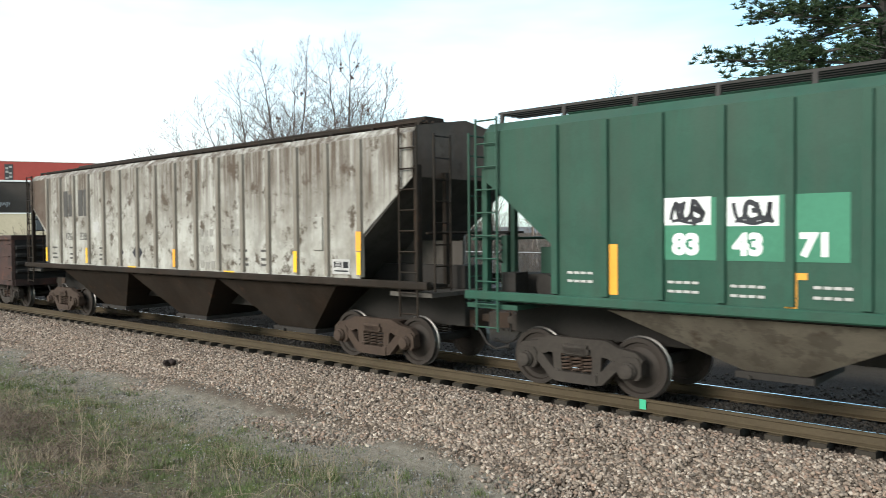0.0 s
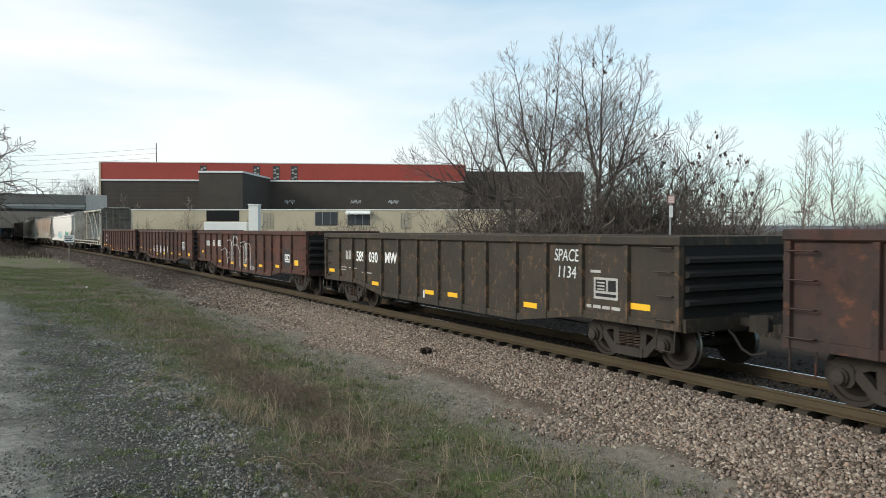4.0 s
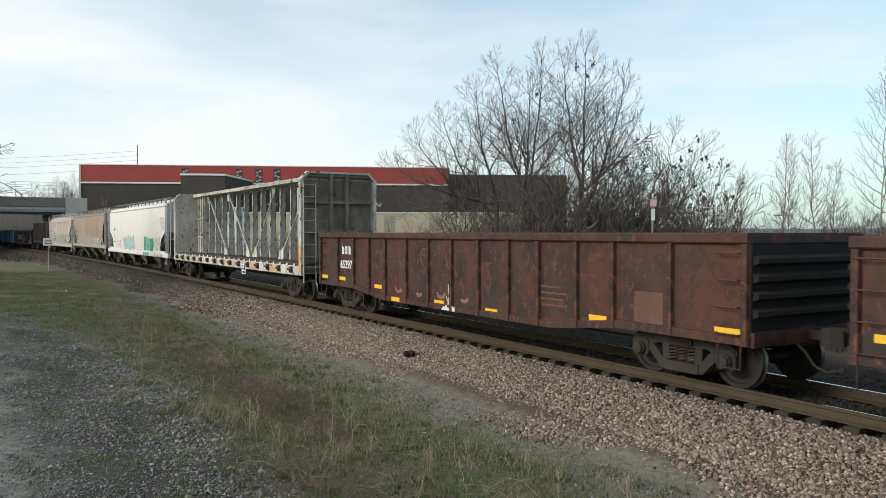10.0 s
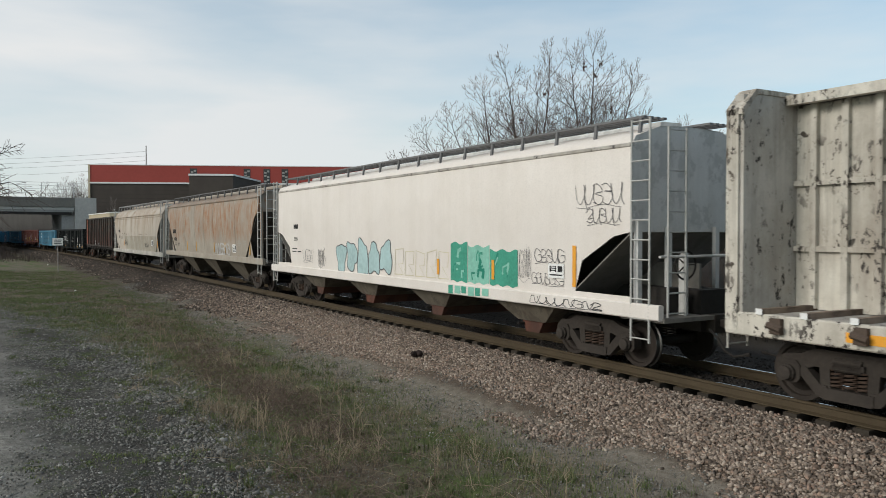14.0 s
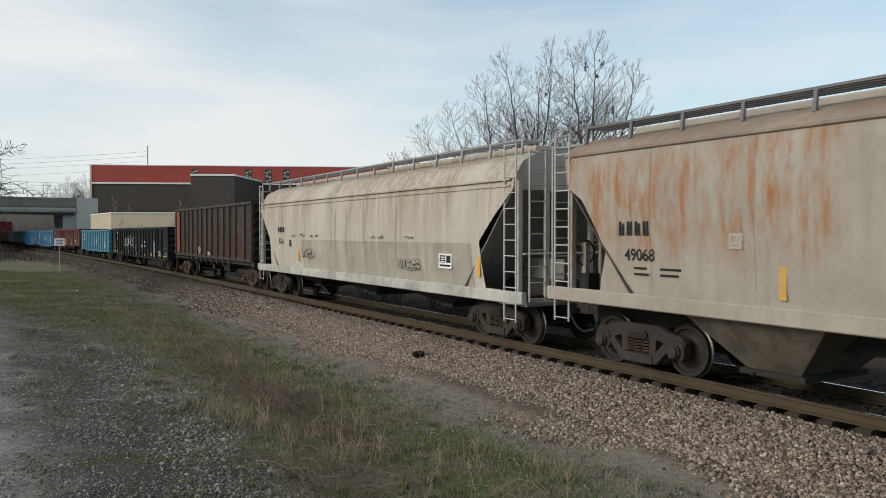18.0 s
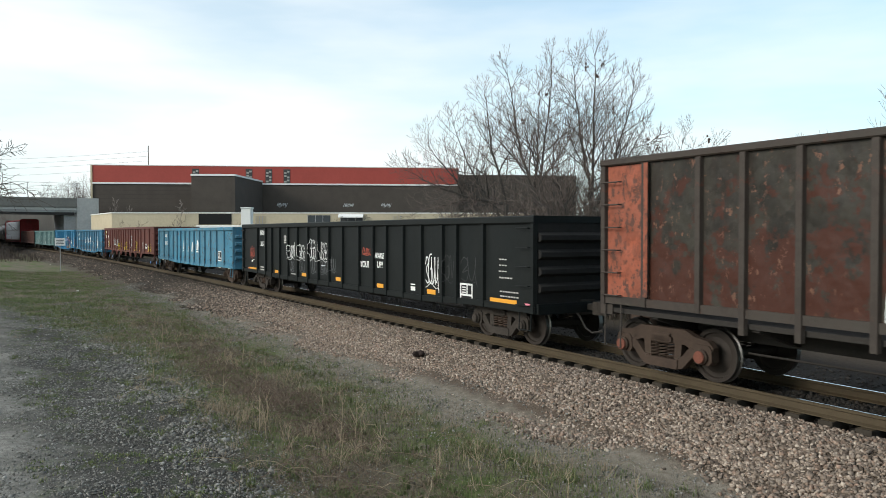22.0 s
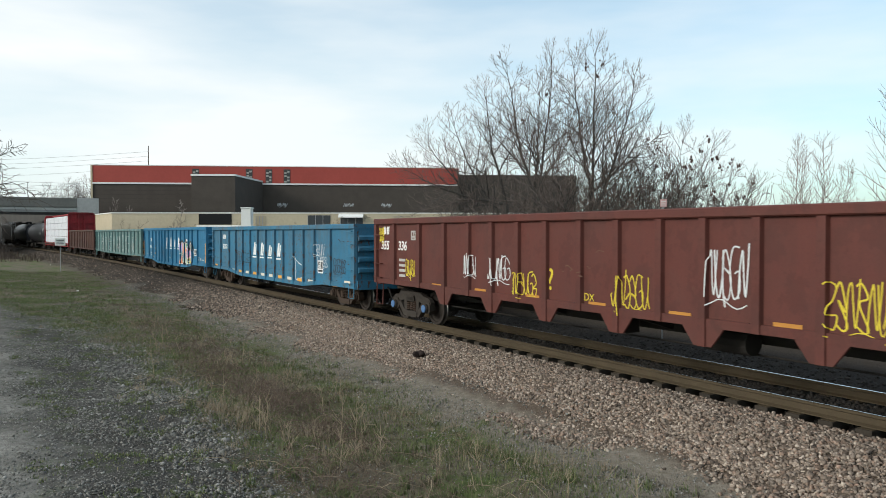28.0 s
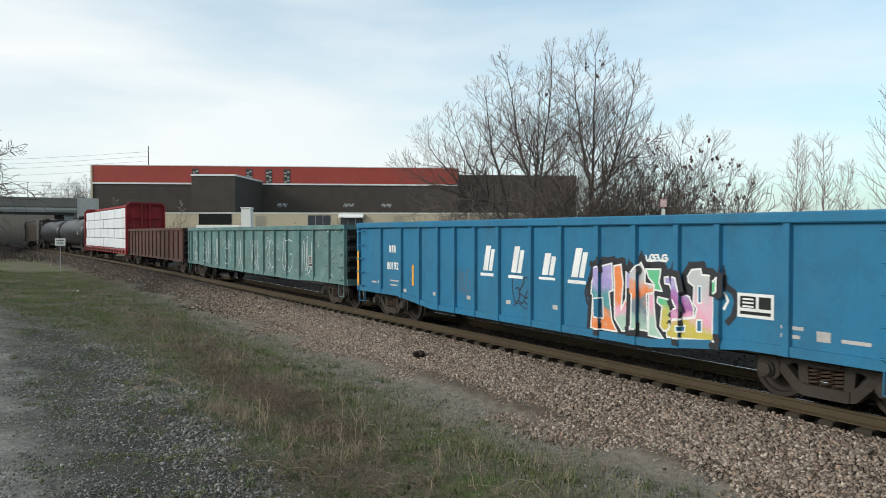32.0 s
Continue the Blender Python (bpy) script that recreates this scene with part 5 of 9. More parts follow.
hopper8 = hopper("white four-bay covered hopper wagon with green graffiti", 121.75, 141.75, FLAT, P_WHITE, 1.14, (1.6, 2.45), P_SLOPE_PALE, bays=4, walk_z=4.49, walk_skin=M_WALK_GREY, end_skin=P_LTGREY, bay_skin=P_BAY, chute=(0.47, 1.12, 0.58), bay_half=1.15, pitch=4.0, gate_skin=P_GATE, brake_end=1)
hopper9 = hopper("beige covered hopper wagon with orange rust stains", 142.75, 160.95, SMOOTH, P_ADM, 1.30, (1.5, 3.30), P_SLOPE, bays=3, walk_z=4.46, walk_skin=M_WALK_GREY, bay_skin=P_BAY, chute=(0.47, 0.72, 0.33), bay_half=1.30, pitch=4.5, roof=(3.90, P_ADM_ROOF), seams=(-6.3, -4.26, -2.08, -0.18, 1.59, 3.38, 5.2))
hopper10 = hopper("cream rounded covered hopper wagon streaked with rust", 161.70, 179.75, ACF, P_ACF, 1.10, (1.5, 3.35), P_SLOPE_PALE, bays=3, walk_z=4.46, sill_skin=P_ACF_SILL, bay_skin=M_UNDER, chute=(0.23, 0.62, 0.6), seams=(-6.0, -3.6, -1.2, 1.2, 3.6, 6.0), lines=(3.45, 3.58), truck_in=1.62)
gon11 = gondola("high-sided rusted brown gondola wagon with an orange end", 180.77, 195.20, 3.76, 1.18, [-6.14, -4.98, -4.15, -3.22, -2.17, -1.29, -0.28, 0.69, 1.76, 2.81, 3.8, 4.77, 6.11], P_HIGH, P_HIGH_POST, ribs=6, lip=0.12, tails=0.25, cap=M_CAP_RUST, iron=M_TRUCK_BROWN, truck_in=1.15)
gon12 = gondola("long black gondola wagon with white tags", 197.20, 217.95, 2.80, 0.78, [-8.28, -7.23, -6.46, -5.51, -4.57, -3.57, -2.52, -1.57, -0.61, 0.5, 1.74, 2.73, 3.58, 4.59, 5.6, 6.65, 7.32, 8.46], P_BLACK, belly=0.70, truck_in=1.74)
gon13 = gondola("pale blue gondola wagon with scraped paint", 219.42, 235.85, 2.70, 0.80, [-6.68, -5.34, -4.11, -3.1, -2.19, -1.16, -0.13, 0.89, 2.06, 3.13, 4.23, 5.35, 6.68], P_BLUE_L, belly=0.72, iron=M_TRUCK_BROWN, end_skin=P_BLUE_L)
gon14 = gondola("oxide red gondola wagon with yellow tags", 237.20, 257.60, 2.84, 1.02, [-9.0, -7.56, -6.29, -5.17, -4.21, -3.23, -2.28, -1.24, -0.24, 0.77, 1.68, 2.66, 3.67, 4.62, 5.62, 6.95, 8.5], P_CP, belly=0.98, tails=0.30, post_w=0.18, cap=M_CAP_BLUE, end_skin=P_CP, gussets=(-6.29, -4.21, -2.28, -0.24, 1.68, 3.67, 5.62))
gon15 = gondola("blue gondola wagon with slanted white lettering", 259.00, 275.80, 2.72, 0.72, [-6.99, -5.56, -4.48, -3.42, -2.33, -1.28, -0.24, 0.86, 1.83, 2.93, 3.95, 5.0, 6.42], P_BLUE, belly=0.56, iron=M_TRUCK_BROWN, end_skin=P_BLUE)
gon16 = gondola("bright blue gondola wagon with a colourful mural", 277.00, 293.45, 2.74, 0.72, [-6.63, -5.38, -4.36, -3.4, -2.6, -1.71, -0.76, 0.41, 1.38, 2.43, 3.37, 4.32, 5.13, 6.32], P_BLUE_D, belly=0.52, end_skin=P_BLUE_D)
gon17 = gondola("long faded teal gondola wagon with scratched sides", 294.41, 315.51, 2.70, 0.80, [1.06 + 1.36 * k for k in range(-8, 7)], P_TEAL, belly=0.74)
gon18 = gondola("rust-brown gondola wagon with vertical ribs", 316.81, 333.81, 2.72, 0.80, 15, P_RUSTGON)
centre_beam("red centre-beam flat wagon loaded with white-wrapped lumber", 335.01, 357.21, P_RED, P_RED, 4.75, 1.15, 12, load=M_WRAP)
tank20 = tank_wagon("black tank wagon with end platforms", 359.21, 377.81, P_TANK)
tank_wagon("black tank wagon with end platforms", 379.21, 397.81, P_TANK)
hopper("dark covered hopper wagon with a pale roof", 399.41, 416.61, SMOOTH, P_MW, 1.30, (1.5, 3.30), P_BAY, bays=3, walk_z=4.46)


# ---- bridge ----
M_PALE_RAIL = plain("pale_railing", (0.55, 0.56, 0.56), 0.6, 0.2, 0.3, 5)


def make_bridge():
    b = thing("road_bridge", "grey concrete road bridge with a mesh fence over the track", "bridge", kind="structure")
    o = Vector((-66.0, 127.0, 0))
    u = Vector((0.82, 0.572, 0)).normalized()
    v = Vector((-u.y, u.x, 0))
    m = Matrix.Translation(o) @ Matrix(((u.x, v.x, 0, 0), (u.y, v.y, 0, 0), (0, 0, 1, 0), (0, 0, 0, 1)))
    b.matrix_world = m
    part("deck", Geo().box(-40, 5.0, 0, 12, 5.85, 7.7), M_CONCRETE, b)
    part("parapet", Geo().box(-40, 5.0, -0.35, -0.004, 6.7, 8.25), plain("stained_fascia", (0.21, 0.195, 0.17), 0.95, 0, 0.5, 1.0, 0.2), b)
    part("girder", Geo().box(-40, 4.6, 0.1, 1.0, 5.4, 5.845), M_DARK_STEEL, b)
    # paler than the deck: the light on the lower flange is in the colour
    part("bearing_beam", Geo().box(-40, 4.9, -0.15, -0.01, 6.22, 6.6), plain("lit_flange", (0.52, 0.50, 0.46), 0.9, 0, 0.4, 1.2, 0.1), b)
    part("pier", Geo().box(3.1, 5.6, 0.6, 11, -1, 5.84), M_CONCRETE, b)
    part("abutment", Geo().prism_y([(5.02, -1), (8.4, -1), (8.4, 8.3), (5.02, 8.3)], -0.2, 12), plain("pale_abutment", (0.50, 0.47, 0.43), 0.9, 0, 0.5, 1.0, 0.2), b)
    part("far_pier", Geo().box(-16, -14, 0.6, 11, -1, 5.84), M_CONCRETE, b)
    for i in range(18):
        part("fence_post", Geo().box(-36 + i * 2.4, -35.93 + i * 2.4, -0.2, -0.13, 8.25, 10.7), M_PALE_RAIL, b)
    for z in (8.9, 9.6, 10.2, 10.7):
        part("fence_rail", Geo().box(-40, 6, -0.19, -0.15, z, z + 0.05), M_PALE_RAIL, b)
    return b


make_bridge()


def retaining_walls():
    # dark grey walls that line the cutting beyond the bridge and hide the sky under it
    mat = plain("dark_concrete", (0.07, 0.066, 0.060), 0.95, 0, 0.5, 0.8, 0.2)
    for a, name in ((5.0, "wall_far"), (-8.5, "wall_near")):
        vs, fs = [], []
        n = 30
        for i in range(n + 1):
            s = 131 + 300 * i / n
            b = a + (0.6 if a > 0 else -0.6)
            vs += [on_track(s, a, -1), on_track(s, a, 8.3), on_track(s, b, 8.3), on_track(s, b, -1)]
        for i in range(n):
            for j in range(3):
                fs.append((4 * i + j, 4 * i + j + 1, 4 * i + j + 5, 4 * i + j + 4))
        tagged(new(name, Geo().add(vs, fs).mesh(name, mat)), "dark grey concrete retaining wall", "wall", kind="structure")


retaining_walls()

# ---- building behind the track ----
M_RED_WALL = plain("red_panel", (0.36, 0.065, 0.05), 0.7, 0, 0.25, 0.8, 0.1)
M_BROWN_WALL = plain("brown_brick", (0.075, 0.062, 0.052), 0.9, 0, 0.35, 2.5, 0.2)
M_TRIM = plain("white_trim", (0.75, 0.74, 0.70), 0.7, 0, 0.2, 2, 0.0)
M_CREAM_WALL = plain("cream_wall", (0.50, 0.425, 0.30), 0.85, 0, 0.3, 0.9, 0.1)


def make_building():
    b = thing("warehouse_building", "long brown brick building with a red panel band", "building", (-66.5, 148.0, 0), turn=6.0)
    part("wall", Geo().box(-0.9, 70, 0, 40, -1, 12.0), M_BROWN_WALL, b)
    part("red_band", Geo().box(-0.9, 70, -0.1, 40, 12.004, 15.4), M_RED_WALL, b)
    part("trim", Geo().box(-1.0, 70.1, -0.2, -0.104, 11.85, 12.15), M_TRIM, b)
    part("roof_edge", Geo().box(-1.0, 70.1, -0.15, 40, 15.404, 15.55), M_TRIM, b)
    part("wing", Geo().box(70.004, 95, 2, 38, -1, 14.3), M_BROWN_WALL, b)
    part("block", Geo().prism_z([(21.2, -17), (28.6, -17), (31.2, -0.11), (21.2, -0.11)], -1, 12.6), M_BROWN_WALL, b)
    part("block_trim", Geo().prism_z([(21.1, -17.15), (28.7, -17.15), (31.3, -0.2), (31.2, -0.2), (28.65, -17.02), (21.1, -17.02)], 12.3, 12.62), M_TRIM, b)
    return b


make_building()


def make_cream_store():
    c = thing("cream_store", "low cream-painted block store with doors", "building", (-48.5, 108.0, 0), turn=2.0)
    plan = [(1.9, 0), (62, 0), (62, 14), (-6.8, 14)]
    part("wall", Geo().prism_z(plan, -1, 5.15), M_CREAM_WALL, c)
    part("coping", Geo().prism_z([(1.82, -0.08), (62.05, -0.08), (62.05, 14.05), (-6.95, 14.05)], 5.154, 5.3), M_TRIM, c)
    return c


make_cream_store()


# ---- marks on the wagons ----
M_SPRAY_GREY = plain("pale_grey_spray", (0.60, 0.62, 0.62), 0.75, 0, 0.35, 6, 0.0)
M_SPRAY_DARK = plain("black_spray", (0.03, 0.03, 0.035), 0.7, 0, 0.3, 6, 0.0)
M_FAINT = plain("faint_chalk", (0.05, 0.052, 0.052), 0.8, 0, 0.4, 6, 0.0)
M_SPRAY_GHOST = plain("thin_black_spray", (0.10, 0.10, 0.105), 0.75, 0, 0.4, 6, 0.0)
M_SPRAY_RED = plain("red_spray", (0.32, 0.07, 0.045), 0.75, 0, 0.3, 6, 0.0)
M_SPRAY_YELLOW = plain("yellow_spray", (0.62, 0.48, 0.04), 0.7, 0, 0.3, 6, 0.0)
M_SPRAY_GREEN = plain("green_spray", (0.05, 0.30, 0.21), 0.7, 0, 0.6, 5, 0.0)
M_GHOST = plain("ghost_spray", (0.13, 0.135, 0.14), 0.8, 0, 0.5, 6, 0.0)
M_FADED = plain("faded_paint_mark", (0.135, 0.07, 0.05), 0.85, 0, 0.6, 9, 0.0)
M_PINK = plain("pink_plate", (0.70, 0.22, 0.28), 0.7, 0, 0.2, 6, 0.0)
M_RUST_SCRAPE = plain("rust_scrape", (0.085, 0.055, 0.04), 0.9, 0, 0.5, 10, 0.1)
M_PALE_STRIP = plain("pale_strip", (0.66, 0.58, 0.46), 0.6, 0, 0.25, 6, 0.0)


def slabs(parent, x, z, y, count, h, w, gap, material, lean=0.0, line=False, name="mark", label="white block mark"):
    """A company's mark as plain slanted blocks, one for each letter's place, slit from top to foot; line: with a bar under each."""
    for i in range(count):
        g = Geo()
        a = x + i * (w + gap)
        yy = (y(a + w / 2) if callable(y) else y) - 0.002
        sh = lambda q, r: (q + lean * (r - z), r)
        quads = [(a, a + w * 0.52, z, z + h), (a + w * 0.62, a + w, z, z + h * (1 if i % 2 else 0.86))]
        for q0, q1, r0, r1 in quads:
            pts = [sh(q0, r0), sh(q1, r0), sh(q1, r1), sh(q0, r1)]
            g.prism_y(pts, yy - 0.003, yy)
        if line:
            g.box(a - 0.1, a + w + 0.06, yy - 0.003, yy, z - h * 0.22, z - h * 0.10)
        part(name, g, material, parent, label)


def patch(g, x0, x1, lo, hi, face, lift, n=0.05):
    """A painted field between two curves lo(x), hi(x), laid over sheet and posts."""
    k = max(2, int((x1 - x0) / n))
    xs = [x0 + (x1 - x0) * i / k for i in range(k + 1)]
    vs = []
    for x in xs:
        y = face(x) - lift
        vs += [(x, y, lo(x)), (x, y, hi(x))]
    g.add(vs, [(2 * i, 2 * i + 2, 2 * i + 3, 2 * i + 1) for i in range(k)])


def smear(parent, x, z, w, h, face, material, seed, n=14, name="paint_scrape", label=""):
    """Short worn scrapes scattered over a field."""
    rnd = random.Random(seed)
    g = Geo()
    for _ in range(n):
        cx, cz = x + rnd.random() * w, z + rnd.random() * h
        l, a = rnd.uniform(0.05, 0.24), rnd.uniform(-0.5, 0.4)
        pts = [(cx + l * u * math.cos(a), cz + l * u * math.sin(a) + rnd.uniform(-0.02, 0.02)) for u in (0, 0.3, 0.6, 1)]
        f0 = face(cx + l / 2)
        ribbon(g, pts, rnd.uniform(0.008, 0.03), f0 - 0.001 if callable(face) else face)
    return tagged(part(name, g, material, parent), label, kind="stuff")


def on_body(levels):
    """The painted face of a hopper: its depth at a height."""
    def at(z):
        for (ya, za, _), (yb, zb, _) in zip(levels, levels[1:]):
            if z <= zb:
                return -(ya + (yb - ya) * max(0, z - za) / (zb - za)) - 0.008
        return -1.5
    return at


def mark_gondolas():
    w, a, b, face = gon2
    f = face(0.0) if face(0.0) > -1.4 else -1.389
    flat = -1.387
    for x, ch, m in ((-2.64, "6", M_WHITE),):
        letters(ch, 0.62, m, w, x, 1.12, flat, "number")
    for x in (-1.58, -0.45, 0.64, 1.90):
        scrawl(w, x - 0.2, 0.9, 0.4, 0.42, flat, M_FADED, int(x * 10), 1, 0.07, "faded_letter")
        smear(w, x - 0.3, 1.7, 0.7, 0.4, lambda q: flat, M_FADED, int(x * 7) + 3, 7, "worn_mark")
    reflectors(w, flat, [(-6.22, 0.88), (-4.0, 0.83), (-1.58, 0.79), (1.66, 0.70), (3.93, 0.69), (6.0, 1.04)], M_ORANGE)
    part("reflector", Geo().box(8.12, 8.23, flat - 0.006, flat - 0.002, 1.2, 1.85), M_ORANGE, w)
    consolidated(w, 6.08, 1.36, flat, 0.48, 0.34)
    bars(w, 3.4, 0.82, flat, [(0, 0, 0.8, 0.05), (0, 0.1, 0.7, 0.05), (0, 0.2, 0.8, 0.05)], M_FADED)

    w, a, b, face = gon3
    slabs(w, -6.15, 1.50, flat, 2, 0.28, 0.17, 0.06, M_DULL_WHITE)
    for x, t in ((-5.01, "589"), (-4.08, "030")):
        letters(t, 0.42, M_WHITE, w, x, 1.60, flat, "number", bold=0.008)
    letters("MW", 0.42, M_WHITE, w, -2.90, 1.62, flat, "lettering", bold=0.012)
    reflectors(w, flat, [(-7.34, 1.09), (-3.94, 0.85), (-0.64, 0.82), (0.53, 0.84), (3.71, 0.86), (6.9, 1.1)], M_YELLOW)
    letters("SPACE", 0.34, M_SPRAY_GREY, w, 4.88, 1.93, flat, "graffiti", 0.15, label="white sprayed lettering", wide=0.78)
    letters("1134", 0.33, M_SPRAY_GREY, w, 4.89, 1.60, flat, "graffiti", 0.1, label="white sprayed lettering", wide=0.9)
    consolidated(w, 5.70, 1.16, flat, 0.64, 0.40, M_DULL_WHITE)
    bars(w, 5.5, 0.98, flat, [(0, 0, 0.12, 0.06), (0.18, 0, 0.2, 0.06), (0.43, 0, 0.2, 0.06), (0.68, 0, 0.22, 0.06), (0.1, 0.66, 0.28, 0.05)], M_DULL_WHITE)
    bars(w, -6.6, 1.22, flat, [(0, 0, 0.5, 0.03), (0.7, 0, 0.6, 0.03), (0, -0.08, 0.45, 0.03), (1.7, -0.1, 0.7, 0.03)], M_DULL_WHITE)
    part("pale_stain", Geo().box(-0.98, -0.9, flat - 0.004, flat, 0.6, 0.86), M_SPRAY_GREY, w)

    w, a, b, face = gon4
    slabs(w, -6.55, 1.60, flat, 3, 0.28, 0.15, 0.07, M_WHITE)
    letters("65", 0.40, M_WHITE, w, -5.08, 1.74, flat, "number", bold=0.008)
    letters("885", 0.40, M_WHITE, w, -3.99, 1.74, flat, "number", bold=0.008)
    # tall looping outlines from end to end of four panels
    g = Geo()
    for i, (x, wd, lo, hi) in enumerate(((-3.0, 0.55, 0.72, 1.55), (-2.05, 0.42, 0.75, 1.95), (-1.55, 0.28, 0.80, 1.9), (-0.95, 0.55, 0.65, 1.75), (-1.0, 0.22, 1.72, 2.15), (0.25, 0.5, 0.62, 1.9), (0.9, 0.42, 0.62, 1.85), (0.05, 0.2, 0.6, 1.7))):
        for d in (0.0, 0.09):
            pts = [(x - wd + d, lo)] + [(x - (wd - d) * math.cos(math.pi * k / 12) * (1 + 0.1 * math.sin(i + k)), hi - (wd - d) * 0.9 + (wd - d) * 0.9 * math.sin(math.pi * k / 12)) for k in range(13)] + [(x + wd - d, lo + 0.1 + 0.12 * (i % 3))]
            dense = [(p[0] + (q[0] - p[0]) * u / 6, p[1] + (q[1] - p[1]) * u / 6) for p, q in zip(pts, pts[1:]) for u in range(6)] + [pts[-1]]
            ribbon(g, dense, 0.026, lambda q, k=i: face(q) - 0.0006 * k)
    for i, (cx, cz, rw, rh) in enumerate(((-2.35, 1.15, 0.26, 0.30), (-0.95, 1.90, 0.20, 0.20), (0.50, 1.35, 0.24, 0.36))):
        ring = []
        for k in range(40):
            a = 2 * math.pi * k / 40
            r = 1 + 0.18 * math.sin(3 * a + i) + 0.12 * math.sin(5 * a + 2 * i)
            ring.append((cx + rw * r * math.cos(a), cz + rh * r * math.sin(a)))
        ribbon(g, ring + [ring[0]], 0.028, lambda q, k=i: face(q) - 0.006 - 0.0006 * k)
    tagged(part("graffiti", g, M_SPRAY_GREY, w), "pale outline graffiti", kind="stuff")
    letters("B TEAM", 0.24, M_SPRAY_GREY, w, 1.62, 0.76, flat, "graffiti", label="small white sprayed words")
    reflectors(w, flat - 0.004, [(-7.36, 1.27), (-3.92, 0.88), (-1.66, 0.87), (0.50, 0.84), (2.74, 0.91), (4.92, 0.98)], M_YELLOW)
    reflectors(w, flat, [(7.1, 1.19)], M_YELLOW, 0.42, 0.2)
    part("touch_up", Geo().box(6.84, 7.36, flat - 0.0015, flat + 0.002, 1.05, 1.33), M_SPRAY_DARK, w)
    part("touch_up", Geo().box(5.6, 6.6, flat - 0.0015, flat + 0.002, 1.05, 1.65), M_SPRAY_DARK, w)
    part("black_patch", Geo().box(5.74, 6.46, flat - 0.001, flat + 0.002, 1.08, 1.55), M_BLACK_MARK, w)
    consolidated(w, 5.82, 1.18, flat - 0.002, 0.54, 0.30)
    for i, x in enumerate((2.3, 3.6, 5.0)):
        smear(w, x - 0.3, 1.7, 0.8, 0.5, lambda q: flat, M_FADED, 40 + i, 10, "worn_mark")

    w, a, b, face = gon5
    for x, t, s in ((-2.93, "6", 0.62), (-1.88, "5", 0.62), (-0.70, "8", 0.64), (0.38, "4", 0.64), (1.47, "1", 0.60)):
        letters(t, s, M_WHITE, w, x, 1.12, flat - 0.004, "number", bold=0.012, wide=1.12)
    letters("1", 0.3, M_SPRAY_GREY, w, -0.35, 0.68, flat, "number")
    reflectors(w, flat - 0.002, [(-7.78, 1.12), (-3.97, 1.01), (-1.81, 0.79), (0.40, 0.88), (2.67, 0.95), (4.84, 0.95)], M_YELLOW)
    reflectors(w, flat, [(7.21, 0.97)], M_YELLOW, 0.42, 0.22)
    consolidated(w, 5.50, 1.27, flat, 0.60, 0.42)
    for i, x in enumerate((-3.9, -2.7, -1.6, -0.4, 0.6, 1.8, 2.9, 4.0, 6.6)):
        smear(w, x - 0.3, 1.55, 0.6, 0.55, lambda q: flat, M_FADED, 60 + i, 9, "worn_mark")
    for i in range(9):
        part("chalk_dot", Geo().box(-4 + i * 1.2, -3.88 + i * 1.2, -1.474, -1.4705, 2.28, 2.33), M_DULL_WHITE, w)

    w, a, b, face = gon6
    tan_mark = plain("worn_tan_mark", (0.26, 0.13, 0.08), 0.8, 0, 0.6, 12, 0.0)
    slabs(w, -6.45, 1.78, flat, 3, 0.25, 0.15, 0.09, M_WHITE)
    letters("65297", 0.34, M_WHITE, w, -6.15, 1.46, flat, "number", bold=0.006)
    for i, (x, z) in enumerate(((-3.6, 1.75), (-2.5, 1.75), (-1.3, 1.75), (-0.1, 1.7), (-2.78, 0.95), (-1.67, 0.9), (-0.57, 0.9), (0.5, 0.95))):
        if z > 1.5:
            scrawl(w, x - 0.2, z - 0.22, 0.4, 0.5, flat, M_FADED, 80 + i, 1, 0.045, "faded_letter")
        else:
            # only the lower half of each old letter is left
            g = Geo()
            ribbon(g, [(x - 0.17 * math.cos(math.pi * k / 10) - 0.03 * math.sin(i), 0.99 - (0.12 + 0.02 * (i % 2)) * math.sin(math.pi * k / 10) ** 0.7) for k in range(2 * (i % 2), 11 - (i % 3))], 0.085, flat)
            part("faded_letter", g, tan_mark, w)
        smear(w, x - 0.3, 1.6, 0.6, 0.5, lambda q: flat, M_FADED, 90 + i, 6, "worn_mark")
    reflectors(w, flat - 0.003, [(-7.80, 1.03), (-6.43, 1.03), (-3.97, 0.93), (-0.64, 0.74), (1.58, 0.72), (4.95, 0.89), (7.76, 0.96)], M_YELLOW)
    reflectors(w, -1.4365, [(-2.84, 0.66)], M_YELLOW)
    g = Geo()
    patch(g, -0.44, 0.15, lambda x: 0.585, lambda x: 0.67 + 0.03 * math.sin(19 * x) + 0.02 * math.sin(47 * x), lambda x: -1.4365, 0.004, 0.02)
    patch(g, -0.26, -0.03, lambda x: 0.70, lambda x: 0.72 + 0.22 * math.exp(-((x + 0.15) / 0.07) ** 2) + 0.04 * math.sin(24 * x) + 0.03 * math.sin(61 * x), lambda x: flat, 0.004, 0.015)
    for p in (((-0.16, 0.78), (-0.19, 1.0), (-0.22, 1.21)), ((-0.18, 0.74), (-0.25, 0.82), (-0.31, 0.91)), ((-0.13, 0.76), (-0.10, 0.84), (-0.07, 0.91)), ((-0.22, 0.62), (-0.36, 0.66), (-0.43, 0.63)), ((-0.04, 0.62), (0.03, 0.70), (0.08, 0.71)), ((0.08, 0.71), (0.11, 0.62), (0.14, 0.56))):
        ribbon(g, p, 0.028, flat - 0.004)
    part("paint_splash", g, M_SPRAY_GREY, w, "white splash of paint")
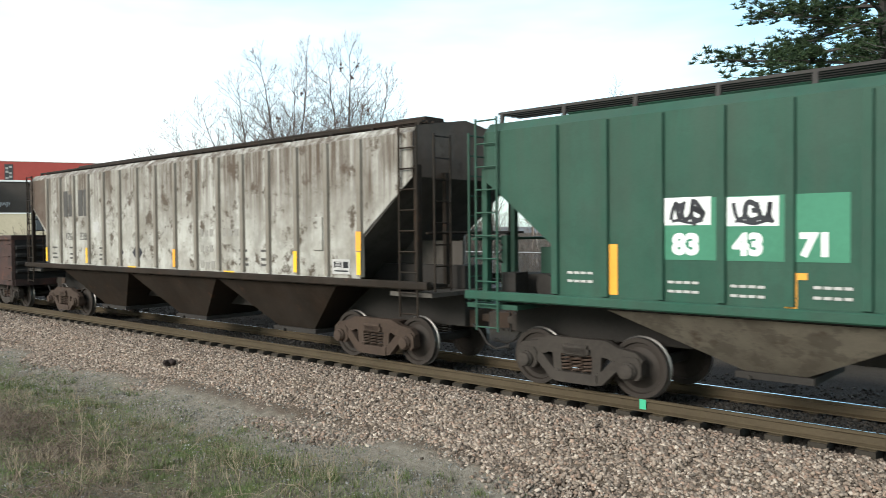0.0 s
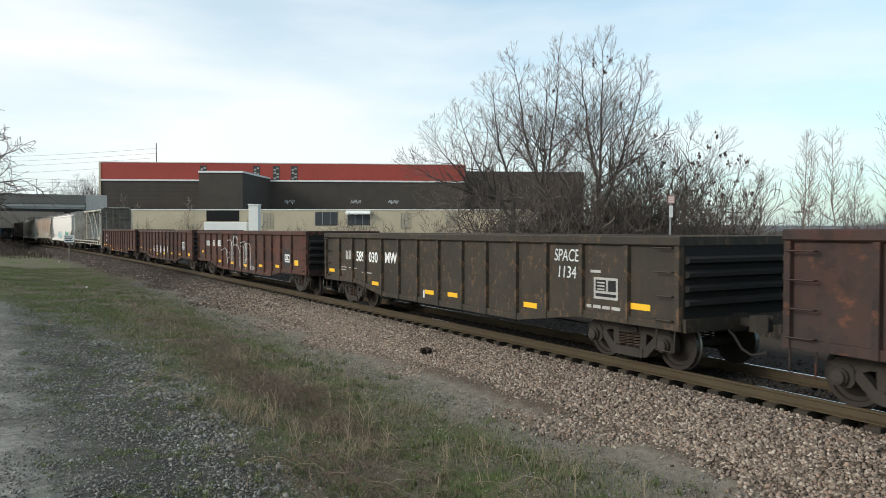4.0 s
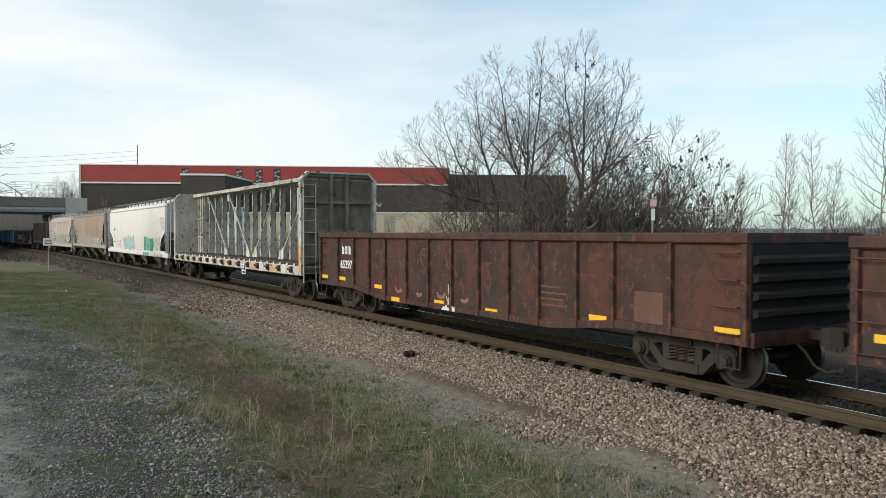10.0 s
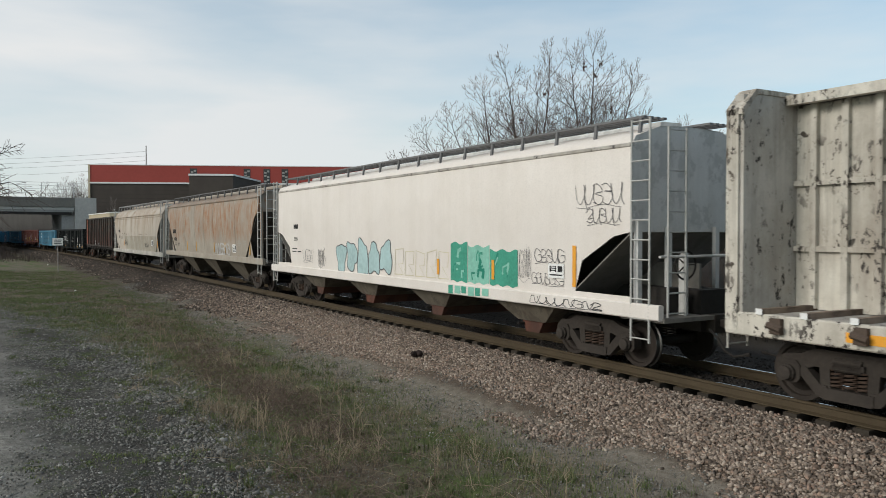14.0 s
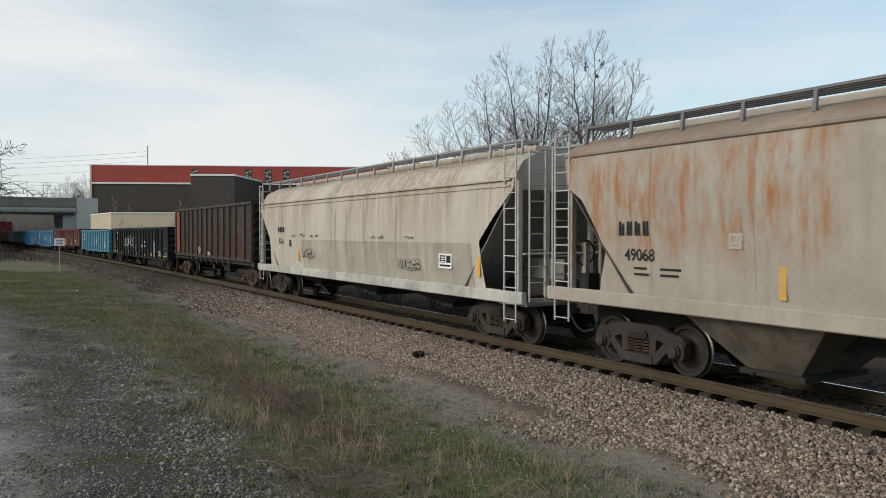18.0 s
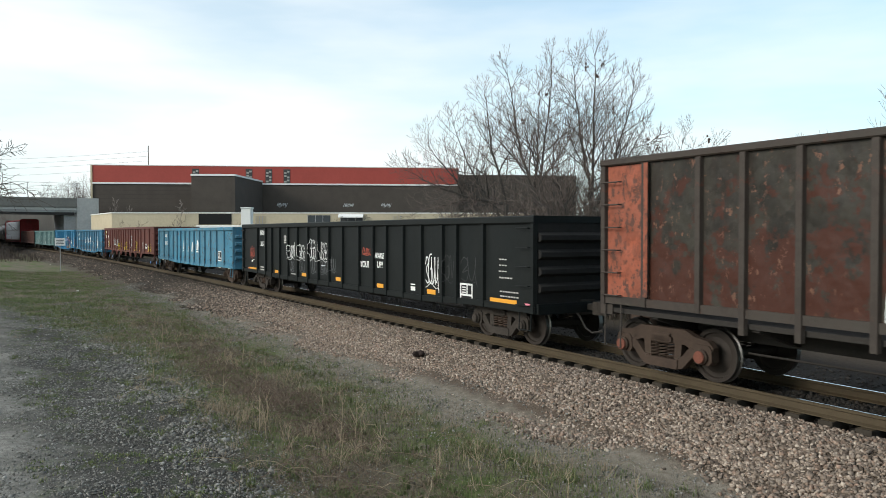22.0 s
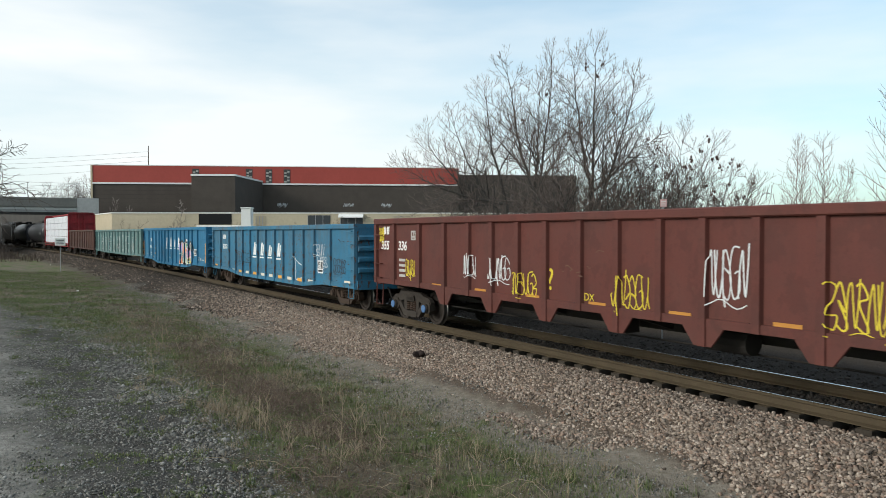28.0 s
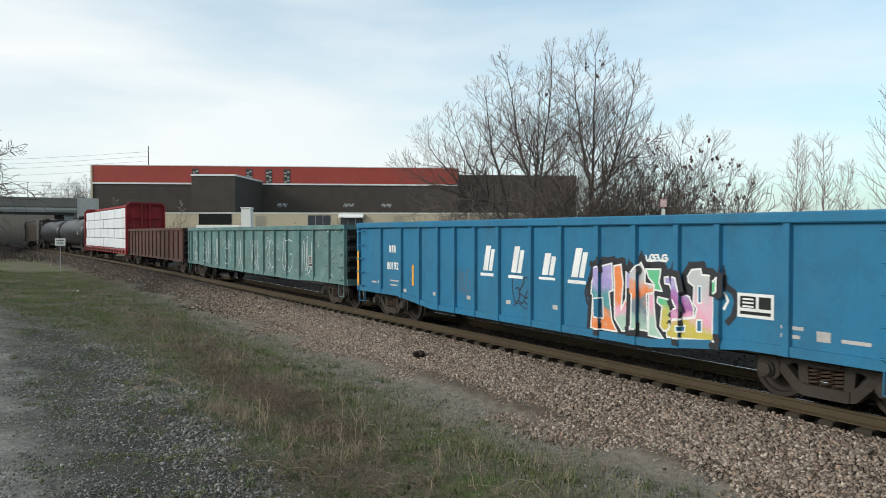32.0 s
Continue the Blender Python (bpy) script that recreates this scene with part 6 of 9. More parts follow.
    part("notice_panel", Geo().box(5.85, 6.5, flat - 0.004, flat, 0.8, 1.45), M_FADED, w)
    bars(w, 3.2, 1.0, flat, [(0, 0, 0.9, 0.04), (0, 0.12, 0.8, 0.04), (0, 0.24, 0.9, 0.04), (0, 0.36, 0.7, 0.04)], M_FADED)

    w, a, b, face = gon11
    part("orange_panel", Geo().box(a + 0.145, a + 1.05, -1.397, -1.3855, 1.2, 3.63), P_ORANGE_END, w, "bright orange repainted panel")
    part("orange_post_face", Geo().box(a + 1.083, a + 1.177, -1.4645, -1.4605, 1.35, 3.63), P_ORANGE_END, w)
    scrawl(w, -2.05, 1.3, 0.45, 0.42, flat, M_SPRAY_GREY, 7, 4, 0.018)
    scrawl(w, -0.2, 1.28, 0.5, 0.2, flat, M_SPRAY_GREY, 8, 4, 0.03)
    for x in (3.0, 4.0):
        bars(w, x - 0.35, 1.24, flat, [(0, 0, 0.7, 0.035)], M_DULL_WHITE)
    bars(w, 5.05, 2.2, flat, [(0.04 * (k % 2), 0.14 * k, 0.16, 0.06) for k in range(6)], plain("grey_faded_mark", (0.12, 0.115, 0.10), 0.9, 0, 0.5, 8, 0.0))

    w, a, b, face = gon12
    slabs(w, -7.98, 2.34, flat, 4, 0.20, 0.10, 0.045, M_WHITE)
    letters("3651", 0.27, M_WHITE, w, -7.72, 1.98, flat, "number", bold=0.006)
    consolidated(w, -5.08, 2.05, flat, 0.24, 0.29, M_DULL_WHITE)
    for i, (x, z, ww, hh) in enumerate(((-4.58, 1.52, 0.62, 0.48), (-3.52, 1.52, 0.62, 0.48), (-2.44, 1.55, 0.72, 0.66), (-1.52, 1.55, 0.72, 0.58))):
        scrawl(w, x, z, ww, hh, face, M_WHITE, 100 + i, 4, 0.026, label="white sprayed tag")
        scrawl(w, x + 0.12, z - 0.46, ww * 0.75, hh * 0.7, face, M_GHOST, 110 + i, 3, 0.022, label="faint grey tag")
    scrawl(w, -0.62, 1.2, 0.5, 0.42, face, M_GHOST, 116, 3, 0.022, label="faint grey tag")
    scrawl(w, 1.96, 1.80, 0.50, 0.20, face, M_SPRAY_RED, 117, 4, 0.03, label="dark red tag")
    letters("YOU!", 0.25, M_WHITE, w, 2.07, 1.50, flat, "graffiti", lean=0.1, label="white sprayed word", bold=0.008)
    letters("WAKE", 0.22, M_WHITE, w, 3.05, 1.78, flat, "graffiti", lean=0.15, label="white sprayed word", bold=0.006)
    letters("UP!", 0.25, M_WHITE, w, 3.10, 1.52, flat, "graffiti", lean=0.15, label="white sprayed word", bold=0.006)
    scrawl(w, 5.78, 1.15, 0.62, 0.72, face, M_WHITE, 121, 4, 0.03, label="white sprayed tag")
    scrawl(w, 6.72, 1.3, 0.4, 0.6, face, M_FAINT, 122, 2, 0.018, label="faint grey tag")
    scrawl(w, 7.5, 1.3, 0.6, 0.6, face, M_FAINT, 123, 2, 0.018, label="faint grey tag")
    scrawl(w, -9.36, 1.42, 0.55, 0.40, face, M_SPRAY_RED, 124, 4, 0.03, label="rust-red tag")
    consolidated(w, 7.44, 0.86, flat, 0.54, 0.40)
    bars(w, 4.97, 0.92, flat, [(0, 0, 0.24, 0.11), (0, 0.15, 0.24, 0.03)], M_WHITE)
    bars(w, 9.05, 1.45, flat, [(0.10 * i + (0.03 if r > 3 else 0), z, 0.075, 0.03) for r, (z, n) in enumerate(((0, 5), (0.14, 3), (0.27, 3), (0.40, 3), (-0.30, 7), (-0.40, 7))) for i in range(n)], M_DULL_WHITE)
    bars(w, 8.62, 0.82, flat, [(0.13 * k, 0, 0.09, 0.025) for k in range(10)], M_DULL_WHITE)
    reflectors(w, flat, [(-5.96, 0.94), (-2.98, 0.96), (0.10, 0.96), (3.13, 0.93), (6.06, 0.95)], M_ORANGE, 0.42, 0.12)
    reflectors(w, flat, [(9.2, 0.94), (-9.04, 0.92)], M_ORANGE, 1.0, 0.13)
    part("hazard_plate", Geo().box(9.99, 10.2, flat - 0.004, flat, 0.84, 0.97), M_PINK, w, "small pink plate")
    part("hazard_plate", Geo().box(-9.75, -9.6, flat - 0.004, flat, 0.86, 0.96), M_PINK, w, "small pink plate")
    bars(w, -8.0, 0.92, flat, [(0, 0, 0.5, 0.05), (0, 0.1, 0.45, 0.05)], M_DULL_WHITE)
    bars(w, -4.3, 0.92, flat, [(0, 0, 0.5, 0.035)], M_DULL_WHITE)
    bars(w, -1.35, 1.33, flat, [(0, 0, 0.34, 0.03)], M_SPRAY_GREY)
    bars(w, -9.2, 1.22, flat, [(0, 0, 0.16, 0.07), (0.2, 0.08, 0.16, 0.03)], M_WHITE)
    bars(w, -9.6, 0.80, flat, [(0, 0, 1.1, 0.03)], M_DULL_WHITE)

    for w, a, b, face in (gon13, gon15):
        k = 0 if w is gon13[0] else 1
        slabs(w, -6.40 if k == 0 else -6.68, 2.16, flat, 3, 0.2, 0.12, 0.05, M_WHITE)
        letters("80017" if k == 0 else "80051", 0.30, M_WHITE, w, -6.06 if k == 0 else -6.30, 1.79, flat, "number", bold=0.006)
        for i, x in enumerate((-1.45, -0.32, 0.46, 1.52) if k == 0 else (-1.76, -0.79, 0.22, 1.26)):
            slabs(w, x - 0.22, 1.52, flat, 1, 0.52 if i != 2 else 0.42, 0.36, 0, M_WHITE, 0.25, True, "emblem", "white slanted emblem block with a bar under it")
        consolidated(w, 5.50 if k == 0 else 5.25, 1.08, flat, 0.60 if k == 0 else 0.48, 0.48 if k == 0 else 0.43)
        n = 10
        for i in range(n):
            x = -7.2 + 14.6 * i / (n - 1)
            if k == 0:
                reflectors(w, flat, [(x, 0.82 if abs(x) > 4 else 0.80)], M_PALE_STRIP, 0.42, 0.11)
        if k == 1:
            for i, x in enumerate((-7.92, -4.97, -3.89, -2.84, -1.78, -0.73, 0.28, 1.40, 2.43, 3.51, 4.55, 6.7, 7.7)):
                reflectors(w, flat, [(x, 0.88 if abs(x) > 7 else 0.755)], M_ORANGE if i in (0, 2, 4, 7, 9, 11) else M_PALE_STRIP, 0.44, 0.11)
        if k == 0:
            for x in (-2.33, 0.86, 4.15):
                part("reflector", Geo().box(x - 0.05, x + 0.05, flat - 0.006, flat - 0.002, 1.0, 1.55), M_ORANGE, w)
            part("reflector", Geo().box(7.98, 8.12, flat - 0.006, flat - 0.002, 0.85, 1.75), M_ORANGE, w)
            smear(w, 6.8, 2.1, 1.3, 0.4, face, M_RUST_SCRAPE, 131, 30, label="brown rust scrapes")
        else:
            g = Geo()
            pts = [(2.98, 1.60), (3.12, 1.46), (3.4, 1.36), (3.75, 1.28), (3.86, 1.1), (3.80, 0.86), (3.5, 0.80), (3.12, 0.74), (3.05, 1.0), (3.16, 1.04), (3.06, 1.12), (3.10, 1.30), (2.98, 1.60)]
            dense = [(p[0] + (q[0] - p[0]) * u / 8, p[1] + (q[1] - p[1]) * u / 8) for p, q in zip(pts, pts[1:]) for u in range(8)]
            ribbon(g, dense, 0.035, face)
            part("graffiti", g, M_SPRAY_GREY, w, "white outline tag")
            scrawl(w, 5.05, 1.66, 0.75, 0.4, face, M_SPRAY_GREY, 141, 4, 0.022, label="white sprayed tag")
            scrawl(w, 5.25, 1.30, 0.85, 0.35, face, M_SPRAY_GREY, 142, 4, 0.022, label="white sprayed tag")
            scrawl(w, 6.6, 1.15, 1.0, 0.45, face, M_SPRAY_DARK, 143, 6, 0.03, label="black sprayed tag")
            scrawl(w, -4.6, 1.15, 2.4, 0.45, face, M_SPRAY_DARK, 144, 8, 0.02, label="thin black tag")
        smear(w, a + 0.3, 1.0, b - a - 0.6, 1.4, face, M_RUST_SCRAPE, 150 + k, 50 if k == 0 else 40, label="brown rust scrapes")
        smear(w, a + 0.3, 0.9, b - a - 0.6, 1.6, face, M_SPRAY_DARK, 154 + k, 20, label="dark scuffs")
        # rivet lines low on the sheets
        g = Geo()
        for i in range(150):
            x = a + 0.4 + (b - a - 0.8) * i / 149
            if face(x) > -1.4:
                g.box(x - 0.012, x + 0.012, flat - 0.008, flat, 1.02, 1.045)
        tagged(part("rivet_line", g, P_BLUE_L if k == 0 else P_BLUE, w), kind="stuff")

    w, a, b, face = gon14
    slabs(w, -9.70, 2.40, flat, 2, 0.22, 0.14, 0.05, M_WHITE, 0.15)
    letters("355", 0.34, M_WHITE, w, -9.62, 2.08, flat, "number", lean=0.15, bold=0.008)
    letters("336", 0.34, M_WHITE, w, -8.56, 2.08, flat, "number", lean=0.15, bold=0.008)
    consolidated(w, -8.05, 2.25, flat, 0.25, 0.25, M_DULL_WHITE, M_FADED)
    bars(w, -8.75, 1.25, flat, [(0, 0.14 * k, 0.36, 0.07) for k in range(4)], M_DULL_WHITE)
    for i, (x, z, ww, hh) in enumerate(((-9.98, 2.2, 0.3, 0.5), (-8.35, 1.3, 0.5, 0.55), (-3.45, 1.14, 0.85, 0.6), (-0.35, 1.12, 0.85, 0.75), (3.72, 1.15, 0.85, 0.85), (8.2, 1.2, 0.8, 0.6))):
        scrawl(w, x, z, ww, hh * 0.8, face, M_SPRAY_YELLOW, 160 + i, 6, 0.024, label="yellow sprayed tag")
    letters("?", 0.62, M_SPRAY_YELLOW, w, -2.14, 1.5, flat, "graffiti", label="yellow sprayed question mark")
    letters("DX", 0.2, M_SPRAY_YELLOW, w, -1.0, 1.24, flat, "graffiti", label="yellow sprayed letters")
    for i, (x, z, ww, hh) in enumerate(((-5.4, 1.45, 0.5, 0.55), (-4.35, 1.40, 0.8, 0.6), (1.75, 1.42, 0.72, 0.95), (6.0, 1.35, 0.6, 0.5))):
        scrawl(w, x, z, ww, hh * 0.85, face, M_SPRAY_GREY if i < 3 else M_DULL_WHITE, 170 + i, 5, 0.028 if i < 3 else 0.016, label="grey-white sprayed tag")
    reflectors(w, flat, [(-6.7, 1.11), (-4.7, 1.11), (-2.74, 1.11), (-0.78, 1.11), (1.19, 1.11), (3.14, 1.12), (5.13, 1.14), (7.9, 1.14)], plain("dull_orange_strip", (0.45, 0.20, 0.04), 0.6, 0, 0.3, 8, 0.0), 0.46, 0.12)
    consolidated(w, 6.96, 1.32, flat, 0.56, 0.35)
    bars(w, 7.75, 1.2, flat, [(0, 0.30, 0.5, 0.05), (0, 0.20, 0.6, 0.05), (0.1, -0.1, 0.5, 0.06), (0.1, -0.2, 0.5, 0.06)], M_DULL_WHITE)
    smear(w, -1.8, 1.6, 1.0, 0.5, face, M_FADED, 181, 8, "worn_mark")

    w, a, b, face = gon16
    slabs(w, -6.16, 1.90, flat, 3, 0.2, 0.10, 0.05, M_WHITE)
    letters("80192", 0.28, M_WHITE, w, -5.95, 1.52, flat, "number", bold=0.006)
    for i, x in enumerate((-1.19, -0.10, 0.97, 1.88)):
        slabs(w, x - 0.22, 1.60, flat, 1, 0.56 if i != 2 else 0.44, 0.36, 0, M_WHITE, 0.25, True, "emblem", "white slanted emblem block with a bar under it")
    for x in (-4.77, -1.77, 1.33):
        part("reflector", Geo().box(x - 0.05, x + 0.05, flat - 0.006, flat - 0.002, 1.05, 1.6), M_ORANGE, w)
    for x in (a + 0.10, b - 0.17):
        part("reflector", Geo().box(x - 0.06, x + 0.06, flat - 0.076, flat - 0.072, 0.85, 1.9), M_ORANGE, w)
    consolidated(w, 5.47, 1.2, flat, 0.62, 0.36)
    bars(w, 6.2, 0.98, flat, [(0, 0, 0.3, 0.05), (0, 0.12, 0.35, 0.05), (0.55, 0, 0.2, 0.14), (0.9, 0.02, 0.4, 0.05)], M_DULL_WHITE)
    bars(w, -7.3, 1.0, flat, [(0, 0, 0.3, 0.05), (0.4, 0, 0.14, 0.08), (1.2, 0.1, 0.5, 0.04), (1.2, -0.02, 0.45, 0.04)], M_DULL_WHITE)
    bars(w, -5.3, 0.85, flat, [(1.6 * k, 0.02 * k, 0.16, 0.09) for k in range(5)], M_DULL_WHITE)
    scrawl(w, -0.25, 0.95, 0.6, 0.6, face, M_SPRAY_DARK, 191, 3, 0.03, label="thin black tag")
    scrawl(w, -2.45, 1.05, 0.5, 0.5, face, M_GHOST, 192, 3, 0.02, label="faint tag")
    mural(w, face)

    w, a, b, face = gon17
    consolidated(w, 7.3, 1.25, flat, 0.5, 0.4, M_DULL_WHITE)
    for i in range(9):
        scrawl(w, -9.3 + 2.0 * i, 1.0, 0.9, 1.2, face, M_SPRAY_GREY, 200 + i, 2, 0.03, label="pale scratched tag")
    smear(w, a + 0.3, 0.9, b - a - 0.6, 1.6, face, M_RUST_SCRAPE, 210, 140, label="brown rust scrapes")
    smear(w, a + 0.3, 0.9, b - a - 0.6, 1.6, face, M_SPRAY_GREY, 211, 80, label="pale scratches")
    w, a, b, face = gon18
    smear(w, a + 0.3, 0.9, b - a - 0.6, 1.6, face, M_FADED, 212, 60, label="worn patches")


def sprayed_fade(name, cols):
    """Sprayed paint that fades from one colour to the next down a form, with soft uneven borders."""
    m, nt, b = nodes_of(name)
    sep = nt.nodes.new("ShaderNodeSeparateXYZ")
    nt.links.new(mapped(nt), sep.inputs[0])
    cloud = noise_node(nt, mapped(nt), 2.6, 3, 0.5)
    add = nt.nodes.new("ShaderNodeMath")
    add.operation = "MULTIPLY_ADD"
    nt.links.new(cloud, add.inputs[0])
    add.inputs[1].default_value = 0.9
    nt.links.new(sep.outputs["Z"], add.inputs[2])
    rest = cols[-1]
    n = len(cols)
    for k in range(n - 2, -1, -1):
        z = 0.70 + 1.15 * (n - 1 - k) / n + 0.45
        rest = mix_node(nt, ramp_node(nt, mul(nt, add.outputs[0], 1 / 3), (z - 0.09) / 3, (z + 0.09) / 3), rest, cols[k])
    rest = mix_node(nt, mul(nt, ramp_node(nt, noise_node(nt, mapped(nt), 9.0, 5, 0.6), 0.50, 0.75), 0.35), rest, (0.62, 0.62, 0.60))
    nt.links.new(rest, b.inputs["Base Color"])
    b.inputs["Roughness"].default_value = 0.55
    return m


def mural(w, face):
    """A sprayed mural: angular letter forms in fading colours, each with a white edge, on one black surround."""
    cols = {"pink": (0.72, 0.34, 0.46), "lilac": (0.34, 0.28, 0.55), "orange": (0.72, 0.20, 0.05), "green": (0.10, 0.45, 0.22), "silver": (0.46, 0.46, 0.46), "slate": (0.16, 0.20, 0.24),
            "rose": (0.68, 0.42, 0.50), "yellow": (0.52, 0.42, 0.07), "mint": (0.33, 0.50, 0.40), "violet": (0.36, 0.12, 0.34), "teal": (0.07, 0.26, 0.28)}

    def field(g, pts, lift):
        # a filled form laid over sheet and posts in narrow upright strips
        xs = [p[0] for p in pts]
        n = max(2, int((max(xs) - min(xs)) / 0.015))
        step = (max(xs) - min(xs)) / n
        for k in range(n):
            x = min(xs) + step * (k + 0.5)
            cuts = sorted(p[1] + (q[1] - p[1]) * (x - p[0]) / (q[0] - p[0]) for p, q in zip(pts, pts[1:] + pts[:1]) if (p[0] > x) != (q[0] > x))
            y = face(x) - lift
            for lo, hi in zip(cuts[::2], cuts[1::2]):
                g.add([(x - step / 2, y, lo), (x + step / 2, y, lo), (x + step / 2, y, hi), (x - step / 2, y, hi)], [(0, 1, 2, 3)])

    def rim(g, pts, width, lift):
        # a stroke round a form
        for i, (p, q) in enumerate(zip(pts, pts[1:] + pts[:1])):
            l = math.hypot(q[0] - p[0], q[1] - p[1])
            e = min(0.4 * width, 0.4 * l) / l
            n = max(2, int(l / 0.03))
            ribbon(g, [(p[0] + (q[0] - p[0]) * (-e + (1 + 2 * e) * k / n), p[1] + (q[1] - p[1]) * (-e + (1 + 2 * e) * k / n)) for k in range(n + 1)], width, lambda t: face(t) - lift - 0.0001 * (i % 3))

    made = [0]

    def letter(colours, pts):
        i = made[0]
        made[0] += 1
        dark = Geo()
        rim(dark, pts, 0.24, 0.002 + 0.0003 * i)
        tagged(part("mural_surround", dark, M_SPRAY_DARK, w), "black surround of a mural form", kind="stuff")
        fill = Geo()
        field(fill, pts, 0.0062)
        part("mural_form", fill, sprayed_fade("mural_fade", [cols[c] for c in colours.split()]), w)
        edge = Geo()
        rim(edge, pts, 0.030, 0.0072)
        part("mural_edge", edge, M_WHITE, w, "white edge of a mural form")

    def gap(pts):
        hole, edge = Geo(), Geo()
        field(hole, pts, 0.0082)
        part("mural_gap", hole, P_BLUE_D, w)
        rim(edge, pts, 0.026, 0.0092)
        part("mural_edge", edge, M_WHITE, w)

    letter("lilac teal orange", [(2.25, 1.53), (2.36, 1.81), (2.78, 1.9), (2.81, 1.42), (2.71, 1.38), (2.79, 0.88), (2.92, 0.69), (2.23, 0.69), (2.28, 1.29), (2.23, 1.32)])
    letter("orange orange pink mint", [(2.83, 1.85), (3.01, 1.89), (3.07, 1.57), (3.02, 1.09), (3.13, 1.28), (3.25, 1.12), (3.31, 0.77), (3.05, 0.71), (2.86, 0.92), (2.85, 1.5)])
    letter("lilac lilac teal", [(3.14, 1.76), (3.25, 1.78), (3.23, 1.29), (3.14, 1.31)])
    letter("silver orange slate mint", [(3.25, 1.52), (3.3, 1.75), (3.5, 1.94), (3.6, 1.78), (3.59, 1.59), (3.81, 1.57), (3.79, 1.44), (3.63, 1.41), (3.66, 0.78), (3.33, 0.79), (3.35, 1.39), (3.25, 1.42)])
    letter("green", [(3.61, 1.83), (3.95, 1.84), (3.91, 1.62), (3.98, 1.48), (3.81, 1.49), (3.78, 1.6), (3.68, 1.69)])
    letter("teal pink mint", [(3.68, 1.42), (3.79, 1.42), (3.81, 1.17), (3.85, 0.86), (4.02, 0.69), (3.68, 0.71)])
    letter("green green yellow", [(3.87, 1.29), (3.89, 1.38), (4.12, 1.35), (4.22, 1.3), (4.18, 1.24), (4.13, 0.86), (4.02, 0.82), (3.94, 0.9), (3.98, 1.22)])
    letter("lilac violet pink", [(4.03, 1.71), (4.18, 1.74), (4.32, 1.72), (4.38, 1.51), (4.56, 1.42), (4.65, 1.24), (4.64, 1.11), (4.25, 1.04), (4.22, 1.18), (4.34, 1.23), (4.2, 1.48), (4.14, 1.6), (4.04, 1.61)])
    letter("silver rose pink yellow", [(4.52, 1.75), (4.6, 1.86), (4.78, 1.88), (4.8, 1.79), (5.0, 1.78), (5.03, 1.28), (5.01, 0.9), (5.1, 0.78), (4.09, 0.73), (4.08, 0.82), (4.27, 1.03), (4.67, 1.1), (4.71, 1.25), (4.64, 1.33), (4.65, 1.6), (4.54, 1.66)])
    letter("green", [(5.02, 1.65), (5.14, 1.76), (5.13, 1.55), (5.03, 1.47)])
    gap([(2.37, 1.24), (2.55, 1.27), (2.57, 0.89), (2.38, 0.91)])
    gap([(4.73, 1.61), (4.8, 1.61), (4.8, 1.35), (4.73, 1.34)])
    gap([(4.71, 1.07), (4.81, 1.08), (4.81, 0.89), (4.71, 0.89)])
    gap([(4.33, 0.94), (4.48, 0.96), (4.46, 0.86), (4.35, 0.85)])
    for pts, width in (([(5.24, 1.64), (5.40, 1.56), (5.46, 1.42), (5.40, 1.2), (5.27, 1.07)], 0.10), ([(2.24, 1.56), (2.10, 1.46), (2.06, 1.32), (2.12, 1.15), (2.22, 1.02)], 0.05), ([(5.22, 1.55), (5.30, 1.42), (5.22, 1.28)], 0.05)):
        g = Geo()
        ribbon(g, pts, width, lambda q: face(q) - 0.0015)
        part("mural_scroll", g, M_SPRAY_DARK if width > 0.06 or pts[0][0] < 3 else M_WHITE, w, "sprayed curl of the mural")
    for x, z, ww, h in ((3.2, 1.80, 0.12, 0.21), (3.50, 1.95, 0.16, 0.20), (4.2, 1.75, 0.14, 0.23), (5.2, 1.60, 0.22, 0.36), (4.69, 1.90, 0.36, 0.09), (2.62, 1.92, 0.40, 0.09)):
        tip = [(x - ww / 2, z), (x + ww / 2, z), (x + ww * (0.5 if h < 0.1 else 0.1), z + h), (x - ww * (0.45 if h < 0.1 else 0.02), z + h)]
        g = Geo()
        field(g, tip, 0.0012)
        part("mural_spike", g, M_SPRAY_DARK, w)
    scrawl(w, 3.62, 1.98, 0.46, 0.10, face, M_WHITE, 195, 5, 0.03, label="white sprayed scribble")


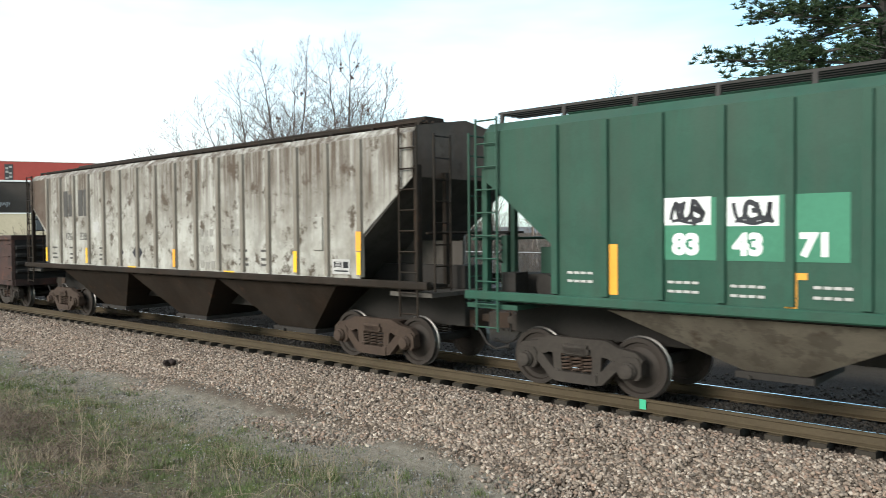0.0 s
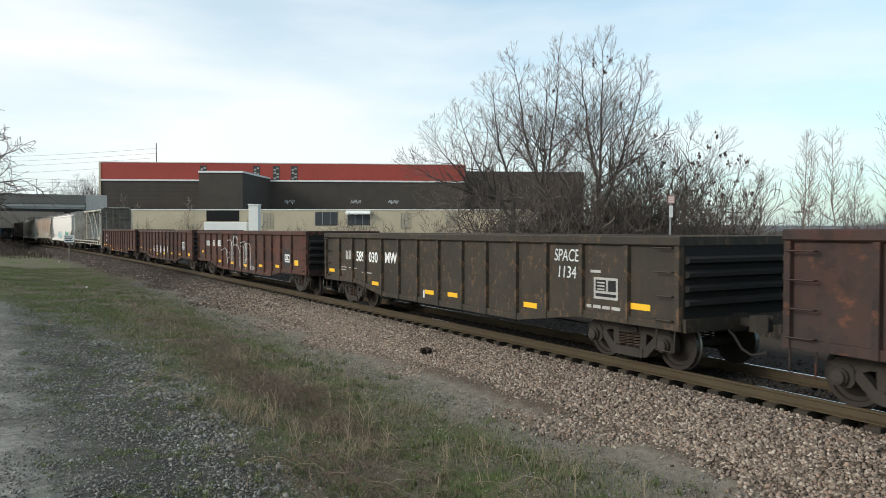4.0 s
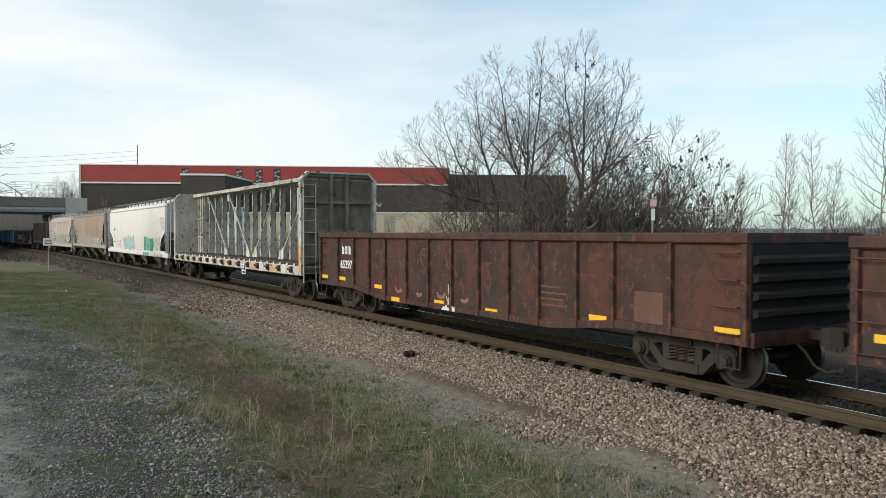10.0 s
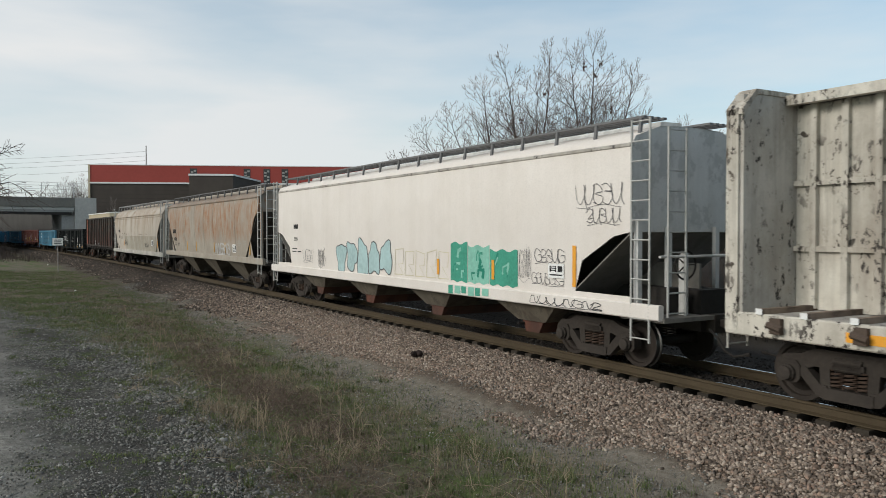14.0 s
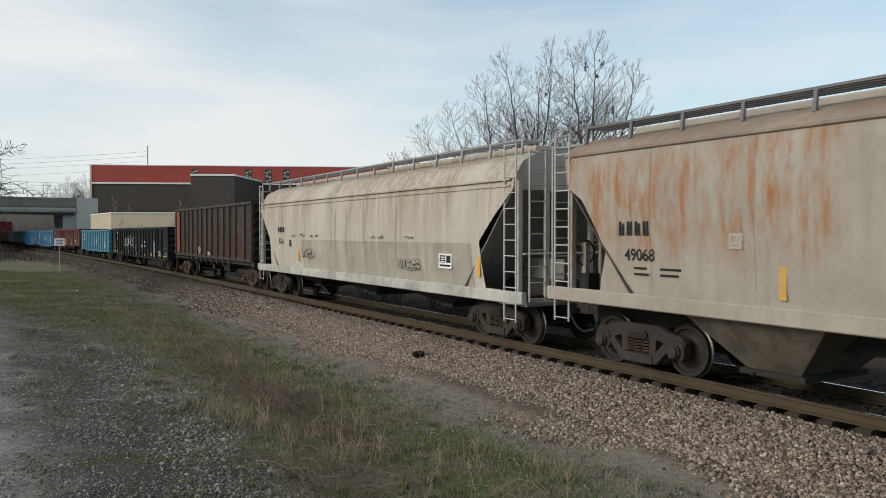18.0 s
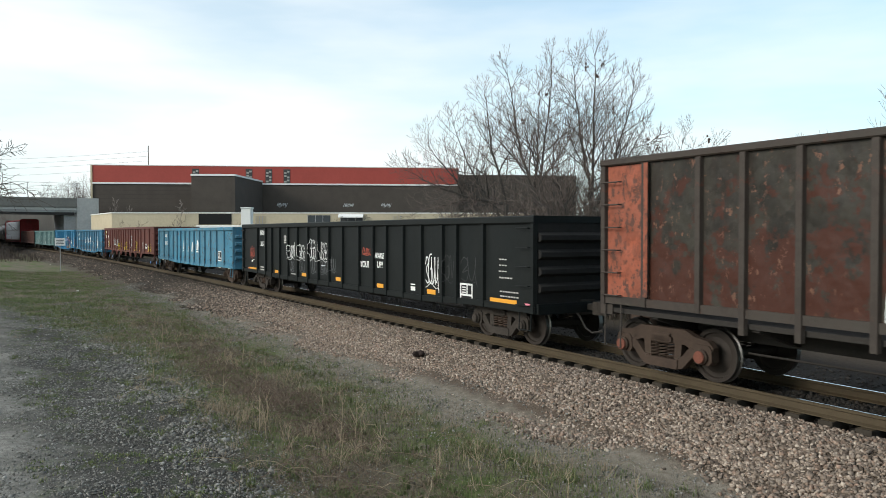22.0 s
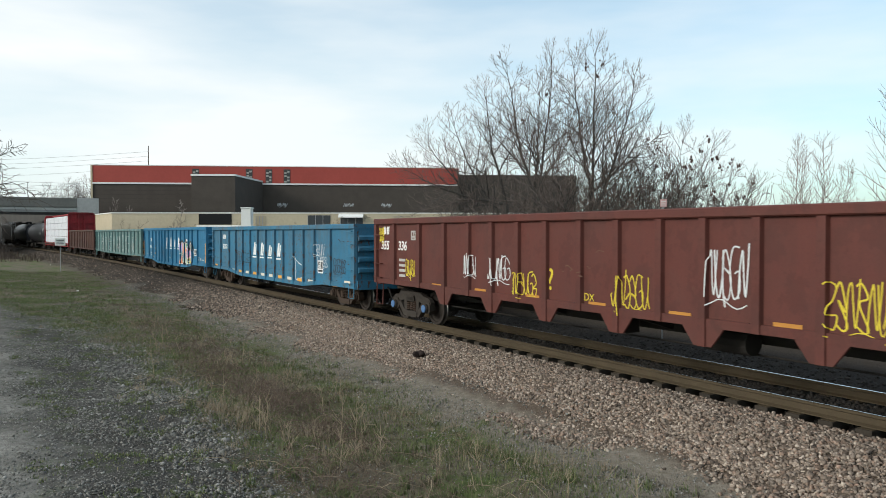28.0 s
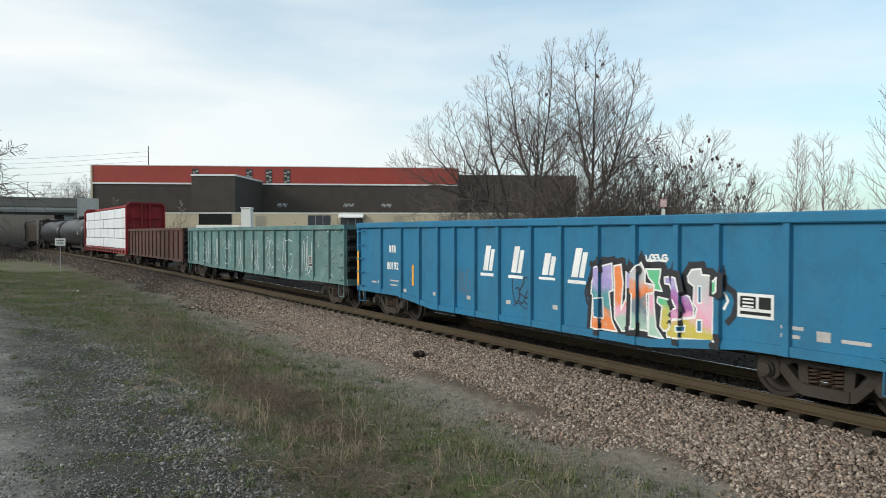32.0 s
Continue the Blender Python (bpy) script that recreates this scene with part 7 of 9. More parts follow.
def mark_hoppers():
    w, a, b = hopper0
    y = -1.445
    for x, z in ((-5.29, 2.50), (-4.46, 2.48)):
        part("paint_patch", Geo().box(x, x + 0.62, y - 0.004, y, z, z + 0.36), M_WHITE, w, "white overpainted patch")
        scrawl(w, x + 0.1, z + 0.06, 0.42, 0.24, y - 0.003, M_SPRAY_DARK, int(x * 9), 3, 0.06)
    for x, t in ((-5.0, "83"), (-4.2, "43"), (-3.42, "71")):
        letters(t, 0.36, M_WHITE, w, x, 2.24, y, "number", bold=0.02)
    pale = plain("pale_green_patch", (0.05, 0.19, 0.115), 0.7, 0, 0.3, 5, 0.0)
    for x, ww in ((-5.34, 0.76), (-4.52, 0.76), (-3.66, 0.60)):
        part("paint_patch", Geo().box(x, x + ww, y - 0.0025, y, 2.05, 2.85), pale, w, "paler green repainted patch")
    part("reflector", Geo().box(-6.12, -5.99, y - 0.004, y, 1.55, 2.25), M_ORANGE, w)
    part("reflector", Geo().box(-3.77, -3.63, y - 0.004, y, 1.48, 1.92), M_ORANGE, w)
    part("reflector", Geo().box(-3.625, -3.52, y - 0.004, y, 1.84, 1.92), M_ORANGE, w)
    for x, z in ((-5.25, 1.62), (-4.42, 1.60), (-3.45, 1.62), (-6.8, 1.70)):
        bars(w, x, z, y, [(0.11 * k, r, 0.085, 0.035) for r in (0, 0.12) for k in range(4)], M_DULL_WHITE)
    w, a, b = hopper1
    y = -1.445
    dark = plain("dark_grey_letter", (0.07, 0.065, 0.06), 0.8, 0, 0.5, 7, 0.0)
    slabs(w, -5.87, 2.98, y, 2, 0.74, 0.56, 0.42, dark, 0, False, "mark", "dark grey block mark")
    letters("176", 0.30, dark, w, -5.55, 2.39, y, "number")
    letters("338", 0.30, dark, w, -4.60, 2.39, y, "number")
    for x in (-2.35, -1.45):
        s = 0.15 if x < -2 else 0.26
        part("diamond_mark", Geo().prism_y([(x, 1.98 - s), (x + s, 1.98), (x, 1.98 + s), (x - s, 1.98)], y - 0.004, y), M_SPRAY_DARK, w, "black painted diamond")
    for x, m in ((-7.0, M_YELLOW), (-4.27, M_YELLOW), (5.13, M_YELLOW), (7.0, M_YELLOW), (0.46, M_ORANGE)):
        part("reflector", Geo().box(x - 0.055, x + 0.055, y - 0.066, y - 0.062, 1.66, 2.08), m, w)
    part("reflector", Geo().box(6.93, 7.07, y - 0.066, y - 0.062, 2.10, 2.46), M_ORANGE, w)
    reflectors(w, y, [(-1.76, 1.58), (2.70, 1.58)], M_YELLOW, 0.40, 0.08)
    part("access_plate", Geo().box(5.65, 5.93, y - 0.03, y, 2.1, 2.75), P_NW, w, bevel=0.02)
    consolidated(w, 6.2, 1.66, y, 0.5, 0.28, M_DULL_WHITE)
    for x in (-6.7, -5.5, -3.6, 3.1, 3.9):
        bars(w, x, 1.75, y, [(0, 0, 0.35, 0.05), (0, 0.12, 0.3, 0.05), (0, 0.3, 0.3, 0.05)], dark)
    part("paint_patch", Geo().box(-3.95, -3.6, y - 0.004, y, 2.50, 2.80), M_DULL_WHITE, w)
    part("rusted_corner", Geo().prism_y([(-7.06, 4.13), (-8.30, 4.13), (-8.30, 3.42), (-7.06, 2.5)], -1.4445, -1.4395), P_NW_END, w, "brown rusted end sheet")
    ghost = plain("ghost_letter", (0.25, 0.235, 0.21), 0.8, 0, 0.4, 6, 0.0)
    for x, z, ww in ((1.53, 2.38, 0.62), (2.48, 2.38, 0.66), (1.55, 2.02, 0.58), (1.55, 1.66, 0.66)):
        for i in range(3):
            part("faded_letter", Geo().box(x + ww * i / 3, x + ww * i / 3 + ww * 0.22, y - 0.003, y + 0.002, z, z + 0.17 - 0.03 * (i % 2)), ghost, w)

    w, a, b = hopper8
    f = lambda q: -1.474
    y = -1.474
    slabs(w, -7.56, 2.58, y, 4, 0.16, 0.08, 0.035, M_BLACK_MARK)
    letters("3229", 0.2, M_BLACK_MARK, w, -7.36, 2.2, y, "number")
    bars(w, -7.7, 1.75, y, [(0, 0, 0.4, 0.035), (0.55, 0, 0.35, 0.035), (0, 0.1, 0.45, 0.035)], M_BLACK_MARK)
    for i, (x, z, ww, hh, m, n, k) in enumerate(((-5.2, 1.35, 0.6, 0.55, M_SPRAY_GHOST, 6, 0.014), (-6.6, 1.45, 0.9, 0.4, M_SPRAY_GHOST, 4, 0.012), (7.85, 2.95, 1.2, 0.40, M_SPRAY_GHOST, 5, 0.013), (8.15, 2.62, 0.85, 0.28, M_SPRAY_GHOST, 5, 0.013),
                                                 (6.6, 1.85, 0.9, 0.28, M_SPRAY_GHOST, 5, 0.013), (6.5, 1.42, 1.0, 0.22, M_SPRAY_GHOST, 7, 0.011), (6.0, 1.5, 0.45, 0.6, M_SPRAY_GHOST, 6, 0.008))):
        scrawl(w, x, z, ww, hh, y - 0.001 * i, m, 300 + i, n, k, label="thin black sprayed tag")
    # rounded forms filled with pale blue-green
    pale_teal = plain("pale_teal_spray", (0.36, 0.50, 0.50), 0.75, 0, 0.5, 3, 0.0)
    for i in range(5):
        cx, cz, rw, rh = -3.25 + 0.78 * i, 1.68 + 0.06 * math.sin(2 * i), 0.36, 0.42 + (0.14 if i == 2 else 0.0)
        ring = []
        for k in range(28):
            a = 2 * math.pi * k / 28
            r = 1 + 0.16 * math.sin(3 * a + i) + 0.10 * math.sin(5 * a + 2 * i)
            ring.append((cx + rw * r * math.copysign(abs(math.cos(a)) ** 0.7, math.cos(a)), cz + rh * r * math.copysign(abs(math.sin(a)) ** 0.7, math.sin(a))))
        g = Geo()
        g.add([(a, y - 0.003 - 0.0008 * i, b) for a, b in ring], [tuple(range(28))])
        part("mural_form", g, pale_teal, w, "pale blue-green sprayed form")
        g = Geo()
        ribbon(g, ring + [ring[0]], 0.032, y - 0.0035 - 0.0008 * i)
        part("mural_edge", g, M_SPRAY_GHOST, w, "dark sprayed outline")
    # faint yellow boxes
    faint = plain("faint_yellow_spray", (0.58, 0.53, 0.37), 0.75, 0, 0.4, 6, 0.0)
    for i in range(5):
        x0, x1 = 0.40 + 0.58 * i, 0.40 + 0.58 * i + 0.50
        g = Geo()
        ribbon(g, [(x0, 1.32), (x0 + 0.03, 1.98 - 0.04 * (i % 2)), (x1, 2.02 - 0.06 * (i % 3)), (x1 - 0.04, 1.62), (x0 + 0.2, 1.60), (x1, 1.33), (x0, 1.32)], 0.026, y - 0.004)
        part("graffiti", g, faint, w, "faint yellow sprayed outline")
    # streaked green blocks with paler strokes in them
    light = plain("light_green_spray", (0.22, 0.50, 0.40), 0.75, 0, 0.5, 4, 0.0)
    deep = plain("deep_green_spray", (0.015, 0.22, 0.15), 0.75, 0, 0.4, 4, 0.0)
    rnd = random.Random(9)
    for i, (x0, x1, hi) in enumerate(((3.31, 4.05, 2.20), (4.07, 4.95, 2.14), (4.97, 6.0, 2.06))):
        g = Geo()
        patch(g, x0, x1, lambda q: 1.30 + 0.02 * math.sin(17 * q), lambda q, c=hi: c + 0.03 * math.sin(13 * q), f, 0.002, 0.05)
        block = part("mural_block", g, light if i == 1 else M_SPRAY_GREEN, w, "streaked green sprayed block")
        for k in range(7):
            xa, za = x0 + (x1 - x0) * rnd.uniform(0.08, 0.75), rnd.uniform(1.36, hi - 0.3)
            g = Geo()
            ribbon(g, [(xa, za), (xa + rnd.uniform(-0.05, 0.1), za + 0.16), (xa + rnd.uniform(0.0, 0.2), za + rnd.uniform(0.16, 0.28))], rnd.uniform(0.04, 0.11), y - 0.0034 - 0.0005 * k)
            part("paint_stroke", g, (light if i != 1 else deep, deep, M_SPRAY_GREEN)[k % 3], block)
    for x, z0, z1 in ((7.80, 1.42, 2.2), (2.73, 1.42, 1.8), (5.1, 1.42, 1.85)):
        part("reflector", Geo().box(x - 0.05, x + 0.05, y - 0.016, y - 0.012, z0, z1), M_ORANGE, w)
    consolidated(w, 7.02, 1.56, y - 0.008, 0.48, 0.28)
    for k in range(6):
        part("sill_graffiti", Geo().box(3.28 + 0.29 * k, 3.28 + 0.29 * k + 0.2 + 0.05 * (k % 2), -1.5265, -1.5205, 1.0 + 0.02 * (k % 3), 1.2), light if k % 2 else M_SPRAY_GREEN, w)
    scrawl(w, 6.5, 1.03, 2.1, 0.15, -1.521, M_SPRAY_DARK, 331, 8, 0.016)
    # roof-edge ledge; its grey also stands for the shadow line below the eave
    part("seam_shadow_band", Geo().box(-9.27, 9.27, -1.478, -1.40, 3.93, 4.0, 0.012), P_GREYBULK, w, "grey ledge along the roof edge that stands for its shadow line")

    w, a, b = hopper9
    at = on_body(SMOOTH)
    slabs(w, -7.02, 2.40, at(2.5), 4, 0.24, 0.13, 0.06, M_BLACK_MARK)
    letters("49068", 0.28, M_BLACK_MARK, w, -6.56, 2.06, at(2.05), "number", bold=0.004)
    bars(w, -6.7, 1.72, at(1.75), [(0, 0, 0.35, 0.04), (0.6, 0, 0.4, 0.04), (0, 0.1, 0.3, 0.04), (0.6, 0.1, 0.45, 0.04)], M_BLACK_MARK)
    for x, m in ((-3.81, M_ORANGE), (-1.83, M_ORANGE), (1.63, M_ORANGE), (3.51, M_ORANGE), (7.24, M_ORANGE)):
        part("reflector", Geo().box(x - 0.06, x + 0.06, at(1.75) - 0.006, at(1.75) + 0.01, 1.5, 1.98), plain("faded_orange_strip", (0.50, 0.29, 0.08), 0.6, 0, 0.4, 8, 0.0), w)
    scrawl(w, 1.85, 1.42, 2.5, 0.5, at(1.7) - 0.004, plain("thin_white_spray", (0.47, 0.455, 0.44), 0.8, 0, 0.6, 5, 0.0), 341, 6, 0.075, label="broad pale white sprayed tag")
    consolidated(w, 4.70, 1.55, at(1.7), 0.55, 0.36)
    for x in (5.5, 6.3):
        bars(w, x, 1.85, at(1.9), [(0, 0.1 * k, 0.4 + 0.1 * (k % 2), 0.04) for k in range(4)], plain("ghost_print", (0.33, 0.31, 0.27), 0.8, 0, 0.3, 8, 0.0))
    consolidated(w, -4.7, 2.2, at(2.3), 0.24, 0.24, plain("ghost_frame", (0.36, 0.33, 0.28), 0.8, 0, 0.3, 8, 0.0), P_ADM)
    w, a, b = hopper10
    at = on_body(ACF)
    slabs(w, -6.38, 2.46, at(2.55), 4, 0.2, 0.13, 0.06, M_BLACK_MARK)
    letters("8265", 0.28, M_BLACK_MARK, w, -6.05, 2.12, at(2.12), "number")
    consolidated(w, -5.2, 1.95, at(2.05), 0.22, 0.24, M_BLACK_MARK, P_ACF)
    grey = paint("grey_overspray", (0.43, 0.40, 0.335), (0.37, 0.345, 0.285), (0.20, 0.14, 0.09), (0.4, 0.75), (0.68, 0.8), 0.6, blotch=0.08, rain=((0.21, 0.15, 0.095), 0.8, 2.4, 0.6, 0.44))
    vs, fs = [], []
    zs = (1.15, 1.4, 1.7, 1.95, 2.2)
    for z in zs:
        for i in range(41):
            x = -3.95 + 11.0 * i / 40
            vs.append((x, at(z) + 0.004, z))
    fs = [(j * 41 + i, j * 41 + i + 1, (j + 1) * 41 + i + 1, (j + 1) * 41 + i) for j in range(4) for i in range(40)]
    part("grey_panel", Geo().add(vs, fs), grey, w, "grey repainted lower band")
    for i, (x, ww) in enumerate(((-5.1, 0.5), (-4.2, 0.5), (-3.1, 0.12), (-2.6, 0.14), (1.6, 0.5), (2.2, 0.3), (3.4, 0.9))):
        smear(w, x, 2.30, ww, 0.06, lambda q: at(2.34) - 0.004, M_RUST_SCRAPE, 350 + i, 7, "dark_smear")
    scrawl(w, -4.0, 1.6, 1.2, 0.3, at(1.75) - 0.004, M_SPRAY_DARK, 361, 6, 0.02, label="thin dark tag")
    scrawl(w, 3.4, 1.5, 1.2, 0.3, at(1.65) - 0.004, M_SPRAY_DARK, 362, 6, 0.02, label="thin dark tag")
    consolidated(w, 5.56, 1.58, at(1.8) - 0.004, 0.6, 0.36)
    for x in (-4.3, 7.32):
        part("reflector", Geo().box(x - 0.06, x + 0.06, at(1.75) - 0.006, at(1.75), 1.45, 2.1), M_ORANGE, w)
    for i, x in enumerate((-0.87, 0.0, 1.31, 3.33)):
        g = Geo()
        ribbon(g, [(x + 0.03 * math.sin(k), 3.2 - 0.22 * k) for k in range(9)], 0.022, on_body(ACF)(2.75) - 0.004)
        part("rust_run", g, plain("rust_run", (0.30, 0.20, 0.12), 0.85, 0, 0.5, 6, 0.0) if i == 0 else bpy.data.materials["rust_run"], w)

    w, a, b = beam7
    for x in (0.75, -2.6, 4.42, 6.62, -5.2, -7.3):
        part("reflector", Geo().box(x - 0.3, x + 0.3, -1.456, -1.4515, 1.03, 1.16), M_ORANGE, w)
    consolidated(w, 2.81, 0.72, -1.458, 0.52, 0.42)
    letters("728076", 0.3, M_WHITE, w, -6.2, 1.12, -1.452, "number")
    part("reflector", Geo().box(9.33, 9.46, -1.475, -1.4605, 1.1, 2.0), M_ORANGE, w)
    slabs(w, 9.2, 3.1, -1.462, 1, 0.9, 0.14, 0, M_DULL_WHITE)
    w, a, b = tank20
    consolidated(w, 6.5, 2.2, -1.52, 0.6, 0.4)


mark_gondolas()
mark_hoppers()


# ---- ballast, ties and loose stones ----
def fast_mesh(name, verts, tris, material):
    me = bpy.data.meshes.new(name)
    n = len(tris)
    me.vertices.add(len(verts))
    me.vertices.foreach_set("co", np.asarray(verts, np.float32).ravel())
    me.loops.add(3 * n)
    me.loops.foreach_set("vertex_index", np.asarray(tris, np.int32).ravel())
    me.polygons.add(n)
    me.polygons.foreach_set("loop_start", np.arange(0, 3 * n, 3, dtype=np.int32))
    me.polygons.foreach_set("loop_total", np.full(n, 3, np.int32))
    me.materials.append(material)
    me.update(calc_edges=True)
    me.validate()
    return me


CUBE_V = np.array([(x, y, z) for x in (-1, 1) for y in (-1, 1) for z in (-1, 1)], float)
CUBE_F = np.array([(0, 1, 3), (0, 3, 2), (4, 6, 7), (4, 7, 5), (0, 4, 5), (0, 5, 1), (2, 3, 7), (2, 7, 6), (0, 2, 6), (0, 6, 4), (1, 5, 7), (1, 7, 3)])


def stones_mesh(name, places, sizes, material, rng):
    """Angular stones: jittered, squashed and tumbled blocks, all in one mesh."""
    n = len(places)
    shape = np.stack([rng.uniform(0.8, 1.25, n), rng.uniform(0.55, 0.95, n), rng.uniform(0.4, 0.7, n)], 1)[:, None, :]
    v = CUBE_V[None] * rng.uniform(0.5, 1.0, (n, 8, 3)) * shape * sizes[:, None, None] * 0.5
    # lying flat for the most part, turned any way and tipped a little
    yaw, tip = rng.uniform(0, np.pi, n), rng.normal(0, 0.28, (n, 2))
    q = np.stack([np.cos(yaw), tip[:, 0] * np.cos(yaw) + tip[:, 1] * np.sin(yaw), tip[:, 1] * np.cos(yaw) - tip[:, 0] * np.sin(yaw), np.sin(yaw)], 1)
    q /= np.linalg.norm(q, axis=1)[:, None]
    w, x, y, z = q.T
    rot = np.stack([1 - 2 * (y * y + z * z), 2 * (x * y - z * w), 2 * (x * z + y * w), 2 * (x * y + z * w), 1 - 2 * (x * x + z * z), 2 * (y * z - x * w),
                    2 * (x * z - y * w), 2 * (y * z + x * w), 1 - 2 * (x * x + y * y)], 1).reshape(n, 3, 3)
    v = np.einsum("nij,nkj->nki", rot, v) + places[:, None, :]
    f = CUBE_F[None] + (np.arange(n) * 8)[:, None, None]
    return fast_mesh(name, v.reshape(-1, 3), f.reshape(-1, 3), material)


def line_points(s, a, z):
    """on_track for arrays."""
    h = TRACK_TURN + TRACK_BEND * s
    return np.stack([TRACK_X + (np.cos(h) - math.cos(TRACK_TURN)) / TRACK_BEND + a * np.cos(h), TRACK_Y + (np.sin(h) - math.sin(TRACK_TURN)) / TRACK_BEND + a * np.sin(h), z], 1)


def heights(a):
    xs = np.arange(-20, 20, 0.05)
    return np.interp(a, xs, [ground_height(x) for x in xs])


def scatter_ballast():
    rng = np.random.default_rng(4)
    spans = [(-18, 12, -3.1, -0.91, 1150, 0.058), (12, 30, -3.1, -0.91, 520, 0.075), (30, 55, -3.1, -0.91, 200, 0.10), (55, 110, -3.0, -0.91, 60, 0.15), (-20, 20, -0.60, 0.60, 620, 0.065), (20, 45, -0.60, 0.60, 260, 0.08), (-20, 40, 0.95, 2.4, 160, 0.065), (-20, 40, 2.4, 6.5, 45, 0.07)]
    ps, sz, dp, ds, along = [], [], [], [], []
    for s0, s1, a0, a1, dens, size in spans:
        n = int((s1 - s0) * (a1 - a0) * dens)
        s, a = rng.uniform(s0, s1, n), rng.uniform(a0, a1, n)
        if a0 < -2:
            # ragged outer edge of the bed
            a = np.where(a < -2.6, a + 0.32 * np.sin(s * 0.9) * np.sin(s * 0.37 + 1) + rng.normal(0, 0.18, n), a)
        z = heights(a) + rng.uniform(-0.014, 0.020, n)
        if a0 < -2:
            along.append(s)
        (ps if a0 < -2 else dp).append(line_points(s, a, z))
        (sz if a0 < -2 else ds).append(size * rng.uniform(0.55, 1.4, n))
    ob = new("oily_ballast", stones_mesh("oily_ballast", np.concatenate(dp), np.concatenate(ds), M_OILY_SHADE, rng))
    tagged(ob, "oily ballast between and behind the rails, darkened for the shade under the wagons", "ballast", kind="stuff")
    # the bed is tan stone near by, with ever more dark stone towards the bridge
    p, z, al = np.concatenate(ps), np.concatenate(sz), np.concatenate(along)
    darker = rng.random(len(al)) < np.clip((al - 6) / 26, 0, 0.92)
    for name, pick, m, label in (("ballast", ~darker, M_STONE, "tan and grey-brown crushed stone ballast along the track"), ("grimy_ballast", darker, M_DARK_STONE, "dark crushed stone ballast along the track")):
        ob = new(name, stones_mesh(name, p[pick], z[pick], m, rng))
        tagged(ob, label, "ballast", kind="stuff")


def scatter_rubble():
    rng = np.random.default_rng(5)
    ps, sz = [], []
    for s0, s1, a0, a1, n, lo, hi in ((-12, 24, -11.6, -7.2, 64000, 0.010, 0.045), (-12, 16, -9.6, -7.3, 9000, 0.025, 0.065), (-11, 8, -8.9, -7.2, 2000, 0.045, 0.10), (-12, 14, -10.6, -9.2, 2500, 0.02, 0.05), (-12, 45, -13.2, -9.8, 12000, 0.008, 0.026), (-14, 34, -7.4, -3.2, 3000, 0.012, 0.045), (20, 60, -9.6, -7.0, 2500, 0.02, 0.06), (-14, 30, -4.0, -2.9, 4500, 0.015, 0.05)):
        s, a = rng.uniform(s0, s1, n), rng.uniform(a0, a1, n) + rng.normal(0, 0.45, n)
        clump = np.sin(s * 1.7 + 2 * np.sin(a * 1.3)) + np.sin(a * 2.9 + 1.5 * np.sin(s * 0.8)) + rng.normal(0, 0.9, n)
        s, a = s[clump > -0.4], a[clump > -0.4]
        n = len(s)
        ps.append(line_points(s, a, heights(a) + rng.uniform(-0.01, 0.012, n)))
        sz.append(rng.uniform(lo, hi, n) * rng.uniform(0.6, 1.2, n))
    # fine grit on the bare earth beside the bed, on the verge and on the road
    for s0, s1, a0, a1, n, lo, hi in ((-14, 34, -4.9, -2.7, 26000, 0.010, 0.040), (-13, 30, -8.6, -3.4, 22000, 0.008, 0.030), (-13, 20, -13.5, -9.4, 16000, 0.005, 0.018), (-13, 6, -10.4, -7.0, 16000, 0.008, 0.030)):
        u = rng.random(n) ** 1.4
        s, a = s0 + (s1 - s0) * u, rng.uniform(a0, a1, n) + rng.normal(0, 0.2, n)
        ps.append(line_points(s, a, heights(a) + rng.uniform(-0.006, 0.008, n)))
        sz.append(rng.uniform(lo, hi, n) * rng.uniform(0.6, 1.2, n) * (1 + 0.5 * u))
    p = np.concatenate(ps)
    # sit on the uneven ground
    p[:, 2] += np.array([0.10 * noise.noise((x * 0.35, y * 0.35, 0)) + 0.05 * noise.noise((x * 1.4, y * 1.4, 3)) for x, y, _ in p])
    ob = new("rubble", stones_mesh("rubble", p, np.concatenate(sz), M_RUBBLE, rng))
    tagged(ob, "grey broken rubble strewn beside the gravel road", "rubble", kind="stuff")


scatter_ballast()
scatter_rubble()


def ground_at(s, a):
    p = on_track(s, a)
    z = ground_height(a)
    if -60 < a < -2.8:
        z += 0.10 * noise.noise((p.x * 0.35, p.y * 0.35, 0)) + 0.05 * noise.noise((p.x * 1.4, p.y * 1.4, 3))
    return Vector((p.x, p.y, z))


def dark_clod():
    g = Geo()
    rnd = random.Random(3)
    p = ground_at(0.0, -2.31)
    for i in range(9):
        d = Vector((rnd.uniform(-1, 1), rnd.uniform(-1, 1), rnd.uniform(0, 1))) * 0.09
        r = rnd.uniform(0.05, 0.10)
        g.lathe_y([(0.01, -r), (r * 0.7, -r * 0.6), (r, 0), (r * 0.7, r * 0.6), (0.01, r)], 7)
        k = 35
        for j in range(len(g.v) - k, len(g.v)):
            x, y, z = g.v[j]
            g.v[j] = (p.x + d.x + x * rnd.uniform(0.8, 1.2), p.y + d.y + y, p.z + 0.06 + d.z + z * rnd.uniform(0.8, 1.1))
    tagged(new("clod", g.mesh("clod", plain("dark_clod", (0.03, 0.02, 0.017), 0.95, 0, 0.6, 12))), "dark brown clump lying on the ballast", "debris")


dark_clod()

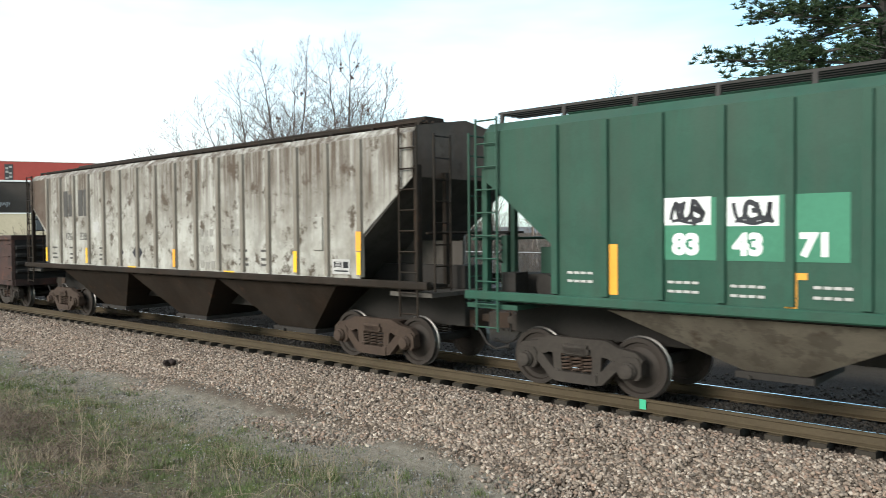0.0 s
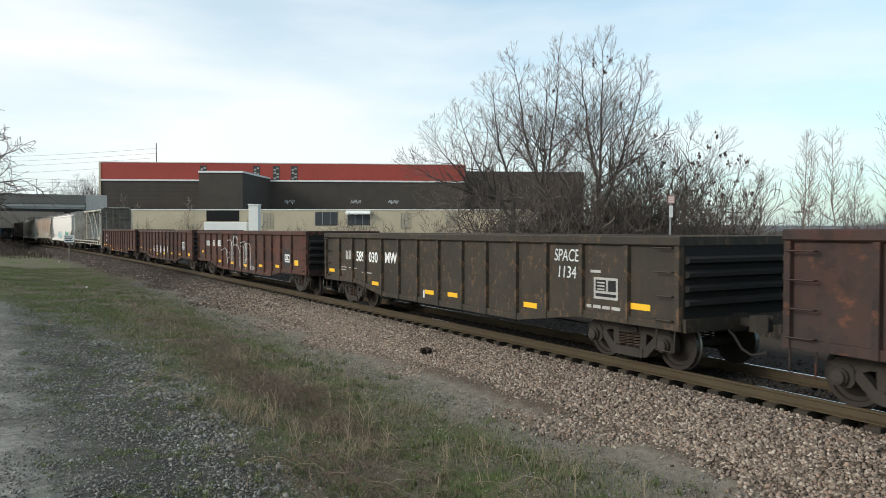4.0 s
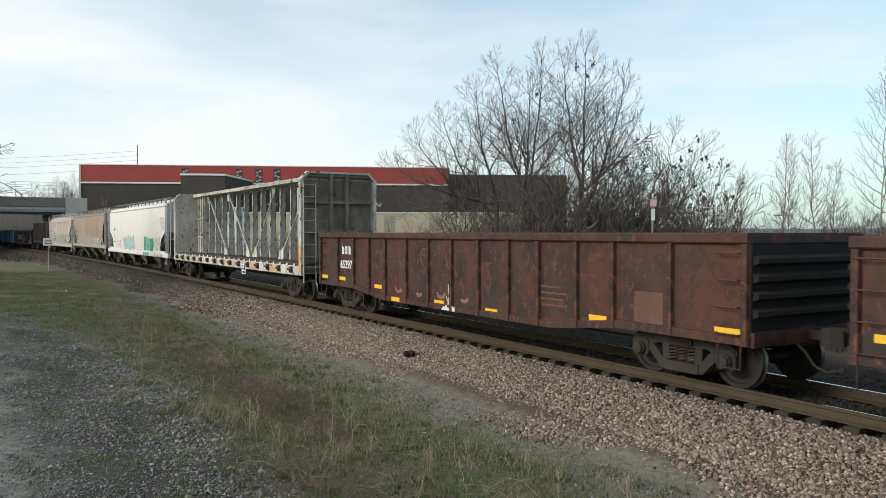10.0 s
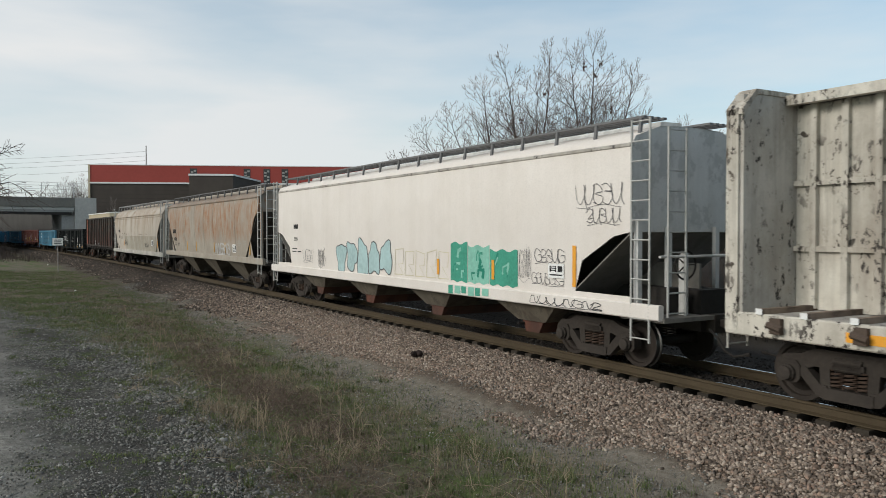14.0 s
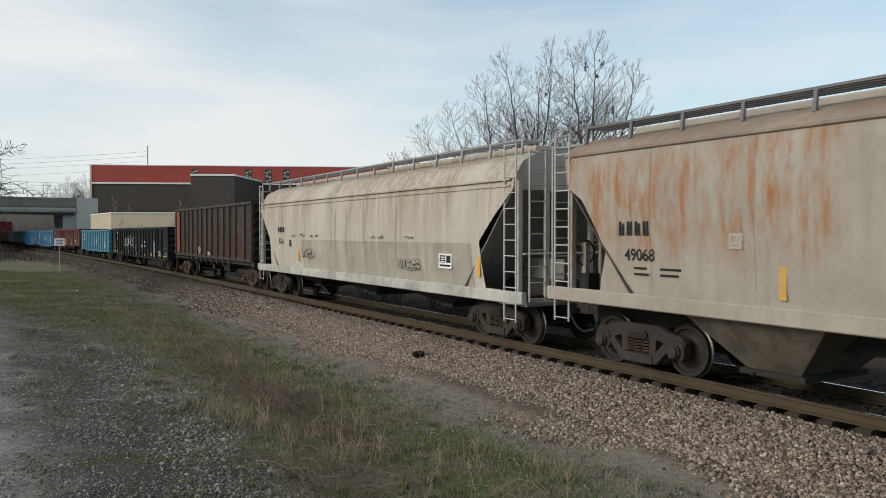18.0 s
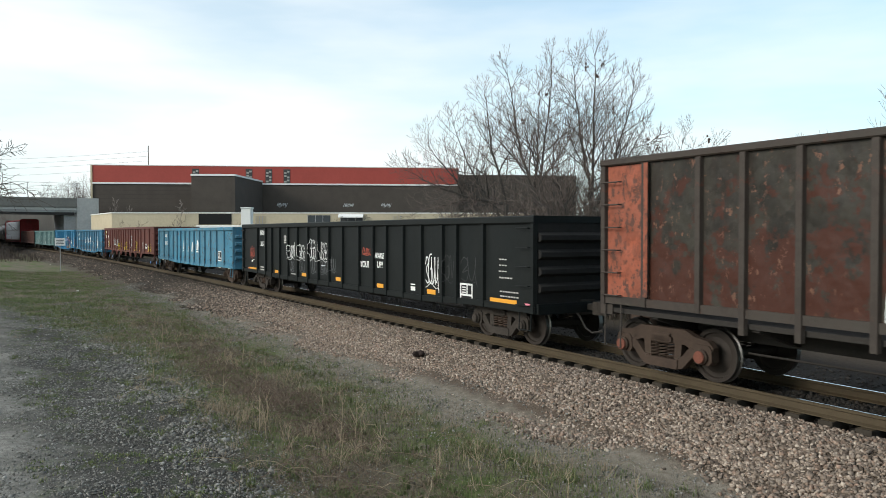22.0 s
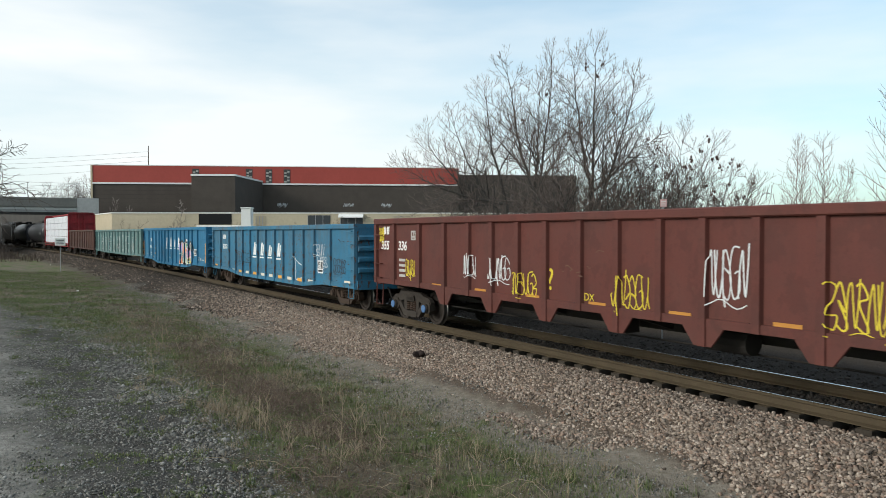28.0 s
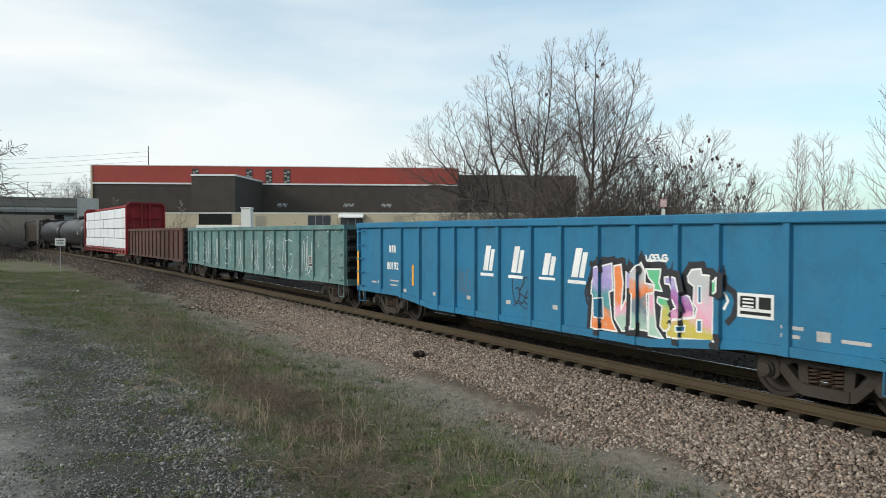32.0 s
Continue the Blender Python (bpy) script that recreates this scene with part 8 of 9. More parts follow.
# ---- grass and weeds ----
M_GRASS = by_piece("grass_blade", [(0.055, 0.082, 0.028), (0.100, 0.130, 0.048), (0.165, 0.182, 0.074), (0.075, 0.108, 0.038), (0.21, 0.185, 0.10)], 0.8)
M_STRAW = by_piece("dead_blade", [(0.11, 0.088, 0.062), (0.20, 0.168, 0.12), (0.09, 0.068, 0.05), (0.30, 0.25, 0.18)], 0.9)
M_BRAMBLE = by_piece("bramble_stem", [(0.080, 0.056, 0.044), (0.16, 0.118, 0.088), (0.105, 0.076, 0.058), (0.23, 0.18, 0.135)], 0.9)
M_STALK = by_piece("pale_stalk", [(0.22, 0.17, 0.115), (0.32, 0.26, 0.18), (0.16, 0.12, 0.08)], 0.9)


def blades(name, roots, lengths, width, material, label, rng, droop=0.5):
    n = len(roots)
    ang = rng.uniform(0, 2 * np.pi, n)
    out = np.stack([np.cos(ang), np.sin(ang), np.zeros(n)], 1)
    side = np.stack([-np.sin(ang), np.cos(ang), np.zeros(n)], 1) * (width * rng.uniform(0.6, 1.3, n))[:, None]
    bend = rng.uniform(0.1, 1.0, n)[:, None] * droop
    up = np.array([0, 0, 1.0])
    L = lengths[:, None]
    mid = roots + up * L * 0.55 + out * L * bend * 0.35
    tip = roots + up * L * (1.0 - bend * 0.45) + out * L * bend
    v = np.stack([roots - side, roots + side, mid - side * 0.7, mid + side * 0.7, tip], 1)
    f = np.array([(0, 1, 3), (0, 3, 2), (2, 3, 4)])[None] + (np.arange(n) * 5)[:, None, None]
    ob = new(name, fast_mesh(name, v.reshape(-1, 3), f.reshape(-1, 3), material))
    tagged(ob, label, "grass", kind="stuff")


def grow_verge():
    rng = np.random.default_rng(6)
    green, dead, dg, dd = [], [], [], []
    for _ in range(230000):
        s = -14 + 70 * rng.random() ** 1.35
        a = rng.uniform(-11.5, -3.0)
        p = on_track(s, a)
        k = noise.noise((p.x * 0.75, p.y * 0.75, 7)) + 0.5 * noise.noise((p.x * 2.6, p.y * 2.6, 9))
        left = -8.0 - 3.3 * min(1.0, max(0.0, (s - 5) / 18)) + 0.9 * noise.noise((p.x * 1.1, p.y * 1.1, 2))
        edge = min(1.0, (a - left) / 0.8, (-3.1 - a) / 1.4)
        if rng.random() > edge + 0.04:
            continue
        far = s > 12
        if k > (-0.12 if not far else 0.08) - 0.22 * (a < -6.9) - 0.24 * (s < -2 and a > -6.0) + 0.10 * (s > -2 and -6.2 < a < -5.0):
            green.append(ground_at(s, a)), dg.append(rng.uniform(0.03, 0.10) * (1.5 if far else 1))
        elif rng.random() < 0.8:
            dead.append(ground_at(s, a)), dd.append(rng.uniform(0.03, 0.13))
    blades("grass", np.array(green), np.array(dg), 0.005, M_GRASS, "short green grass in patches on the verge", rng, 0.8)
    blades("dead_grass", np.array(dead), np.array(dd), 0.004, M_STRAW, "dead straw-coloured grass on the verge", rng, 1.2)
    # tufts that stand above the rest, green ones and straw ones
    for name, m, count, cut, seed in (("grass_tuft", M_GRASS, 900, 0.05, 3), ("straw_tuft", M_STALK, 380, 0.0, 11)):
        roots, ln = [], []
        while len(roots) < count * 22:
            s = -12 + 40 * rng.random() ** 1.5
            a = rng.uniform(-9.0 - 1.5 * (s > 8), -3.4)
            p = on_track(s, a)
            k = noise.noise((p.x * 0.9, p.y * 0.9, seed)) + 0.5 * noise.noise((p.x * 3.1, p.y * 3.1, seed))
            if k < cut or rng.random() > (1.0 if -8.0 < a < -4.2 else 0.35):
                continue
            tall, r = rng.uniform(0.06, 0.17), rng.uniform(0.025, 0.07)
            for _ in range(22):
                d, t = rng.normal(size=2) * r
                roots.append(ground_at(s + d, a + t)), ln.append(tall * rng.uniform(0.6, 1.3))
        blades(name, np.array(roots), np.array(ln), 0.0045 if m is M_GRASS else 0.003, m, "short tufts of green grass" if m is M_GRASS else "short tufts of dry pale grass", rng, 1.3)
    # low green weeds scattered over the rubble and the road's edge
    roots, ln = [], []
    while len(roots) < 26000:
        s, a = -13 + 34 * rng.random() ** 1.3, rng.uniform(-10.6, -7.2)
        p = on_track(s, a)
        if noise.noise((p.x * 1.3, p.y * 1.3, 21)) + 0.6 * noise.noise((p.x * 4.0, p.y * 4.0, 22)) < 0.16:
            continue
        r = rng.uniform(0.02, 0.06)
        for _ in range(9):
            d, t = rng.normal(size=2) * r
            roots.append(ground_at(s + d, a + t)), ln.append(rng.uniform(0.015, 0.055))
    blades("weed_patch", np.array(roots), np.array(ln), 0.006, M_GRASS, "low green weeds among the grey rubble", rng, 1.4)
    # straw tussocks
    roots, ln = [], []
    for s, a, r, n in ((-1.9, -7.5, 0.4, 300), (-3.2, -7.28, 0.45, 320), (-2.5, -7.4, 0.5, 260), (-4.3, -6.6, 0.4, 160), (-6.5, -4.9, 0.5, 200), (-7.6, -4.4, 0.5, 200), (-3.4, -4.6, 0.5, 150), (3, -6.4, 0.7, 200), (8, -5.4, 0.8, 200), (0.5, -5.4, 0.6, 160), (-5.8, -6.6, 0.6, 260), (-1, -5.8, 0.8, 200), (14, -5.6, 1.4, 260)):
        for _ in range(n):
            d, t = rng.normal(size=2) * r * 0.6
            roots.append(ground_at(s + d, a + t)), ln.append(rng.uniform(0.10, 0.42))
    blades("straw_tussock", np.array(roots), np.array(ln), 0.0024, M_STALK, "pale straw tussocks among the weeds", rng, 1.9)


grow_verge()


def grow_brambles():
    """Low tangles of dead reddish stems."""
    rnd = random.Random(12)
    g = Geo()
    beds = ((-2.1, -6.15, 0.9, 0.35), (-1.1, -6.35, 0.8, 0.35), (1.7, -6.5, 1.2, 0.4), (-6.6, -7.4, 0.9, 0.45), (5.0, -6.2, 2.0, 0.6), (10.0, -6.2, 3.0, 0.8), (-4.2, -6.3, 0.8, 0.3), (-9.0, -6.6, 1.2, 0.5))
    for i in range(2200):
        bs, ba, ds, da = rnd.choice(beds)
        s, a = rnd.gauss(bs, ds), rnd.gauss(ba, da)
        if i % 8 == 0:
            s, a = rnd.uniform(-11, 20), rnd.gauss(-6.2, 0.9)
        p = ground_at(s, a)
        h, ang, l = rnd.uniform(0.06, 0.24), rnd.uniform(0, 6.28), rnd.uniform(0.25, 0.75)
        d = Vector((math.cos(ang), math.sin(ang), 0))
        pts = [p + d * l * u + Vector((rnd.uniform(-0.03, 0.03), rnd.uniform(-0.03, 0.03), h * math.sin(math.pi * min(1, u * 1.1)) * rnd.uniform(0.8, 1.2))) for u in (0, 0.25, 0.5, 0.75, 1)]
        g.tube(pts, [0.004, 0.0036, 0.003, 0.0024, 0.0016], 3, False)
    ob = new("bramble", g.mesh("bramble", M_BRAMBLE))
    tagged(ob, "low tangle of dead reddish-brown brambles on the verge", "undergrowth", kind="stuff")


grow_brambles()


def fallen_stems():
    """Thin pale stalks that lie bent over the verge."""
    rnd = random.Random(52)
    g = Geo()
    for i in range(190):
        s, a = -11 + 26 * rnd.random() ** 1.3, rnd.gauss(-6.2, 1.0)
        p = ground_at(s, a)
        h, ang, l = rnd.uniform(0.04, 0.22), rnd.uniform(0, 6.28), rnd.uniform(0.3, 0.95)
        d = Vector((math.cos(ang), math.sin(ang), 0))
        g.tube([p + d * l * u + Vector((rnd.uniform(-0.03, 0.03), rnd.uniform(-0.03, 0.03), 0.02 + h * math.sin(math.pi * min(1, u * 1.05)))) for u in (0, 0.3, 0.6, 1)], [0.0045, 0.004, 0.0035, 0.002], 3, False)
    tagged(new("fallen_stem", g.mesh("fallen_stem", M_STALK)), "thin pale dead stalks lying bent over the verge", "undergrowth", kind="stuff")


fallen_stems()


def weed(s, a, height, seed, lean=0.12):
    rnd = random.Random(seed)
    p = ground_at(s, a)
    w = thing("dead_weed", "tall dry pale weed stalk with bare side shoots", "weed", tuple(p), group="dead weeds on the verge")
    top = Vector((rnd.uniform(-lean, lean), rnd.uniform(-lean, lean), 1)) * height
    g = Geo()
    pts = [top * u + Vector((rnd.uniform(-0.01, 0.01), rnd.uniform(-0.01, 0.01), 0)) for u in (0, 0.2, 0.4, 0.6, 0.8, 1.0)]
    g.tube(pts, [0.007, 0.0065, 0.006, 0.005, 0.004, 0.002], 4)
    part("stem", g, M_STALK, w)
    for i in range(rnd.randint(4, 8)):
        u = rnd.uniform(0.2, 0.85)
        b, ang = top * u, rnd.uniform(0, 6.28)
        d = Vector((math.cos(ang), math.sin(ang), rnd.uniform(0.5, 1.4))).normalized() * height * rnd.uniform(0.15, 0.4)
        part("shoot", Geo().tube([b, b + d * 0.5, b + d + Vector((0, 0, 0.03))], [0.0045, 0.0035, 0.002], 3), M_STALK, w)
    return w


for i, (s, a, h) in enumerate(((-5.21, -6.5, 0.85), (-5.0, -6.15, 0.75), (-5.35, -6.2, 0.6), (1.4, -8.0, 1.0), (-1.2, -7.2, 0.55), (-3.0, -6.9, 0.5), (-6.2, -6.9, 0.5), (-7.0, -5.8, 0.45), (6.5, -6.9, 0.7), (11, -6.3, 0.6), (-8.6, -4.9, 0.4), (-4.2, -7.3, 0.6),
                               (17.0, -6.2, 0.8), (-9.3, -4.4, 0.55), (3.2, -5.4, 0.45), (-2.2, -5.2, 0.4))):
    weed(s, a, h, 500 + i)
rnd = random.Random(44)
for i in range(34):
    weed(rnd.uniform(-9, 9), rnd.gauss(-6.3, 0.9), rnd.uniform(0.25, 0.6), 600 + i, 0.35)


# ---- trees ----
M_BARK = by_piece("grey_bark", [(0.050, 0.044, 0.039), (0.092, 0.081, 0.072), (0.066, 0.058, 0.051)], 0.9, "island", 12)
M_TWIG = by_piece("brown_twig", [(0.090, 0.070, 0.060), (0.155, 0.125, 0.108), (0.12, 0.092, 0.079)], 0.9, "island", 12)
M_TWIG_PALE = by_piece("pale_twig", [(0.20, 0.17, 0.15), (0.28, 0.245, 0.215), (0.24, 0.20, 0.175)], 0.9, "island", 12)
M_SEED = by_piece("seed_head", [(0.05, 0.03, 0.024), (0.08, 0.05, 0.036)], 0.95)


def branch(limbs, twigs, heads, p, d, length, radius, level, rnd, top, lift, thin, seeds):
    """A side branch that sets off along d, turns upward, and carries shorter ones."""
    n = 4 if level < top else 3
    cur, way = Vector(p), Vector(d).normalized()
    pts, rad, kids = [cur.copy()], [radius], []
    for i in range(n):
        way = (way + Vector((rnd.gauss(0, 0.13), rnd.gauss(0, 0.13), rnd.gauss(0, 0.10) + lift))).normalized()
        cur = cur + way * (length / n)
        pts.append(cur.copy())
        rad.append(max(thin, radius * (1 - 0.6 * (i + 1) / n)))
        kids.append((cur.copy(), way.copy(), rad[-1]))
    (limbs if level < 2 else twigs).tube(pts, rad, 4 if level < 2 else 3, False)
    if level >= top:
        if rnd.random() < seeds:
            heads.append(cur.copy())
        return
    for i, (q, w, r) in enumerate(kids):
        for _ in range(1 if i < n - 1 and rnd.random() < 0.60 else 2):
            o = w.orthogonal().normalized()
            ang = rnd.uniform(0, 6.28)
            side = o * math.cos(ang) + w.cross(o) * math.sin(ang)
            nd = w + side * rnd.uniform(0.6, 1.3)
            branch(limbs, twigs, heads, q, nd, max(0.28, length * rnd.uniform(0.40, 0.62)), max(thin, r * 0.72), level + 1, rnd, top, lift, thin, seeds)


def stem(limbs, twigs, heads, base, tip, radius, sides, top, rnd, reach, lift, thin, seeds, low):
    """A main stem that rises from base and leans out to tip, with side branches above the share low of its length."""
    base, tip = Vector(base), Vector(tip)
    mid = Vector((base.x + (tip.x - base.x) * 0.30, base.y + (tip.y - base.y) * 0.30, base.z + (tip.z - base.z) * 0.55))
    n = 12
    pts = []
    for i in range(n + 1):
        u = i / n
        q = base * (1 - u) ** 2 + mid * 2 * u * (1 - u) + tip * u * u
        pts.append(q + Vector((rnd.gauss(0, 0.06), rnd.gauss(0, 0.06), 0)) * (1 if 0 < i else 0))
    rad = [max(thin, radius * (1 - 0.88 * (i / n) ** 0.9)) for i in range(n + 1)]
    limbs.tube(pts, rad, 6, False)
    length = (tip - base).length
    for k in range(sides):
        u = low + (0.99 - low) * (k + rnd.uniform(0.1, 0.9)) / sides
        i = min(n - 1, int(u * n))
        q = pts[i].lerp(pts[i + 1], u * n - i)
        w = (pts[i + 1] - pts[i]).normalized()
        ang = k * 2.4 + rnd.uniform(-0.6, 0.6)
        side = Vector((math.cos(ang), math.sin(ang), 0))
        l = length * reach * (1.15 - u) ** 0.8 * rnd.uniform(0.7, 1.25) + 0.25
        branch(limbs, twigs, heads, q, w * rnd.uniform(0.5, 0.9) + side, l, max(thin, rad[i] * 0.8), 1, rnd, top, lift, thin, seeds)


def bare_tree(at, tips, radius, seed, label, sides=11, top=3, reach=0.38, lift=0.11, thin=0.010, seeds=0.0, low=0.34, bark=None, name="bare_tree", group="bare trees behind the track"):
    """tips: where each main stem ends, from the tree's foot."""
    rnd = random.Random(seed)
    t = thing(name, label, "tree" if name == "bare_tree" else "shrub", at, group=group)
    limbs, twigs, heads = Geo(), Geo(), []
    for i, tip in enumerate(tips):
        ang = 6.28 * i / len(tips)
        foot = (math.cos(ang) * 0.15, math.sin(ang) * 0.15, -0.2) if len(tips) > 1 else (0, 0, -0.2)
        stem(limbs, twigs, heads, foot, tip, radius * rnd.uniform(0.8, 1.05), sides, top, rnd, reach, lift, thin, seeds, low)
    part("trunk", limbs, bark or M_BARK, t)
    part("crown", twigs, bark or M_TWIG, t)
    if heads:
        g = Geo()
        for h in heads:
            for _ in range(3):
                c = h + Vector((rnd.gauss(0, 0.04), rnd.gauss(0, 0.04), rnd.gauss(0, 0.06)))
                r = rnd.uniform(0.025, 0.055)
                g.add([c + Vector(o) * r for o in ((1, 0, 0), (-1, 0, 0), (0, 1, 0), (0, -1, 0), (0, 0, 1.8), (0, 0, -1.2))], [(0, 2, 4), (2, 1, 4), (1, 3, 4), (3, 0, 4), (2, 0, 5), (1, 2, 5), (3, 1, 5), (0, 3, 5)])
        tagged(part("seed_head", g, M_SEED, t, "dark clustered seed heads"), kind="stuff")
    return t


TREE_LABEL = "bare spreading tree with fine upturned twigs"
SEED_LABEL = "bare tree hung with dark seed clusters"


def limb(wood, twigs, heads, p, d, length, radius, level, rnd, seeds, flat):
    """A limb that sets off along d and bends upward towards its tip, with side limbs turned out to all sides and a fork at its end."""
    n = 5 if level < 3 else 3
    cur, way = Vector(p), Vector(d).normalized()
    drift = Vector((rnd.gauss(0, 0.05), rnd.gauss(0, 0.05), 0))
    rise = (0.0, 0.05, 0.11, 0.20)[level]
    pts, rad, ways = [cur.copy()], [radius], [way.copy()]
    for i in range(n):
        way = (way + drift + Vector((rnd.gauss(0, 0.07), rnd.gauss(0, 0.07), rnd.gauss(0, 0.05) + rise * (i + 1) / n))).normalized()
        cur = cur + way * (length / n)
        pts.append(cur.copy())
        rad.append(max(0.0055, radius * (1 - 0.62 * (i + 1) / n)))
        ways.append(way.copy())
    (wood if level < 2 else twigs).tube(pts, rad, 5 if level < 2 else 3, False)
    if level == 3:
        if rnd.random() < seeds:
            heads.append(cur.copy())
        return
    k = max(2, int(length / (0.30, 0.27, 0.17)[level]))
    for j in range(k + 2):
        if j < k:
            u = 0.18 + 0.78 * (j + rnd.uniform(0.1, 0.9)) / k
            ang = radians(rnd.uniform(36, 66))
            l = length * (0.60 - 0.30 * u) * rnd.uniform(0.65, 1.25)
        else:
            u, ang, l = 1.0, radians(rnd.uniform(12, 30)), length * rnd.uniform(0.28, 0.42)
        i = min(n - 1, int(u * n))
        q, w, r = pts[i].lerp(pts[i + 1], u * n - i), ways[i + 1], rad[i]
        o = w.orthogonal().normalized()
        az = j * 2.4 + rnd.uniform(-0.7, 0.7)
        side = o * math.cos(az) + w.cross(o) * math.sin(az)
        side.y *= flat
        side.z += 0.15
        limb(wood, twigs, heads, q, w * math.cos(ang) + side * math.sin(ang), max((0.8, 0.45, 0.22)[level], l), max(0.0055, r * 0.58), level + 1, rnd, seeds, flat)


def limbed_tree(foot, fork, tips, radius, seed, label, seeds=0.0, flat=0.8):
    """A bare tree: a trunk up to its fork, then leading limbs that sweep out and turn up to the tips given."""
    rnd = random.Random(seed)
    t = thing("bare_tree", label, "tree", tuple(foot), group="bare trees behind the track")
    wood, twigs, heads = Geo(), Geo(), []
    o = Vector(foot)
    f = Vector(fork) - o
    wood.tube([(0, 0, -0.2), f * 0.35 + Vector((0.06, 0, 0)), f * 0.7 - Vector((0.05, 0, 0)), f], [radius * 1.25, radius * 1.05, radius * 0.95, radius * 0.85], 8, False)
    for i, tip in enumerate(tips):
        e = Vector(tip) - o
        a = f * (1.0 - 0.10 * (i % 3))
        m = a.lerp(e, 0.5) + Vector(((e.x - a.x) * 0.16, rnd.uniform(-0.3, 0.3), -0.06 * (e - a).length))
        n = 9
        pts = [a * (1 - u) ** 2 + m * 2 * u * (1 - u) + e * u * u + Vector((rnd.gauss(0, 0.035), rnd.gauss(0, 0.035), 0)) * (0 < u < 1) for u in [k / n for k in range(n + 1)]]
        rad = [max(0.008, radius * 0.62 * (1 - 0.86 * k / n)) for k in range(n + 1)]
        wood.tube(pts, rad, 6, False)
        length = (e - a).length
        k = max(5, int(length / 0.34))
        for j in range(k + 3):
            u = 0.14 + 0.84 * (j + rnd.uniform(0, 0.9)) / k if j < k else 1.0
            u = min(u, 0.999)
            c = int(u * n)
            q, w = pts[c].lerp(pts[c + 1], u * n - c), (pts[c + 1] - pts[c]).normalized()
            b = w.orthogonal().normalized()
            az = j * 2.4 + rnd.uniform(-0.6, 0.6)
            side = b * math.cos(az) + w.cross(b) * math.sin(az)
            side.y *= flat
            side.z += 0.10
            ang = radians(rnd.uniform(38, 64) if j < k else rnd.uniform(12, 34))
            l = (0.55 + 0.36 * length * (1.02 - u) ** 0.75) * rnd.uniform(0.7, 1.2)
            limb(wood, twigs, heads, q, w * math.cos(ang) + side * math.sin(ang), l, max(0.012, rad[c] * 0.55), 1, rnd, seeds, flat)
    part("trunk", wood, M_BARK, t)
    part("crown", twigs, M_TWIG, t)
    g = Geo()
    for h in heads:
        for _ in range(5):
            c = h + Vector((rnd.gauss(0, 0.06), rnd.gauss(0, 0.06), rnd.gauss(0, 0.07)))
            r = rnd.uniform(0.03, 0.06)
            g.add([c + Vector(v) * r for v in ((1, 0, 0), (-1, 0, 0), (0, 1, 0), (0, -1, 0), (0, 0, 1.6), (0, 0, -1.2))], [(0, 2, 4), (2, 1, 4), (1, 3, 4), (3, 0, 4), (2, 0, 5), (1, 2, 5), (3, 1, 5), (0, 3, 5)])
    if g.v:
        tagged(part("seed_head", g, M_SEED, t, "dark clustered seed heads"), kind="stuff")
    return t


limbed_tree((2.9, 34.0, -0.9), (2.8, 34.0, 3.7), ((-1.6, 34.2, 5.2), (-0.6, 33.8, 6.2), (0.5, 34.4, 7.2), (1.9, 33.9, 8.3)), 0.12, 21, TREE_LABEL)
limbed_tree((4.2, 34.6, -0.9), (4.1, 34.6, 4.2), ((2.9, 34.6, 9.5), (4.3, 34.4, 8.6), (4.9, 34.8, 10.0)), 0.12, 22, TREE_LABEL, 0.0004)
limbed_tree((5.0, 33.2, -0.9), (4.9, 33.2, 2.2), ((3.7, 33.2, 5.0), (4.7, 33.3, 6.6), (5.7, 33.1, 6.2)), 0.08, 28, TREE_LABEL)
limbed_tree((6.6, 33.6, -0.9), (6.5, 33.6, 4.2), ((5.7, 33.6, 9.6), (6.6, 33.5, 10.1), (8.3, 33.6, 8.8), (8.7, 33.8, 6.8)), 0.12, 23, TREE_LABEL, 0.004)
limbed_tree((8.3, 34.9, -0.9), (8.3, 34.9, 1.2), ((7.4, 34.9, 4.6), (8.6, 34.9, 5.6), (9.6, 35.0, 5.2)), 0.07, 29, TREE_LABEL)
limbed_tree((9.2, 34.4, -0.9), (9.3, 34.4, 1.6), ((9.4, 34.4, 6.0), (10.7, 34.4, 6.4), (12.0, 34.4, 6.0)), 0.06, 24, SEED_LABEL, 0.02)
limbed_tree((10.5, 33.8, -0.9), (10.8, 33.8, 1.0), ((11.1, 33.8, 4.3), (12.6, 33.8, 4.6), (13.5, 33.8, 4.2)), 0.06, 25, SEED_LABEL, 0.02)
for x, y, z, seed in ((-75.6, 147.4, 11.0, 71), (-72.4, 149.0, 12.3, 72), (-70.2, 150.6, 12.8, 73)):
    limbed_tree((x, y, -0.9), (x, y, 5.5), ((x - 1.6, y, z - 1.6), (x - 0.4, y + 0.4, z), (x + 1.3, y, z - 0.9)), 0.14, seed, "bare tree beyond the road bridge", 0.0004)
bare_tree((1.4, 36.5, -0.8), [(-1.2, 0.3, 4.6), (0.3, -0.3, 5.2)], 0.05, 26, TREE_LABEL, 7, top=2)
POPLAR = "slender pale bare tree in the distance"
for i, (x, y, h) in enumerate(((28.4, 62, 10.8), (29.3, 63, 9.6), (31.3, 63, 10.9), (30.2, 51.5, 14.0), (34.0, 52, 13.2), (25.8, 64, 7.5), (33.4, 64, 8.8))):
    bare_tree((x, y, -0.8), [(0.3 - 0.2 * (i % 3), 0, h)], 0.07, 60 + i, POPLAR, 30, 2, 0.19, 0.20, 0.011, 0.0, 0.3, M_TWIG_PALE)
